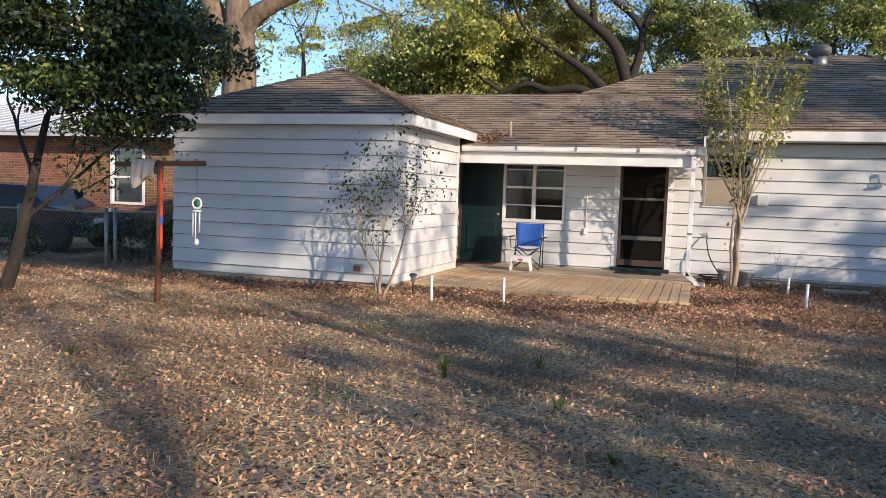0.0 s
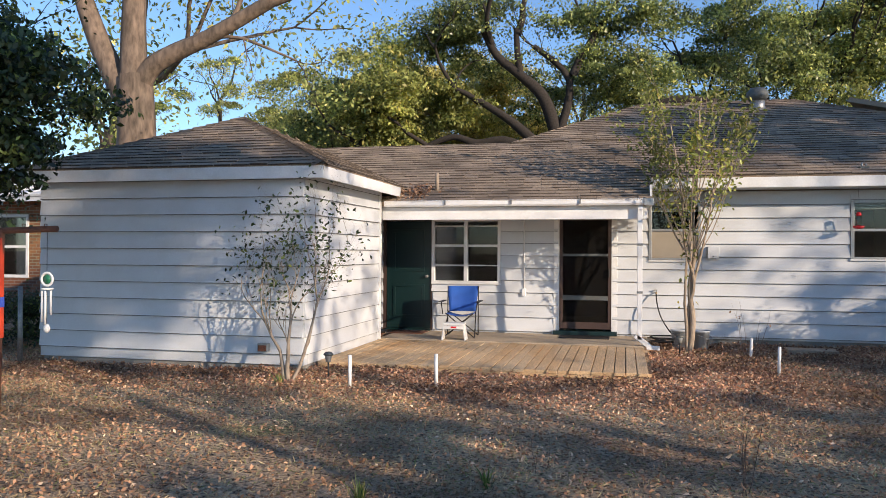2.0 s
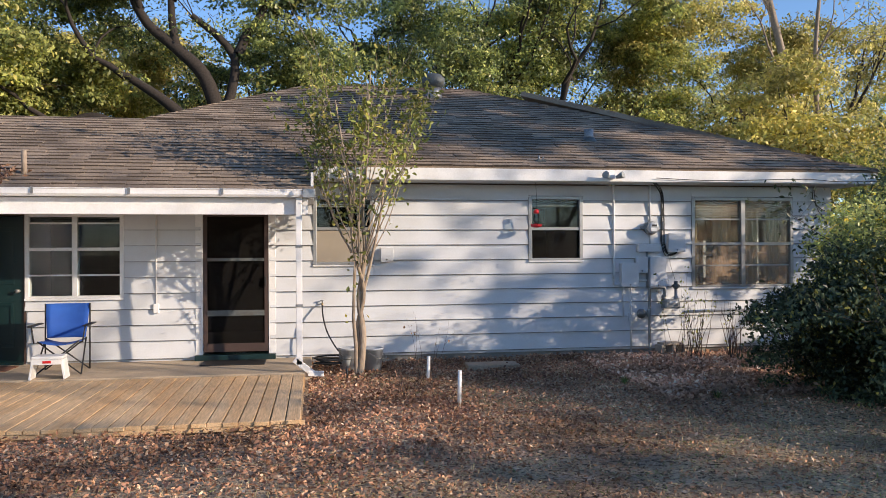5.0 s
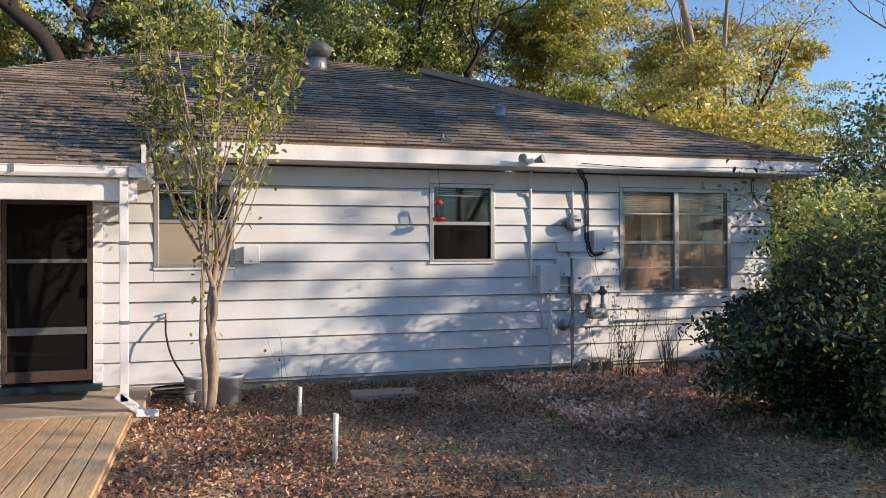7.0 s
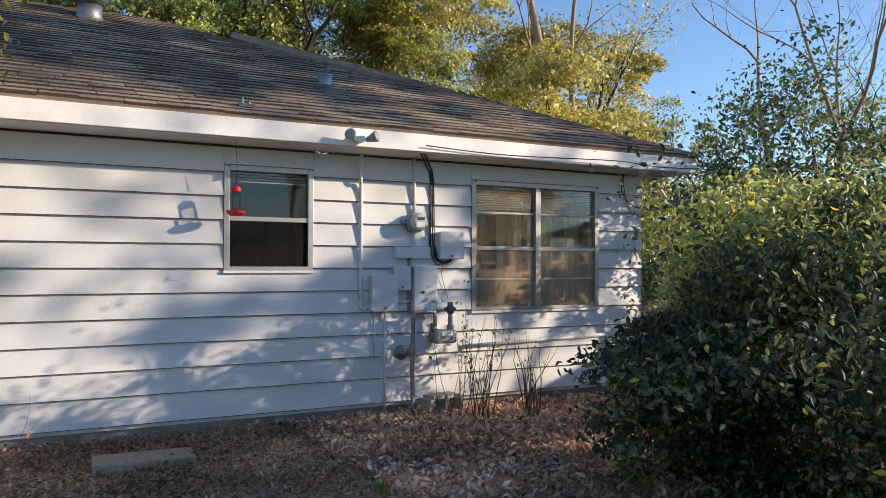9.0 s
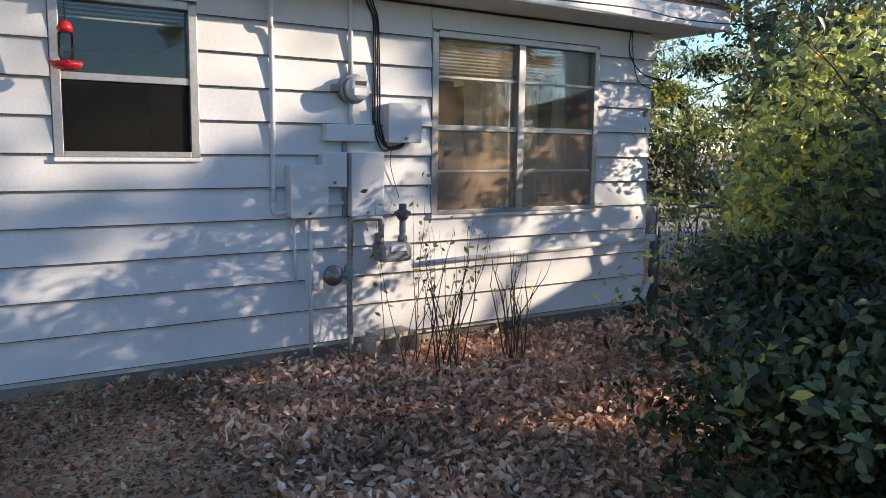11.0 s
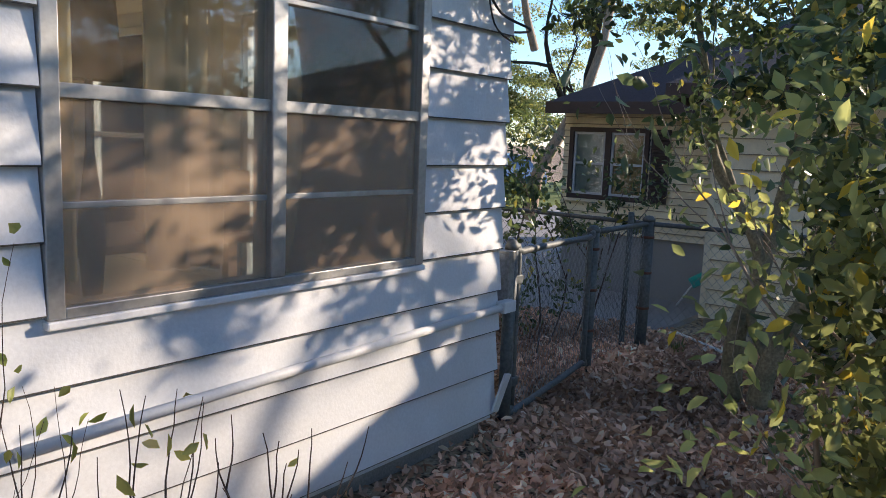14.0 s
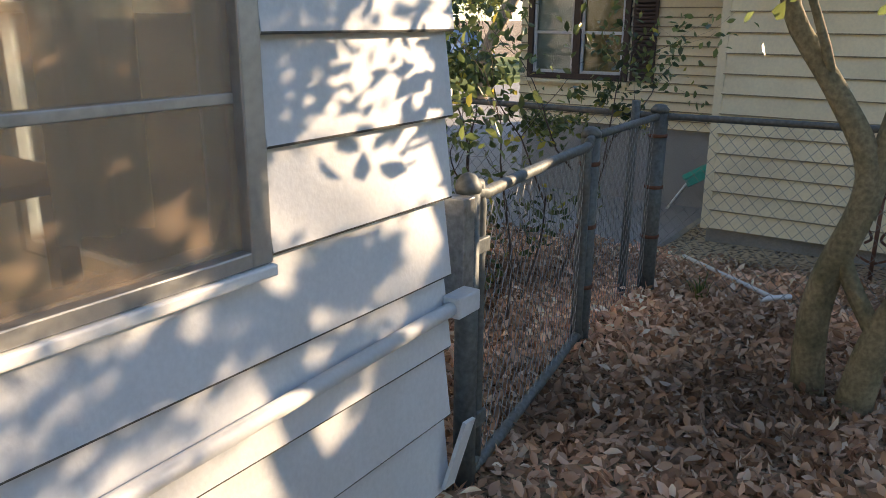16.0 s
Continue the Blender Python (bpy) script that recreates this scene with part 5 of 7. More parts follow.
tube("clapper_cord", [(0, 0, -0.56), (0, 0, -0.92)], 0.002, M_BLACK, wc, 4)
lathe("wind_catcher", [(0.002, -0.05), (0.03, -0.03), (0.033, 0), (0.02, 0.03), (0.002, 0.04)], M_PLASTIC, wc, (0, 0, -0.93), 12)

# ---- chain-link fences ----


def chain_mesh(name, length, height, parent, m, wide=0.075, tall=0.082, r=0.0021):
    """Woven wire diamonds, x along, z up: zigzag wires, each hooked into the next."""
    verts, faces = [], []
    rows = int(height / tall * 2)
    for c in range(int(length / wide * 2)):
        q = [(c * wide / 2 + (wide / 2 if (k + c) % 2 else 0), 0.003 * (1 if (k + c) % 2 else -1), k * height / rows) for k in range(rows + 1)]
        n = len(verts)
        tv, tf = tube_data(q, r, 3, False)
        verts += tv
        faces += [tuple(i + n for i in g_) for g_ in tf]
    ob = new(name, mesh_of(name, verts, faces, M_STEELW))
    ob.parent = parent
    ob.matrix_local = m
    return tagged(ob, "woven galvanised wire diamonds", kind="stuff")


M_STEELW = mat("fence_wire", (0.30, 0.30, 0.29), 0.6, metal=0.5, var=0.2, bump=0)
gt = thing("fence_gate", "chain-link gate in a grey pipe frame", "gate", at=(8.46, 15.80, 0))
tube("hinge_post", [(0, 0, -0.1), (0, 0, 1.06)], 0.038, M_DKSTEEL, gt, 12)
lathe("post_cap", [(0.04, 1.05), (0.042, 1.07), (0.025, 1.1), (0.005, 1.11)], M_DKSTEEL, gt, sides=12)
tube("gate_frame", bend([(0.07, 0, 0.12), (0.07, 0, 1.0), (0.10, 0, 1.03), (1.27, 0.185, 1.0), (1.31, 0.19, 0.96), (1.31, 0.19, 0.14), (1.27, 0.185, 0.09), (0.12, 0.005, 0.08), (0.07, 0, 0.12)], 4), 0.021, M_DKSTEEL, gt, 10)
chain_mesh("chain_mesh", 1.20, 0.88, gt, pose(0.07, -0.004, 0.11, 0, 0, 8.6))
for z in (0.25, 0.85):
    part("hinge", bx(-0.02, 0.09, -0.03, 0.03, z, z + 0.05, bevel=0.005), M_DKSTEEL, gt)
part("shim_board", bx(-0.10, -0.04, -0.05, 0.03, 0.75, 1.05, bevel=0.004), M_STEEL, gt, "grey wooden shim behind the post")
fp = thing("chain_link_fence", "short chain-link fence beside the gate", "fence", at=(9.87, 16.02, 0))
for dx, dy, h, r in ((0.0, 0.0, 1.04, 0.045), (1.08, 0.05, 1.05, 0.05)):
    tube("post", [(dx, dy, -0.3), (dx, dy, h)], r, M_DKSTEEL, fp, 12)
    lathe("post_cap", [(r + 0.002, 0), (r + 0.004, 0.02), (r * 0.6, 0.045), (0.003, 0.05)], M_DKSTEEL, fp, (dx, dy, h - 0.01), 12)
    for z in (0.3, 0.6, 0.9):
        lathe("band", [(r + 0.004, 0), (r + 0.006, 0.01), (r + 0.004, 0.02)], M_RUST, fp, (dx, dy, z), 12)
tube("top_rail", [(0, 0, 1.03), (1.08, 0.05, 1.02)], 0.02, M_DKSTEEL, fp, 10)
tube("thin_post", [(0.86, 0.12, -0.1), (0.88, 0.12, 1.12)], 0.024, M_DKSTEEL, fp, 10)
tube("thin_post", [(1.24, 0.1, -0.1), (1.24, 0.1, 1.0)], 0.014, M_DKSTEEL, fp, 8)
chain_mesh("chain_mesh", 1.0, 0.98, fp, pose(0.04, 0.0, 0.03, 0, 0, 3))
sf = thing("side_fence", "chain-link fence along the neighbouring plot", "fence", at=(10.96, 16.08, 0))
for y in (-2.5, -5.0, 2.6, 5.2):
    tube("post", [(0, y, -0.4), (0, y, 1.07)], 0.027, M_DKSTEEL, sf, 10)
tube("top_rail", [(0, -6.0, 1.09), (0, 0, 1.02), (0, 5.2, 1.04)], 0.019, M_DKSTEEL, sf, 10)
chain_mesh("chain_mesh", 6.0, 1.0, sf, pose(0.03, -6.0, 0.03, 0, 0, 90))
chain_mesh("chain_mesh", 5.2, 1.0, sf, pose(0.03, 0.0, 0.03, 0, 0, 90))
ff = thing("far_fence", "chain-link fence with a gate beside the outbuilding", "fence", at=(-9.6, 10.9, 0))
for x in (0.0, 0.18, -1.9, -3.8, -5.7, 1.05):
    tube("post", [(x, 0, -0.1), (x, 0, 1.08)], 0.032, M_STEEL, ff, 10)
tube("top_rail", [(0.18, 0, 1.02), (1.05, 0, 1.04)], 0.018, M_STEEL, ff, 8)
tube("top_rail", [(-5.7, 0, 1.0), (0, 0, 1.0)], 0.016, M_STEEL, ff, 8)
chain_mesh("chain_mesh", 5.6, 1.0, ff, pose(-5.7, 0, 0.02))
chain_mesh("chain_mesh", 0.82, 1.0, ff, pose(0.2, 0, 0.02))

# ---- neighbours ----


def brick_mat():
    m = bpy.data.materials.new("old_brick_wall")
    m.use_nodes = True
    nt, out = m.node_tree, m.node_tree.nodes["Principled BSDF"]
    N, L = nt.nodes.new, nt.links.new
    geo, sep, com, br, noi, mx = N("ShaderNodeNewGeometry"), N("ShaderNodeSeparateXYZ"), N("ShaderNodeCombineXYZ"), N("ShaderNodeTexBrick"), N("ShaderNodeTexNoise"), N("ShaderNodeMix")
    L(geo.outputs["Position"], sep.inputs[0]), L(sep.outputs[0], com.inputs[0]), L(sep.outputs[2], com.inputs[1]), L(com.outputs[0], br.inputs["Vector"])
    br.inputs["Scale"].default_value = 1.0
    br.inputs["Brick Width"].default_value, br.inputs["Row Height"].default_value, br.inputs["Mortar Size"].default_value = 0.21, 0.075, 0.008
    br.inputs["Color1"].default_value, br.inputs["Color2"].default_value, br.inputs["Mortar"].default_value = (0.42, 0.17, 0.08, 1), (0.22, 0.09, 0.055, 1), (0.38, 0.32, 0.25, 1)
    mx.data_type, mx.blend_type = "RGBA", "MULTIPLY"
    mx.inputs[0].default_value = 0.6
    noi.inputs["Scale"].default_value = 3
    L(br.outputs["Color"], mx.inputs[6]), L(noi.outputs["Color"], mx.inputs[7]), L(mx.outputs[2], out.inputs["Base Color"])
    b = N("ShaderNodeBump")
    b.inputs["Strength"].default_value, b.inputs["Distance"].default_value, b.invert = 0.7, 0.01, True
    L(br.outputs["Fac"], b.inputs["Height"]), L(b.outputs[0], out.inputs["Normal"])
    out.inputs["Roughness"].default_value = 0.9
    return m


bh = thing("brick_house", "neighbouring brick house with a pale metal roof", "house", at=(0, 0, 0))
M_OLDBRICK = brick_mat()
bm = bmesh.new()
for x0, x1, z0, z1 in ((-27, -15.75, -0.3, 2.9), (-15.75, -14.6, -0.3, 0.9), (-15.75, -14.6, 2.45, 2.9), (-14.6, -13.0, -0.3, 2.9)):
    box(bm, x0, x1, 18.0, 18.2, z0, z1)
box(bm, -13.2, -13.0, 18.2, 26, -0.3, 2.9)
part("wall", bm, M_OLDBRICK, bh, "old red-orange brick wall")
w = part("window", bx(-15.72, -14.63, 18.08, 18.1, 0.93, 2.42), M_GLASS, bh)
w2 = part("blind", bx(-15.72, -14.63, 18.14, 18.15, 0.93, 2.42), mat("pale_blind", (0.6, 0.6, 0.58), 0.7), w, "pale closed blind")
for x0, x1, z0, z1 in ((-15.75, -15.68, 0.9, 2.45), (-14.67, -14.6, 0.9, 2.45), (-15.68, -14.67, 0.9, 0.97), (-15.68, -14.67, 2.38, 2.45), (-15.68, -14.67, 1.63, 1.69)):
    part("window_frame", bx(x0, x1, 17.97, 18.07, z0, z1), M_TRIM, w)
M_METALROOF = mat("pale_metal_roof", (0.62, 0.64, 0.66), 0.5, metal=0.2, var=0.1, scale=1.5, bump=0.05)
rf = bmesh.new()
box(rf, -27.5, -12.6, -0.5, 5.2, 0, 0.05, m=pose(0, 17.7, 2.95, 14, 0, 0))
box(rf, -27.5, -12.6, 17.25, 17.28, 2.72, 2.9)
part("roof", rf, M_METALROOF, bh, "pale ribbed metal roof")
for k in range(26):
    rb = bmesh.new()
    box(rb, -27.4 + k * 0.58, -27.36 + k * 0.58, -0.5, 5.2, 0.05, 0.08, m=pose(0, 17.7, 2.95, 14, 0, 0))
    part("roof_rib", rb, M_METALROOF, bh)


def car(name, label, at, rz, paint):
    c = thing(name, label, "car", at=at, rz=rz)
    prof = [(-2.2, 0.35), (-2.22, 0.62), (-2.05, 0.86), (-1.25, 0.96), (-0.6, 1.38), (0.9, 1.42), (1.75, 1.0), (2.15, 0.94), (2.22, 0.6), (2.18, 0.35)]
    n = len(prof)
    v, f = [], []
    for y, s in ((-0.86, 0.0), (-0.84, 1.0), (0.84, 1.0), (0.86, 0.0)):
        for x, z in prof:
            inset = 0.12 if z > 1.2 else 0.0
            v.append((x * (1 if s else 0.995), y * (1 - inset), z))
    for k in range(3):
        f += [(k * n + i, k * n + i + 1, (k + 1) * n + i + 1, (k + 1) * n + i) for i in range(n - 1)]
    f += [tuple(range(n - 1, -1, -1)), tuple(range(3 * n, 4 * n)), (0, n, n + n - 1, n - 1), (n, 2 * n, 3 * n - 1, 2 * n - 1), (2 * n, 3 * n, 4 * n - 1, 3 * n - 1)]
    b = new("body", mesh_of("body", v, f, paint))
    b.parent = c
    for s in (-1, 1):
        for x0, x1 in ((-0.95, 0.05), (0.12, 1.15)):
            gl = bmesh.new()
            box(gl, x0, x1, s * 0.80, s * 0.815, 1.0, 1.32, bevel=0.004)
            part("side_window", gl, M_BLACK, c)
        for x in (-1.4, 1.4):
            wh_ = lathe("wheel", [(0.2, -0.1), (0.31, -0.1), (0.33, -0.05), (0.33, 0.05), (0.31, 0.1), (0.2, 0.1)], M_BLACK, c, (x, s * 0.8, 0.33), 20, pose(0, 0, 0, 90))
            lathe("rim", [(0.02, -0.09), (0.19, -0.08), (0.2, 0.08), (0.02, 0.09)], M_STEEL, wh_, (x, s * 0.8, 0.33), 16, pose(0, 0, 0, 90))
    for y in (-0.6, 0.6):
        part("headlight", bx(-2.235, -2.2, y - 0.16, y + 0.16, 0.62, 0.74, bevel=0.01), M_PLASTIC, c)
    return c


car("parked_car", "dark blue car parked behind the fence", (-14.3, 13.6, 0), 190, M_CARPAINT)
car("parked_car", "blue car parked in the street beyond", (31, 31, -0.2), 60, mat("blue_car_paint", (0.22, 0.32, 0.5), 0.25, var=0.05, bump=0))

nh = thing("tan_house", "neighbouring tan lap-sided house with brown trim", "house", at=(0, 0, 0))
NX, NX2, NY = 13.3, 14.3, 16.4
NW = (17.62, 18.64, 1.0, 1.83)
NB = 18.80
bm = bmesh.new()
box(bm, NX + 0.02, NX + 0.2, 8.0, NY, -0.2, 2.2)
box(bm, NX + 0.2, NX2 + 0.02, NY - 0.2, NY - 0.02, -0.2, 2.2)
for y0, y1, z0, z1 in ((NY, NW[0], 0.5, 2.2), (NW[0], NW[1], 0.5, NW[2]), (NW[0], NW[1], NW[3], 2.2), (NW[1], NB, 0.5, 2.2)):
    box(bm, NX2 + 0.02, NX2 + 0.2, y0, y1, z0, z1)
box(bm, NX2 + 0.2, 24, NB - 0.2, NB - 0.02, -0.2, 2.2)
part("wall", bm, M_TAN, nh)
part("base", bx(NX + 0.05, NX + 0.3, 8.0, NY - 0.03, -0.6, -0.2), M_CONC, nh, "concrete footing")
part("base", bx(NX2 + 0.05, NX2 + 0.3, NY, NB - 0.03, -0.6, 0.5), M_ASPH, nh, "grey block base wall")


def tan_board(length, h):
    sec = [(0.0, h + 0.01), (0.003, h + 0.01), (0.030, 0.010), (0.027, 0.0), (0.0, 0.0)]
    v = [(-x_, y_, z_) for y_ in (0.0, length) for x_, z_ in sec]
    me = mesh_of("siding_board", v, [(4, 3, 2, 1, 0), (5, 6, 7, 8, 9)] + [(i, (i + 1) % 5, (i + 1) % 5 + 5, i + 5) for i in range(5)], M_TAN)
    # darker lip draws the lap shadow on the tan boards
    me.materials.append(M_TANEDGE)
    me.polygons.foreach_set("material_index", [0, 0, 0, 0, 1, 1, 0])
    return me


near_board, far_board = tan_board(8.35, 0.165), tan_board(NB - NY, 0.09)
for k in range(15):
    b = new("siding_board", near_board)
    b.parent = nh
    b.location = (NX + 0.018, 8.0, -0.2 + 0.165 * k)
for k in range(19):
    z = 0.49 + 0.09 * k
    if z + 0.09 > NW[2] - 0.08 and z < NW[3] + 0.08:
        for y0, y1 in ((NY, NW[0] - 0.06), (NW[1] + 0.06, NB)):
            b = new("siding_board", tan_board(y1 - y0, 0.09))
            b.parent = nh
            b.location = (NX2 + 0.018, y0, z)
    else:
        b = new("siding_board", far_board)
        b.parent = nh
        b.location = (NX2 + 0.018, NY, z)
part("corner_board", bx(NX - 0.01, NX + 0.08, NY - 0.06, NY + 0.01, -0.2, 2.2), M_TAN, nh)
nw = part("window", bx(NX2 + 0.02, NX2 + 0.025, NW[0], NW[1], NW[2], NW[3]), M_GLASS, nh)
nw.visible_shadow = False
part("blind", bx(NX2 + 0.035, NX2 + 0.045, NW[0], 18.12, NW[2], NW[3]), mat("amber_blind", (0.62, 0.40, 0.17), 0.8, var=0.1, scale=4, tint=(0.45, 0.27, 0.1)), nw, "drawn amber blind")
part("blind", bx(NX2 + 0.035, NX2 + 0.045, 18.14, NW[1], NW[2], NW[3]), mat("pale_green_blind", (0.66, 0.66, 0.56), 0.8, var=0.1, scale=4), nw, "pale drawn blind")
for y0, y1, z0, z1 in ((17.56, 17.62, 0.94, 1.89), (18.09, 18.17, 1.0, 1.83), (18.64, 18.70, 0.94, 1.89), (17.62, 18.64, 1.83, 1.89), (17.62, 18.64, 0.94, 1.0)):
    part("window_frame", bx(NX2 - 0.04, NX2 + 0.05, y0, y1, z0, z1, bevel=0.004), M_BROWN, nw)
for a, b in ((17.62, 18.09), (18.17, 18.64)):
    for y0, y1, z0, z1 in ((a, a + 0.03, 1.0, 1.83), (b - 0.03, b, 1.0, 1.83), (a + 0.03, b - 0.03, 1.0, 1.03), (a + 0.03, b - 0.03, 1.80, 1.83), (a + 0.03, b - 0.03, 1.40, 1.43)):
        part("sash", bx(NX2 - 0.01, NX2 + 0.018, y0, y1, z0, z1, bevel=0.003), M_SOFFIT, nw, "pale window sash")
part("window_sill", bx(NX2 - 0.07, NX2 - 0.0, 17.54, 18.73, 0.90, 0.935, bevel=0.004), M_TAN, nw)
sh_ = part("shutter", bx(NX2 - 0.035, NX2 - 0.015, 17.28, 17.53, 0.95, 1.88, bevel=0.004), M_BROWN, nh, "brown louvred shutter")
for k in range(23):
    s = bmesh.new()
    box(s, -0.012, 0.012, 17.31, 17.50, -0.003, 0.003, m=pose(NX2 - 0.042, 0, 0.985 + k * 0.038, 0, 35, 0))
    part("louvre", s, M_BROWN, sh_)
bm = bmesh.new()
rv = [(NX - 0.45, 7.5, 2.33), (NX - 0.45, NY + 0.4, 2.33), (NX2 - 0.45, NY + 0.4, 2.2), (NX2 - 0.45, NB + 0.05, 2.2), (24, NB + 0.05, 2.2), (24, 7.5, 2.2), (17.6, 15.8, 3.95), (20, 15.8, 3.95), (17.6, 11.5, 3.95)]
for a in (0.0, -0.12):
    vs = [bm.verts.new((x, y, z + a)) for x, y, z in rv]
    for q in ((0, 8, 6, 1), (1, 6, 2), (2, 6, 3), (3, 6, 7, 4), (4, 7, 8, 5), (5, 8, 0), (6, 8, 7)):
        bm.faces.new([vs[i] for i in q])
part("roof", bm, mat("dark_shingle", (0.075, 0.05, 0.045), 0.95, var=0.3, fine=60, bump=0.5), nh, "dark brown shingle roof")
for a, b, c_, e_, z in ((NX - 0.47, NX - 0.44, 7.5, NY + 0.4, 2.33), (NX2 - 0.47, NX2 - 0.44, NY + 0.42, NB + 0.05, 2.2)):
    part("fascia", bx(a, b, c_, e_, z - 0.15, z), M_BROWN, nh)
slab("driveway", "grey gravel driveway beside the tan house", 11.9, 40, 16.6, 26, -0.6, -0.275, M_ASPH, "driveway")
slab("far_lawn", "sunlit green lawn across the street", 14.5, 60, 26.0, 34, -0.6, -0.26, mat("green_lawn", (0.16, 0.2, 0.03), 0.9, var=0.3, fine=30, bump=0.3), "lawn")
pl = thing("metal_pole", "fallen white metal pole on the leaves by the fence", "pole", at=(11.7, 15.78, -0.08), rz=0)
tube("pole", [(0.45, 0.42, -0.06), (-0.45, -0.41, 0.04)], 0.014, M_TRIM, pl, 8)
tube("hook", bend([(-0.36, -0.47, 0.04), (-0.45, -0.41, 0.05), (-0.53, -0.33, 0.04)]), 0.016, M_TRIM, pl, 8)
br = thing("broom", "teal plastic broom head leaning on the block base", "broom", at=(14.12, 16.7, 0.12), rz=80)
hd = bmesh.new()
box(hd, -0.16, 0.16, -0.03, 0.03, 0.0, 0.05, bevel=0.008, m=pose(0, 0, 0, 0, 32, 0))
part("head", hd, mat("teal_plastic", (0.02, 0.45, 0.36), 0.4, var=0.08, bump=0.02), br)
hd = bmesh.new()
box(hd, -0.17, 0.15, -0.025, 0.025, -0.08, 0.0, bevel=0.004, m=pose(0, 0, 0, 0, 32, 0))
part("bristles", hd, mat("teal_bristles", (0.03, 0.36, 0.30), 0.7, var=0.3, fine=150), br)
tube("broom_handle", [(0.05, 0, -0.02), (0.3, 0.04, -0.42)], 0.012, M_TRIM, br, 8)
orn = thing("garden_stake", "rusty wrought iron garden stake with scrolls", "garden ornament", at=(12.6, 15.0, -0.3))
lathe("finial", [(0.012, 0.66), (0.03, 0.69), (0.012, 0.72), (0.026, 0.76), (0.004, 0.82)], M_RUST, orn, sides=10)
tube("stem", [(0, 0, 0), (0, 0, 0.68)], 0.014, M_RUST, orn, 8)
for q in (-1, 1):
    tube("scroll", bend([(0, q * 0.01, 0.2), (0, q * 0.12, 0.26), (0, q * 0.15, 0.38), (0, q * 0.07, 0.44), (0, q * 0.03, 0.38), (0, q * 0.07, 0.34)], 5), 0.010, M_RUST, orn, 6)

# ---- trees and shrubs ----
tree("evergreen_tree", "dark evergreen tree leaning over the clothesline post", (-9.0, 8.3, 0), [((0, 0, 0), (0.22, 0.1, 1), 2.5, 0.10)], L_EVER, 0.09, 1400, 0.2, M_DKBARK, 11, 3, 0.6, 0.3,
     blobs=(((1.1, 0.2, 3.5), (1.7, 1.3, 1.15), 19000), ((2.6, 0.0, 3.0), (1.0, 0.9, 0.8), 8000), ((0.2, 0.6, 4.7), (2.2, 1.5, 1.4), 18000), ((1.9, 0.1, 2.5), (1.3, 0.8, 0.45), 6000)), droop=0.35, clump=130, dome=0.36)
tree("oak_tree", "tall thick-trunked oak forking above the outbuilding roof", (-11.7, 18.0, 0), [((-1.6, 0, 8.0), (-0.4, 0, 1), 3.0, 0.16), ((0.0, 0, 8.4), (0.1, 0, 1), 3.0, 0.18), ((3.4, 0, 7.2), (1, 0.1, 0.35), 3.0, 0.13), ((1.9, 0, 6.5), (0.7, 0.2, -0.15), 2.2, 0.05), ((2.4, 0, 6.7), (0.5, 0, 1), 2.4, 0.07)],
     L_OAK, 0.13, 2600, 0.35, M_OAKBARK, 12, 3, 0.6, 0.1, wob=0.16,
     limbs_given=((((0, 0, -0.1), (0.02, 0, 2.5), (0.05, 0, 4.4), (0.0, 0, 5.7)), (0.55, 0.40)), (((0.0, 0, 5.3), (-0.05, 0, 6.6), (0.0, 0, 8.5)), (0.36, 0.24)), (((-0.1, 0, 5.0), (-0.9, 0, 6.4), (-1.6, 0, 8.1)), (0.34, 0.2)),
                  (((0.1, 0, 5.4), (0.45, 0, 5.9), (1.2, 0, 6.25), (1.9, 0, 6.5), (3.5, 0, 7.25)), (0.27, 0.15))))
tree("oak_tree", "oak trunk behind the outbuilding", (-19.5, 26, 0), [((0, 0, 0), (0.1, 0, 1), 8.0, 0.5)], L_OAK, 0.2, 6000, 0.8, M_BARK, 13, 3, 0.6, 0.12)
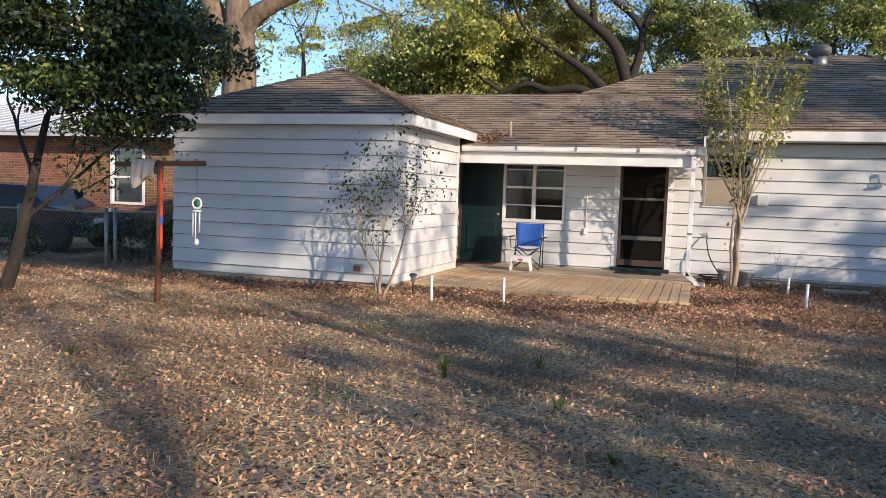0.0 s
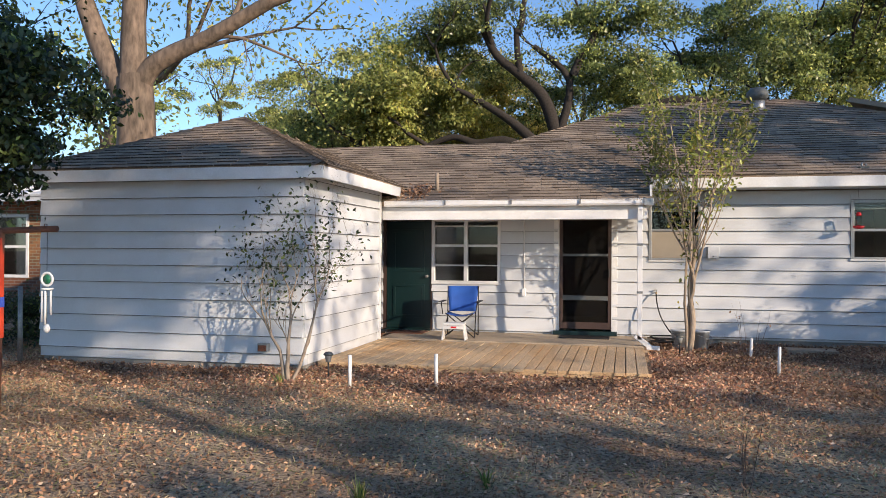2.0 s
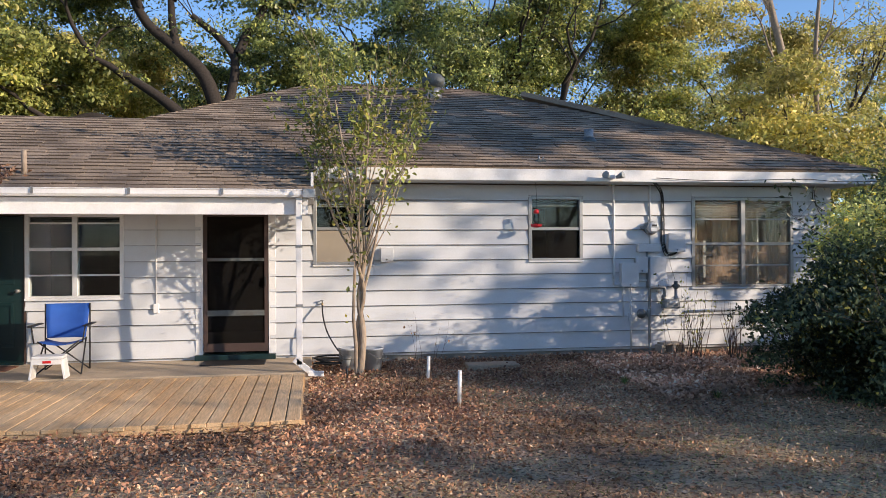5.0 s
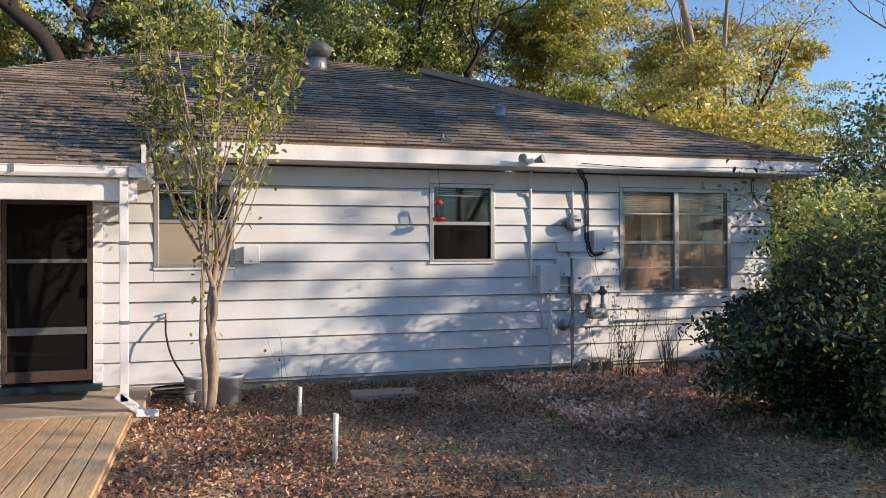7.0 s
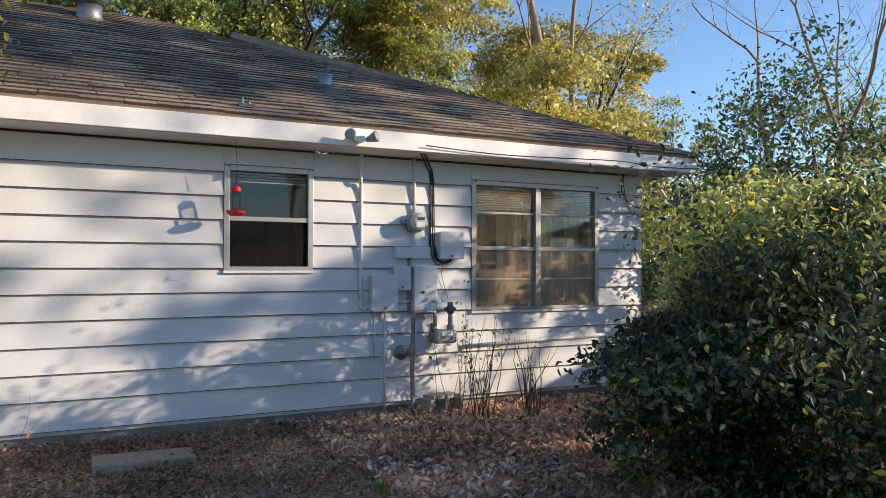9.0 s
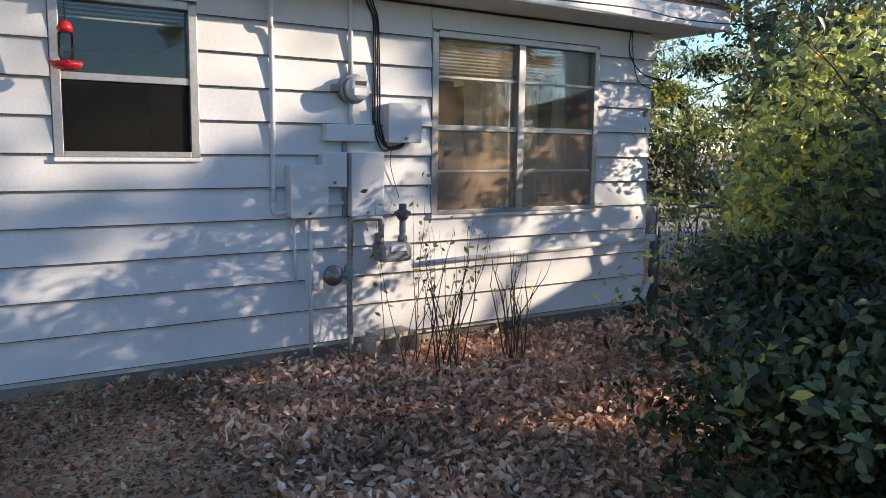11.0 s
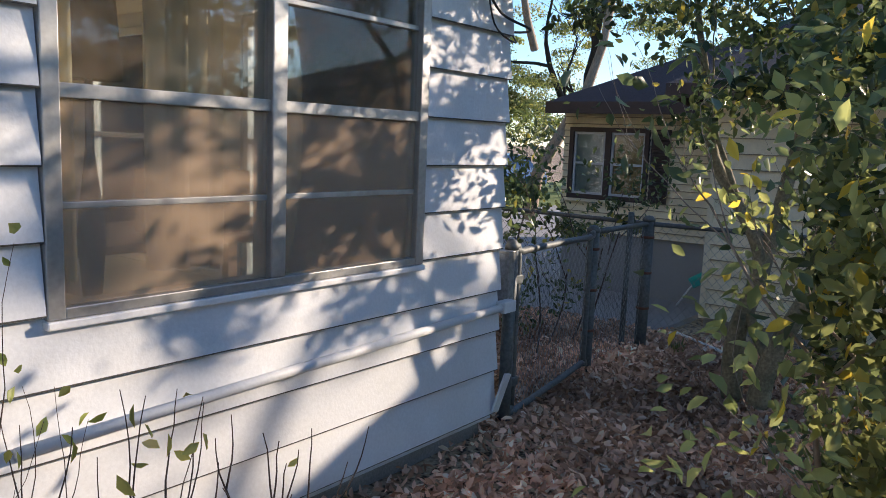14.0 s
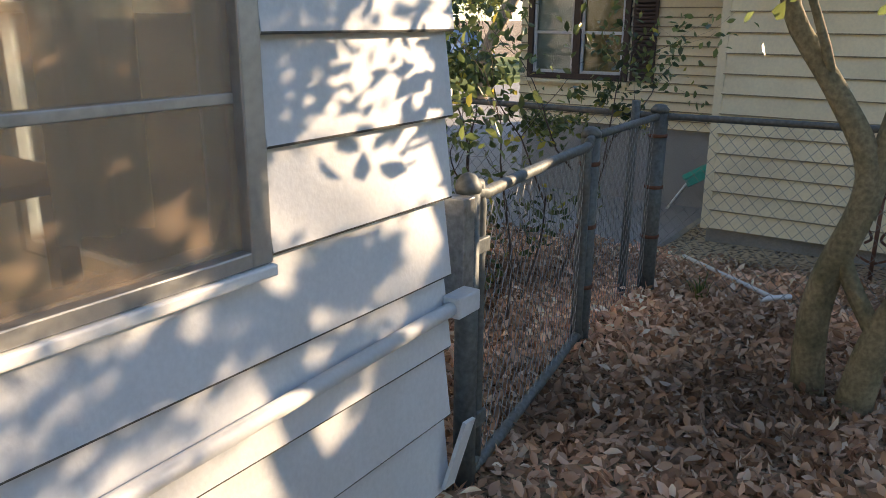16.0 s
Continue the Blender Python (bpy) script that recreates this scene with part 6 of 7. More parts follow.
OAKS = [
    # base, crown centre, crown radii, leaves, colour, seed, lean
    ((-10.5, 30), (0, 0, 5.6), (3, 2.5, 2.4), 12000, L_OAK, 38, (0.1, 0)),
    ((-5.0, 30), (0, 0, 6.2), (2.3, 2, 2.2), 9000, L_YELLOW, 39, (0.1, 0)),
    ((-13, 36), (0, 0, 7.5), (4.5, 4, 3.2), 9000, L_OAK, 21, (0.2, 0)),
    ((-7, 33), (0, 0, 6.5), (3.6, 3.5, 3.0), 13000, L_YELLOW, 22, (0.1, 0)),
    ((-7.2, 26.3), (-0.3, 0, 6.6), (2.5, 1.7, 2.1), 11000, L_OAK, 23, (-0.4, 0)),
    ((6.0, 34), (0, 0, 10.0), (5, 4, 3.4), 16000, L_DARK, 24, (-0.7, 0)),
    ((10, 32), (0, 0, 7.5), (5, 4, 4.2), 20000, L_OAK, 25, (-0.2, 0)),
    ((15.5, 34), (0, 0, 7.5), (4.5, 4, 4.4), 18000, L_YELLOW, 26, (0.1, 0)),
    ((20.5, 33), (0, 0, 6.8), (4, 4, 4.2), 15000, L_YELLOW, 27, (0, 0)),
    ((14, 25.5), (0, 0, 4.6), (2.6, 2.2, 2.6), 9000, L_YELLOW, 28, (0, 0)),
    ((-3, 44), (0, 0, 8), (8, 4, 4), 3500, L_OAK, 29, (0, 0)),
    ((9, 46), (0, 0, 9), (8, 4, 5), 4000, L_DARK, 30, (0, 0)),
    ((22, 46), (0, 0, 9), (8, 4, 6), 6000, L_OAK, 31, (0, 0)),
    ((-24, 44), (0, 0, 8), (8, 4, 5), 6000, L_OAK, 32, (0, 0)),
    ((36, 30), (0, 0, 5), (6, 5, 5), 8000, L_OAK, 34, (0, 0)),
    ((44, 22), (0, 0, 5), (6, 6, 5), 6000, L_YELLOW, 35, (0, 0)),
    ((30, 33), (0, 0, 3.5), (4, 4, 3), 6000, L_OAK, 36, (0, 0)),
    ((29, 40), (0, 0, 6), (6, 4, 5), 9000, L_OAK, 33, (0, 0)),
]
for (bx_, by_), c, r, n, lf, sd, (lx, ly) in OAKS:
    kinds = {L_OAK: "green live oak crown", L_YELLOW: "yellowing oak", L_DARK: "dark green live oak"}
    tree("background_tree", kinds[lf] + " rising behind the house roof", (bx_, by_, 0), [((0, 0, 0), (lx * 0.4, ly, 1), c[2] * 0.62, 0.34), ((lx, 0, c[2] * 0.5), (lx * 1.6, 0.1, 0.7), r[0] * 0.9, 0.22), ((lx, 0, c[2] * 0.45), (-0.8 + lx, 0.0, 0.6), r[0] * 0.8, 0.2)],
         lf, 0.15, n // 4, 0.4, M_DKBARK, sd, 3, 0.65, 0.12, blobs=((c, r, int(n * 3.0)),), wob=0.2, clump=330, dome=0.8)
tree("bare_tree", "tall bare tree with fine twigs against the sky", (19.5, 22.5, 0), [((0, 0, 0), (-0.1, -0.05, 1), 5.0, 0.16), ((-0.3, -0.1, 3.6), (-0.6, -0.2, 1), 3.4, 0.09)], L_YELLOW, 0.1, 250, 0.3, M_PALEBARK, 42, 5, 0.5, 0.12, kids=3, wob=0.14)
tree("pale_trunk_tree", "leaning pale bare trunk among yellow leaves", (15.6, 26.5, 0), [((-1.6, 0, 9.0), (-0.4, 0, 1), 2.5, 0.08), ((-0.9, 0, 6.2), (0.5, 0, 1), 2.4, 0.06), ((-1.1, 0, 7.0), (-0.7, 0, 0.8), 2.0, 0.05)], L_YELLOW, 0.12, 1200, 0.4, M_PALEBARK, 41, 3, 0.5, 0.2,
     limbs_given=((((0, 0, -0.1), (-0.4, 0, 3.6), (-0.9, 0, 6.1), (-1.2, 0, 7.6), (-1.9, 0, 10.2)), (0.19, 0.10)), (((0.7, 0.3, -0.1), (0.3, 0.3, 4.0), (0.1, 0.3, 7.5), (0.3, 0.3, 10)), (0.12, 0.05))))
tree("privet_shrub", "large dense dark green shrub with small glossy leaves", (6.7, 11.6, 0), [((0, 0.1, 0), (-0.2, 0.1, 1), 1.2, 0.04), ((0.2, 0, 0), (0.3, 0.2, 1), 1.3, 0.045), ((-0.2, -0.2, 0), (-0.4, -0.3, 1), 1.1, 0.035), ((0.3, 1.3, 0), (0.0, 0.25, 1), 1.2, 0.03)],
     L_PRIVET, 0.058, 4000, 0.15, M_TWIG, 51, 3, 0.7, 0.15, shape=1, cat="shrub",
     blobs=(((-0.65, 0.2, 0.75), (1.3, 1.3, 0.8), 19000), ((0.0, 0.2, 1.35), (1.2, 1.3, 0.7), 10500), ((0.4, 0.3, 1.85), (0.8, 0.7, 0.4), 1400), ((-0.3, -1.2, 0.7), (1.3, 0.8, 0.8), 8500), ((-0.1, -2.1, 0.6), (1.2, 0.8, 0.7), 9000), ((1.0, -1.4, 1.1), (1.2, 1.2, 1.0), 9000), ((-0.9, 0.2, 0.34), (1.0, 1.3, 0.42), 9000), ((-0.6, -1.6, 0.34), (1.1, 0.9, 0.42), 8000)), clump=90, dome=0.27)
tree("privet_shoots", "loose privet branches, leaves coloured yellow-green as if sunlit", (7.35, 13.5, 0), [((0, 0.0, 0), (0.05, -0.05, 1), 1.0, 0.03), ((0.2, 0.1, 0), (0.2, -0.05, 1), 1.2, 0.03), ((-0.3, -0.2, 0), (-0.35, -0.3, 1), 0.9, 0.025)],
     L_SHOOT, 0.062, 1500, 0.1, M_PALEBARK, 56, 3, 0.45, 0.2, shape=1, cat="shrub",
     blobs=(((0.0, 0.0, 1.15), (0.6, 0.5, 0.85), 4200), ((-0.8, -0.5, 1.25), (0.65, 0.5, 0.65), 3200), ((0.2, -0.2, 2.1), (0.7, 0.45, 0.45), 900), ((-0.85, -1.0, 1.8), (0.7, 0.6, 0.45), 1700), ((-1.0, -1.7, 1.75), (0.75, 0.7, 0.5), 1900), ((-1.15, -1.0, 1.2), (0.4, 0.5, 0.5), 1300), ((-1.35, -0.95, 0.75), (0.4, 0.6, 0.55), 1600)), clump=40)
tree("fence_side_tree", "small multi-stemmed tree with glossy green leaves beside the fence", (9.98, 14.9, 0), [((0.02, 0.4, 1.9), (0.0, 0.15, 1), 0.9, 0.032), ((0.07, -0.2, 1.9), (0.1, -0.15, 1), 0.9, 0.035), ((0.12, -0.6, 1.75), (0.2, -0.3, 1), 0.8, 0.03), ((0.0, 0.16, 1.32), (-0.5, 0.35, 0.8), 0.7, 0.022)],
     # the last two blobs are unseen leaf clumps added to shade the wall
     L_SHRUB, 0.075, 3200, 0.2, M_MOSS, 52, 3, 0.6, 0.25, shape=1, blobs=(((0.1, 0.2, 3.4), (1.5, 1.4, 1.2), 1500), ((-0.6, 0.1, 2.3), (0.9, 0.9, 0.55), 1500), ((0.1, -0.8, 2.2), (0.7, 0.6, 0.6), 900), ((1.42, -1.21, 2.02), (0.28, 0.28, 0.24), 900), ((0.5, -1.6, 3.2), (0.75, 0.7, 0.55), 800)),
     limbs_given=((((0, 0.08, -0.05), (0, 0.1, 0.25), (0, 0.08, 0.5), (-0.01, -0.02, 0.85), (-0.01, 0.0, 1.05), (0, 0.15, 1.3), (0.02, 0.35, 1.6), (0.02, 0.4, 1.95)), (0.075, 0.034)),
                  (((-0.01, -0.02, 0.8), (0.02, -0.1, 1.3), (0.07, -0.2, 1.95)), (0.055, 0.036)), (((-0.08, -0.1, -0.05), (-0.08, -0.15, 0.3), (-0.03, -0.3, 0.7), (0.02, -0.5, 1.2), (0.12, -0.6, 1.8)), (0.08, 0.034)),
                  # the last two limbs only carry those added shading clumps
                  (((-0.06, -0.13, 0.35), (-0.02, 0.02, 0.62), (-0.01, -0.02, 0.85)), (0.04, 0.03)), (((0.1, -0.58, 1.7), (0.7, -0.95, 1.95), (1.45, -1.22, 2.05)), (0.028, 0.012)), (((0.12, -0.6, 1.8), (0.35, -1.1, 2.6), (0.5, -1.6, 3.3)), (0.03, 0.012))))
wr = random.Random(53)
WHIPS = [((-0.04, 0, 0), (-0.03, 0, 1), 1.9, 0.03)]
for k in range(26):
    a, z0 = k * 2.4, wr.uniform(1.3, 2.6)
    WHIPS.append(((0.10 * math.cos(a), 0.10 * math.sin(a), z0), (0.8 * math.cos(a), 0.6 * math.sin(a), wr.uniform(0.9, 1.7)), wr.uniform(1.1, 1.95), wr.uniform(0.010, 0.016)))
tree("laurel_shrub", "leafy laurel with glossy dark green and a few yellow leaves", (7.82, 13.84, 0), [((0, 0.0, 0), (-0.1, -0.02, 1), 1.0, 0.022), ((0.1, 0.0, 0), (0.05, -0.02, 1), 1.2, 0.025), ((-0.1, 0, 0), (-0.25, 0.0, 1), 1.0, 0.02)],
     L_LAUREL, 0.07, 450, 0.10, M_PALEBARK, 57, 3, 0.45, 0.2, shape=1, cat="shrub", blobs=(((-0.25, 0.02, 1.75), (0.52, 0.28, 0.7), 1700), ((0.0, 0.1, 0.75), (0.4, 0.3, 0.4), 450)), clump=26)
tree("young_tree", "slender young tree of many upright twigs with sparse olive leaves", (0.6, 14.6, 0.03), WHIPS,
     L_SMALL, 0.085, 2700, 0.075, M_PALEBARK, 53, 1, 0.34, 0.3, kids=3, shape=1, shrink=0.42, wob=0.09,
     limbs_given=((((0, 0, -0.05), (0.05, 0.0, 0.5), (0.0, 0.02, 1.0), (0.08, 0.0, 1.6), (0.05, 0, 2.1), (0.1, 0, 2.8), (0.16, 0, 4.0)), (0.052, 0.010)), (((0.03, 0.02, -0.05), (-0.02, 0.03, 0.6), (0.06, -0.02, 1.1), (-0.08, 0.0, 1.7), (-0.12, 0, 2.4), (-0.3, 0, 3.6)), (0.04, 0.009)), (((0.03, 0.0, 1.0), (0.16, 0, 1.5), (0.3, 0, 2.2), (0.45, 0, 3.4)), (0.026, 0.008))))
tree("bare_shrub", "thin bare-branched shrub with few dark leaves", (-4.3, 10.35, 0.02), [((0, 0, 0), (0.02, 0, 1), 0.85, 0.03), ((0.04, 0, 0), (0.5, 0.05, 1), 1.0, 0.024), ((-0.05, 0, 0), (-0.15, 0, 1), 0.95, 0.024)],
     L_EVER, 0.06, 760, 0.06, M_PALEBARK, 54, 4, 0.42, 0.2, kids=4, shape=1, shrink=0.66, cat="shrub")
tree("live_oak", "spreading live oak with thick dark sinuous limbs", (-1.6, 26.0, 0), [((-2.9, 0, 8.1), (-0.5, 0.1, 1), 2.4, 0.10), ((-2.1, 0, 8.4), (0.1, 0, 1), 2.6, 0.12), ((-3.3, 0, 6.3), (-1, 0.1, 0.5), 2.4, 0.10), ((-5.0, 0, 5.0), (-1, 0, 0.4), 2.0, 0.08), ((-0.4, 0, 7.0), (0.6, 0, 0.8), 3.0, 0.14), ((1.5, 0, 5.5), (0.9, 0, 0.6), 3.6, 0.2)],
     L_DARK, 0.12, 3500, 0.3, M_DKBARK, 55, 3, 0.6, 0.14, wob=0.22, clump=260, dome=0.7,
     blobs=(((3.2, 0.6, 7.2), (3.8, 1.6, 2.4), 30000), ((-2.2, 1.0, 8.6), (3.6, 1.5, 1.5), 19000), ((-1.6, 1.5, 6.6), (1.5, 1.0, 0.9), 3500)),
     limbs_given=((((0, 0, -0.1), (-0.1, 0, 2.2), (-0.5, 0, 4.2), (-0.9, 0, 5.4)), (0.5, 0.22)), (((-0.9, 0, 5.3), (-1.3, 0, 6.4), (-2.0, 0, 7.1), (-2.75, 0, 7.75), (-3.2, 0, 8.6)), (0.22, 0.10)), (((-2.0, 0, 7.1), (-2.1, 0, 7.7), (-2.15, 0, 8.6)), (0.13, 0.08)),
                  (((-0.6, 0, 4.0), (-1.75, 0, 5.2), (-2.45, 0, 5.8), (-3.3, 0, 6.35)), (0.20, 0.10)), (((-0.5, 0, 3.6), (-2.2, 0, 5.0), (-3.4, 0, 5.03), (-4.15, 0, 5.25), (-5.1, 0, 4.95)), (0.18, 0.08)),
                  (((-0.8, 0, 5.2), (-0.5, 0, 6.9), (-1.6, 0, 8.0)), (0.15, 0.08)), (((-0.3, 0, 3.4), (0.6, 0, 4.8), (1.6, 0, 5.6)), (0.26, 0.15))))

# trees on the sunny side of the plot, behind the walker, whose crowns break the low sun
SUNNY = [
    # distance towards the sun, offset across it, crown height, crown radii, leaves
    (13.0, 5.2, 10.1, (1.9, 1.9, 2.3), 9500),
    (12.0, 16.7, 9.6, (2.0, 2.0, 1.7), 4600),
    (14.5, 15.6, 7.9, (2.3, 2.3, 1.0), 260),
    (13.0, -0.9, 6.7, (2.2, 2.2, 0.8), 700),
    (12.0, 5.3, 4.6, (2.4, 2.4, 0.9), 1700),
    (14.0, 9.2, 4.5, (2.4, 2.4, 0.9), 1900),
    (16.0, -3.0, 7.0, (2.6, 2.6, 2.4), 1500),
    (16.5, 6.5, 9.6, (1.9, 1.9, 1.7), 1050),
    (15.0, 16.25, 7.2, (0.6, 0.6, 1.3), 300),
]
side = Vector((-SUN_AZ.y, SUN_AZ.x, 0))
for i, (far, across, h, r, n) in enumerate(SUNNY):
    p = SUN_AZ * far + side * across
    tree("garden_tree", "leafy oak on the sunny side of the lawn", (p.x, p.y, 0), [((0, 0, 0), (0, 0, 1), h * 0.75, 0.16)], L_OAK, 0.24, 500, 0.4, M_BARK, 60 + i, 2, 0.7, 0.12, blobs=(((0, 0, h), r, n),), clump=45, tight=0.085)

# ---- litter, grass, weeds ----


def scatter(name, label, n, region, size, material, seed, density, lift=0.012, flat=0.75, shape=0, aspect=0.5, category="leaf litter"):
    """Loose leaves over the ground, thinned by density(x, y)."""
    rng = np.random.default_rng(seed)
    x0, x1, y0, y1 = region
    x, y = rng.uniform(x0, x1, n), rng.uniform(y0, y1, n)
    keep = rng.uniform(size=n) < density(x, y)
    x, y = x[keep], y[keep]
    z = gz(x, y) + np.abs(rng.normal(size=len(x))) * lift + 0.004
    ob = new(name, leaves_mesh(name, np.stack([x, y, z], 1), size, material, rng, shape, flat, aspect))
    return tagged(ob, label, category, kind="stuff")


def patch(x, y, s=1.0, o=0.0):
    return 0.5 + 0.25 * np.sin(x * 0.9 * s + o) * np.sin(y * 1.1 * s + 1.7 * o) + 0.25 * np.sin(x * 2.3 * s + y * 1.7 * s + o)


def off_house(x, y):
    inside = (y > 15.79) & (x > -4.9) & (x < 8.25)
    inside |= (y > 11.18) & (y < 14.25) & (x > -8.4) & (x < -4.45)
    inside |= (y > 11.58) & (x > -4.46) & (x < -0.05)
    return ~inside


bed = lambda x, y: np.clip((y - (9.0 + 0.4 * x * (x > 0))) / 1.6, 0, 1)
scatter("fallen_leaves", "brown fallen leaves over the lawn", 190000, (-12, 7, 2.2, 16), 0.039, L_LITTER, 71, lambda x, y: off_house(x, y) * (0.3 + 0.55 * patch(x, y, 0.8, 0.6) + 0.5 * bed(x, y)), 0.02, 0.4)
scatter("fallen_leaves", "thick brown leaf litter along the house", 80000, (-9, 6, 9.4, 15.9), 0.052, L_BED, 72, lambda x, y: off_house(x, y) * (0.3 + 0.5 * patch(x, y, 1.1, 0.2)) * np.clip(bed(x, y) + (y > 14.2), 0, 1) * np.where((y > 15.55) & (x > 0), 0.3, 1) * np.where((x > 1.6) & (y < 13.6), 0.35, 1), 0.026, 0.4)
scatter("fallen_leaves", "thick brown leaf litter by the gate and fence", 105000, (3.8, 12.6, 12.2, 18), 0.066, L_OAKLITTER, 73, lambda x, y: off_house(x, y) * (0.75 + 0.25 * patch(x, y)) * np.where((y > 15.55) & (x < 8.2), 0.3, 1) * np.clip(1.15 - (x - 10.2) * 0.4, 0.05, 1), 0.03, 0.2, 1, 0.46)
scatter("grass_blades", "dry straw-coloured grass blades", 150000, (-11, 6.5, 2.2, 14.5), 0.065, L_GRASS, 74, lambda x, y: off_house(x, y) * np.clip(patch(x, y, 0.7, 2.0) * 1.1 - 0.5 * bed(x, y), 0.03, 1), 0.03, 0.1, 0, 0.09, "grass")
scatter("grass_blades", "short dry grass and straw between the leaves", 125000, (-11, 6.5, 2.2, 14.5), 0.07, L_GRASS, 75, lambda x, y: off_house(x, y) * np.clip(0.9 - 0.6 * bed(x, y) + 0.5 * (x > 1.6), 0.05, 1), 0.008, 0.85, 0, 0.10, "grass")


def tuft(name, label, at, n, h, spread, material, seed, category="weed"):
    rng = random.Random(seed)
    t = thing(name, label, category, at=at)
    v, f = [], []
    for k in range(n):
        a = rng.uniform(0, 6.28)
        b = Vector((math.cos(a), math.sin(a), 0)) * rng.uniform(0, spread * 0.3)
        tip = b + Vector((math.cos(a) * spread * rng.uniform(0.2, 1), math.sin(a) * spread * rng.uniform(0.2, 1), h * rng.uniform(0.5, 1)))
        mid = b.lerp(tip, 0.5) + Vector((0, 0, h * 0.18))
        s = Vector((-math.sin(a), math.cos(a), 0)) * 0.004
        i = len(v)
        v += [b - s, b + s, mid + s, mid - s, tip]
        f += [(i, i + 1, i + 2, i + 3), (i + 3, i + 2, i + 4)]
    o = new("blade_mass", mesh_of("blade_mass", v, f, material))
    o.parent = t
    return t


L_WEED = leaf_mat("green_weed", (0.05, 0.09, 0.02), (0.14, 0.2, 0.04), (0.3, 0.28, 0.08), 0.15, 0.3)
for i, (x, y, h) in enumerate(((-2.0, 6.3, 0.22), (-1.3, 6.9, 0.16), (-0.9, 5.6, 0.15), (-4.7, 4.2, 0.12), (-5.2, 5.5, 0.1), (3.7, 13.2, 0.12), (4.35, 12.2, 0.1), (11.0, 15.75, 0.2), (-0.4, 4.6, 0.1), (-4.35, 10.2, 0.15))):
    tuft("grass_tuft", "small green grass tuft in the dry lawn", (x, y, float(gz(x, y))), 26, h, 0.12, L_WEED, 80 + i)


def stalks(name, label, at, n, h, leafn, leaf, seed, lean=0.25, r=0.006, category="plant"):
    rng = np.random.default_rng(seed)
    t = thing(name, label, category, at=at)
    tips = []
    for k in range(n):
        a = rng.uniform(0, 6.28)
        o = grow(rng, (rng.normal() * 0.05, rng.normal() * 0.05, -0.03), (math.cos(a) * lean, math.sin(a) * lean, 1), h * rng.uniform(0.55, 1.0), r, 1, 0.35, 0.3, 2, 0.10, 5, 0.35)
        tips += [p for p, d_ in o[1]]
        ob = new("stalk", wood_mesh("stalk", o[0], M_TWIG, 5))
        ob.parent = t
    if leafn:
        q = np.array([tuple(p) for p in tips])
        c = q[rng.integers(0, len(q), leafn)] + rng.normal(size=(leafn, 3)) * 0.04
        lo = new("foliage", leaves_mesh("foliage", c, 0.052, leaf, rng, 1, 0.0, 0.55))
        lo.parent = t
    return t


stalks("dead_shrub", "dark bare stalks with a few leaves by the gas pipe", (5.55, 15.0, 0.03), 16, 0.95, 60, L_YELLOW, 91)
stalks("dead_shrub", "dark bare pruned stalks in the leaf litter", (6.15, 15.05, 0.03), 14, 0.7, 10, L_YELLOW, 92, 0.15, 0.008)
stalks("vine_shoots", "thin green vine shoots climbing by the meters", (5.35, 15.25, 0.03), 7, 1.05, 50, L_SMALL, 93, 0.45, 0.004)
stalks("sapling", "small bare reddish sapling in the lawn", (0.35, 7.1, 0.0), 5, 0.62, 6, L_LITTER, 94, 0.25, 0.004)
stalks("sapling", "small bare reddish sapling in the lawn", (-1.0, 7.3, 0.0), 3, 0.35, 4, L_LITTER, 95, 0.25, 0.003)
stalks("dry_stalks", "thin dry stalks by the wall", (1.35, 13.6, 0.03), 6, 0.75, 8, L_LITTER, 96, 0.2, 0.004)
stalks("dry_stalks", "thin dry stalks by the wall", (1.0, 12.9, 0.03), 6, 0.4, 4, L_LITTER, 97, 0.4, 0.004)
tree("fence_shrub", "leafy vines and shrub growing through the fence", (11.3, 17.6, -0.1), [((0, 0, 0), (0, 0, 1), 0.9, 0.02), ((0.1, 0.3, 0), (0, 0.3, 1), 0.9, 0.02)], L_SHRUB, 0.08, 700, 0.15, M_TWIG, 98, 3, 0.7, 0.2, shape=1, cat="shrub",
     blobs=(((-0.2, 0.0, 1.0), (0.4, 1.0, 0.5), 900), ((-0.3, 1.2, 1.9), (0.7, 0.9, 1.1), 1800)))
tree("roadside_tree", "bright green leafy tree beyond the house corner", (12.2, 21.5, -0.2), [((0, 0, 0), (0, 0, 1), 2.2, 0.09), ((0, 0, 0.6), (0.4, -0.2, 1), 1.8, 0.06)], L_SMALL, 0.11, 2500, 0.25, M_PALEBARK, 99, 3, 0.6, 0.2, shape=0, blobs=(((0, 0, 3.0), (1.5, 1.5, 1.4), 5200), ((-0.5, -1.0, 1.6), (0.9, 0.9, 0.8), 2600)))
pile = np.random.default_rng(77)
cc = np.stack([-3.85 + pile.normal(size=220) * 0.16, 14.55 + pile.normal(size=220) * 0.14], 1)
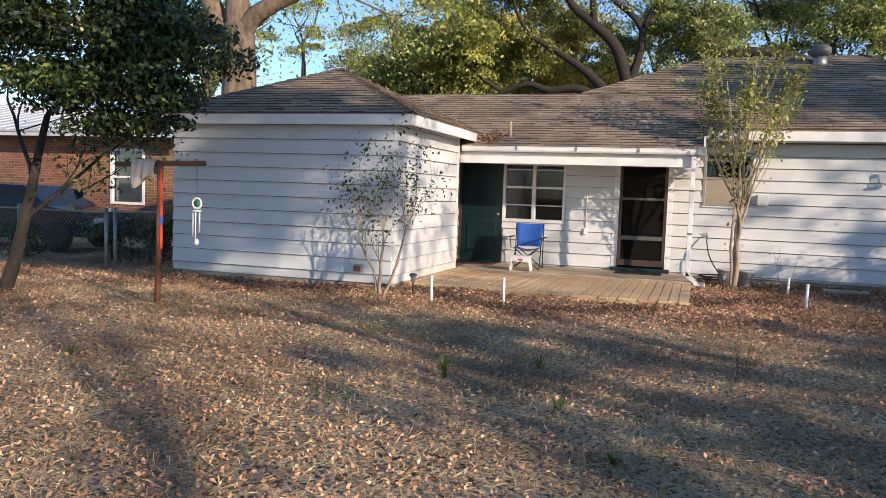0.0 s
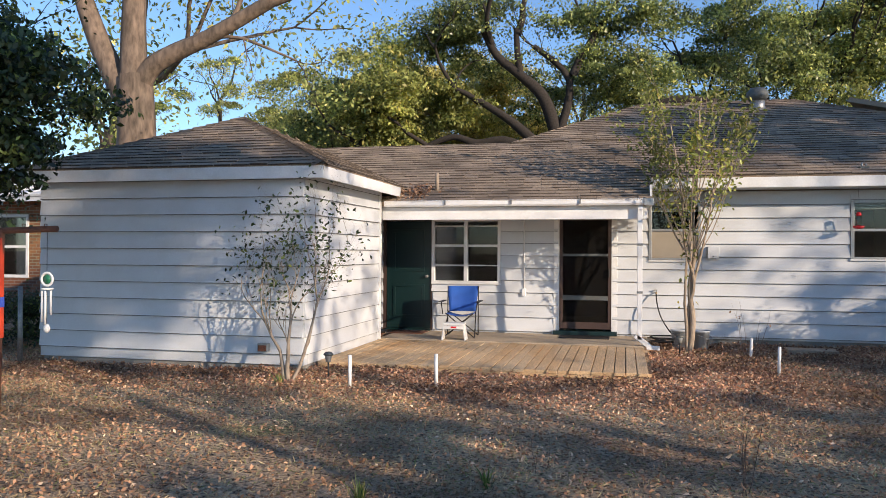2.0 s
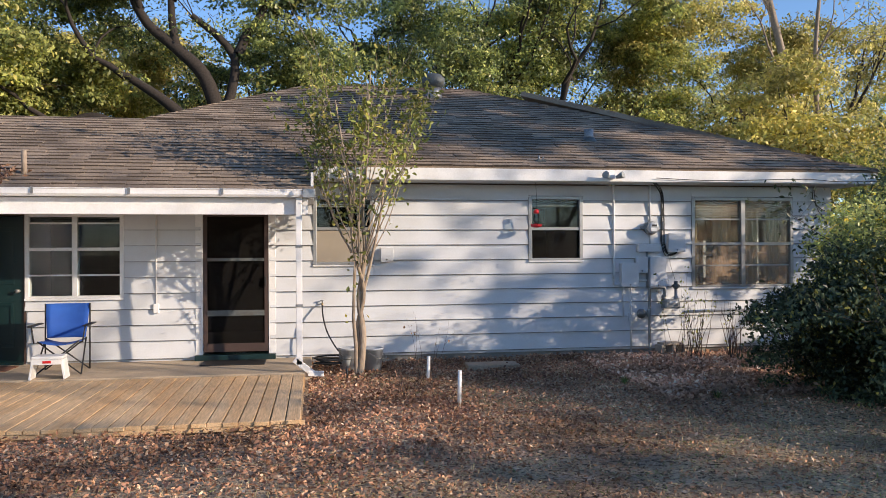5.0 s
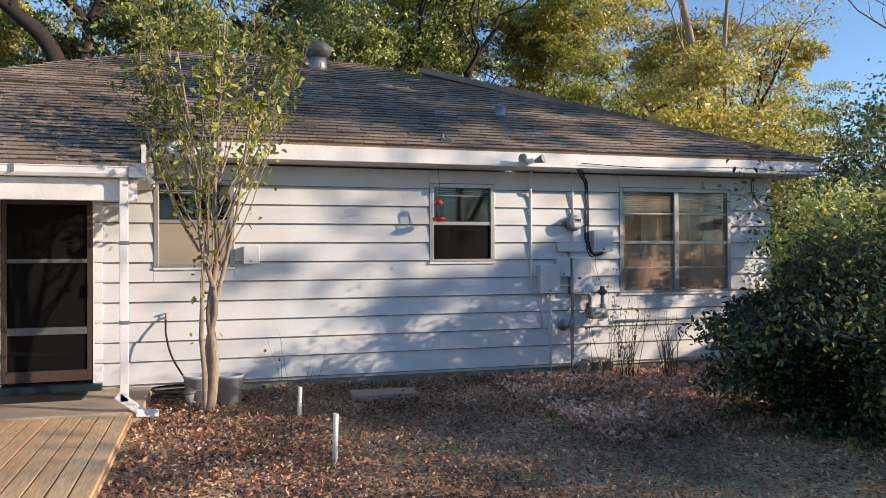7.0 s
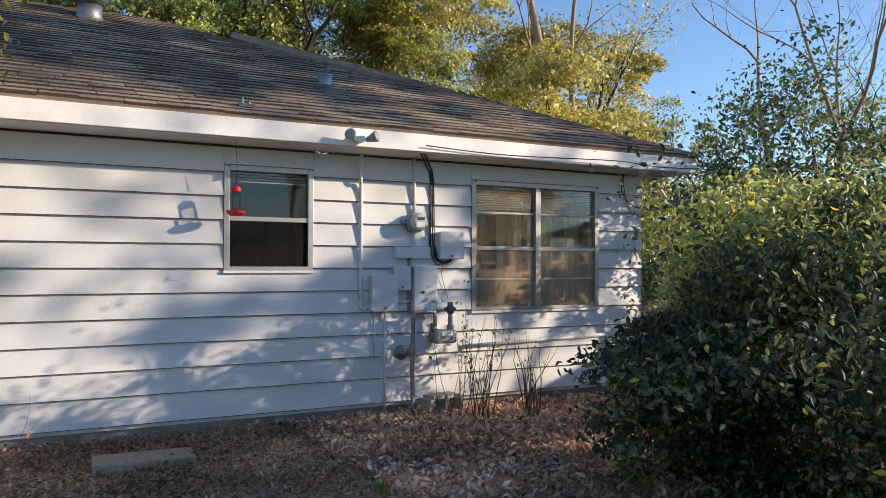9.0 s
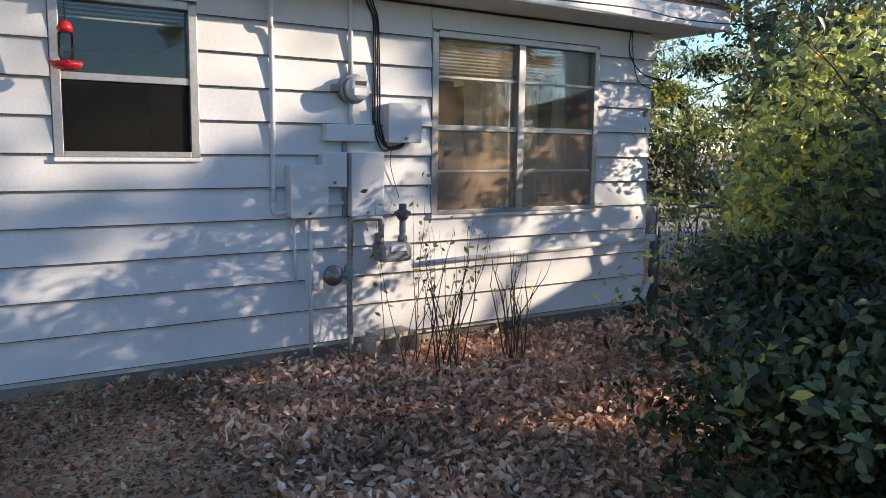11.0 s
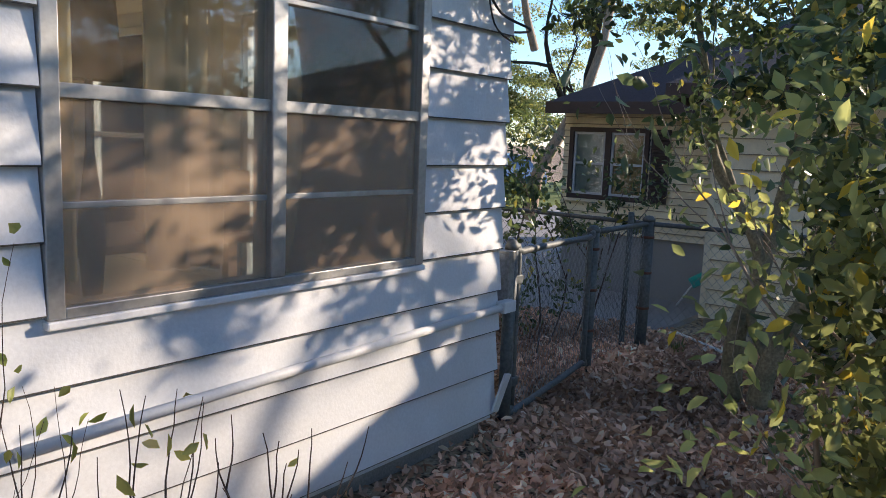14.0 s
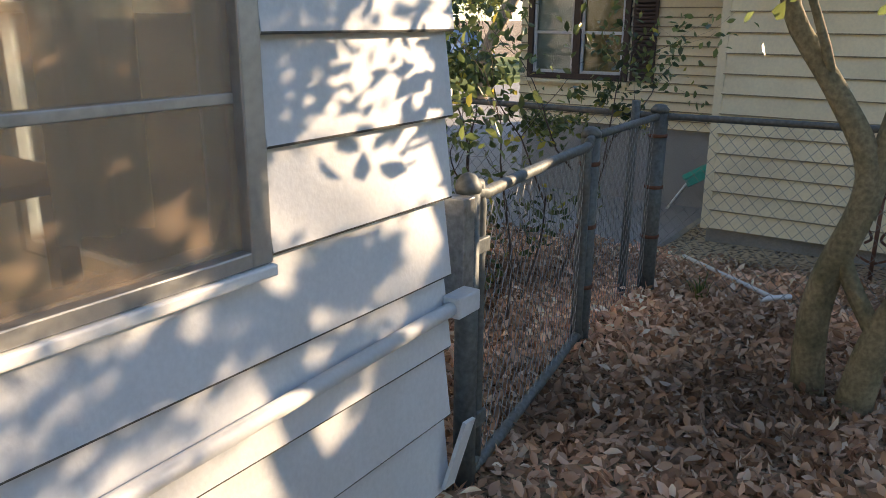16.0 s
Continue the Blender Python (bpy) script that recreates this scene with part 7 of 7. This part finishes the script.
cz = EAVE_Z + SLOPE * (cc[:, 1] - EAVE_Y) + 0.03 + np.abs(pile.normal(size=220)) * 0.05
tagged(new("roof_leaves", leaves_mesh("roof_leaves", np.column_stack([cc, cz]), 0.07, L_LITTER, pile, 0, 0.3)), "dead leaves caught in the roof valley", "leaf litter", kind="stuff")
tree("fence_vine", "tangled half-bare vine climbing over the gate and fence", (10.3, 16.25, -0.03), [((-0.6, 0.1, 0.7), (-0.6, 0.1, 0.8), 0.5, 0.006), ((0.3, 0.0, 0.8), (0.5, 0.1, 0.6), 0.6, 0.006), ((0.7, 0.1, 0.9), (0.8, -0.3, 0.5), 0.6, 0.006), ((0.0, 0.2, 0.6), (-0.4, 0.2, 0.9), 0.7, 0.006), ((0.55, 0.3, 0.7), (0.2, 0.8, 0.8), 0.8, 0.006)],
     L_SHRUB, 0.06, 520, 0.09, M_TWIG, 101, 2, 0.7, 0.1, shape=1, cat="vine", blobs=(((0.1, 0.35, 0.55), (0.75, 0.2, 0.4), 260), ((0.8, 0.25, 1.05), (0.35, 0.3, 0.16), 200)), clump=14,
     limbs_given=((((-0.5, 0.15, 0), (-0.55, 0.1, 0.4), (-0.6, 0.12, 0.75)), (0.009, 0.006)), (((0.1, 0.2, 0), (0.2, 0.1, 0.4), (0.3, 0.05, 0.85)), (0.010, 0.006)), (((0.6, 0.3, 0), (0.65, 0.2, 0.5), (0.7, 0.1, 0.95)), (0.010, 0.006)), (((-0.1, 0.3, 0), (0.05, 0.25, 0.35), (0.0, 0.2, 0.65)), (0.008, 0.005))))
# hedge added to darken the strip behind the fence, where shade falls
tree("shade_filler_hedge", "low dark evergreen hedge added to fill the shaded strip behind the chain-link fence", (-10.4, 12.4, 0), [((-0.4, 0, 0), (-0.2, 0, 1), 0.5, 0.02), ((0.5, 0, 0), (0.2, 0, 1), 0.5, 0.02)], L_EVER, 0.07, 500, 0.12, M_DKBARK, 102, 2, 0.7, 0.1, shape=0, cat="hedge",
     blobs=(((0.2, 0, 0.45), (1.3, 0.5, 0.45), 6000), ((-2.2, -0.6, 0.35), (0.7, 0.4, 0.4), 2600)), clump=100, dome=0.22)
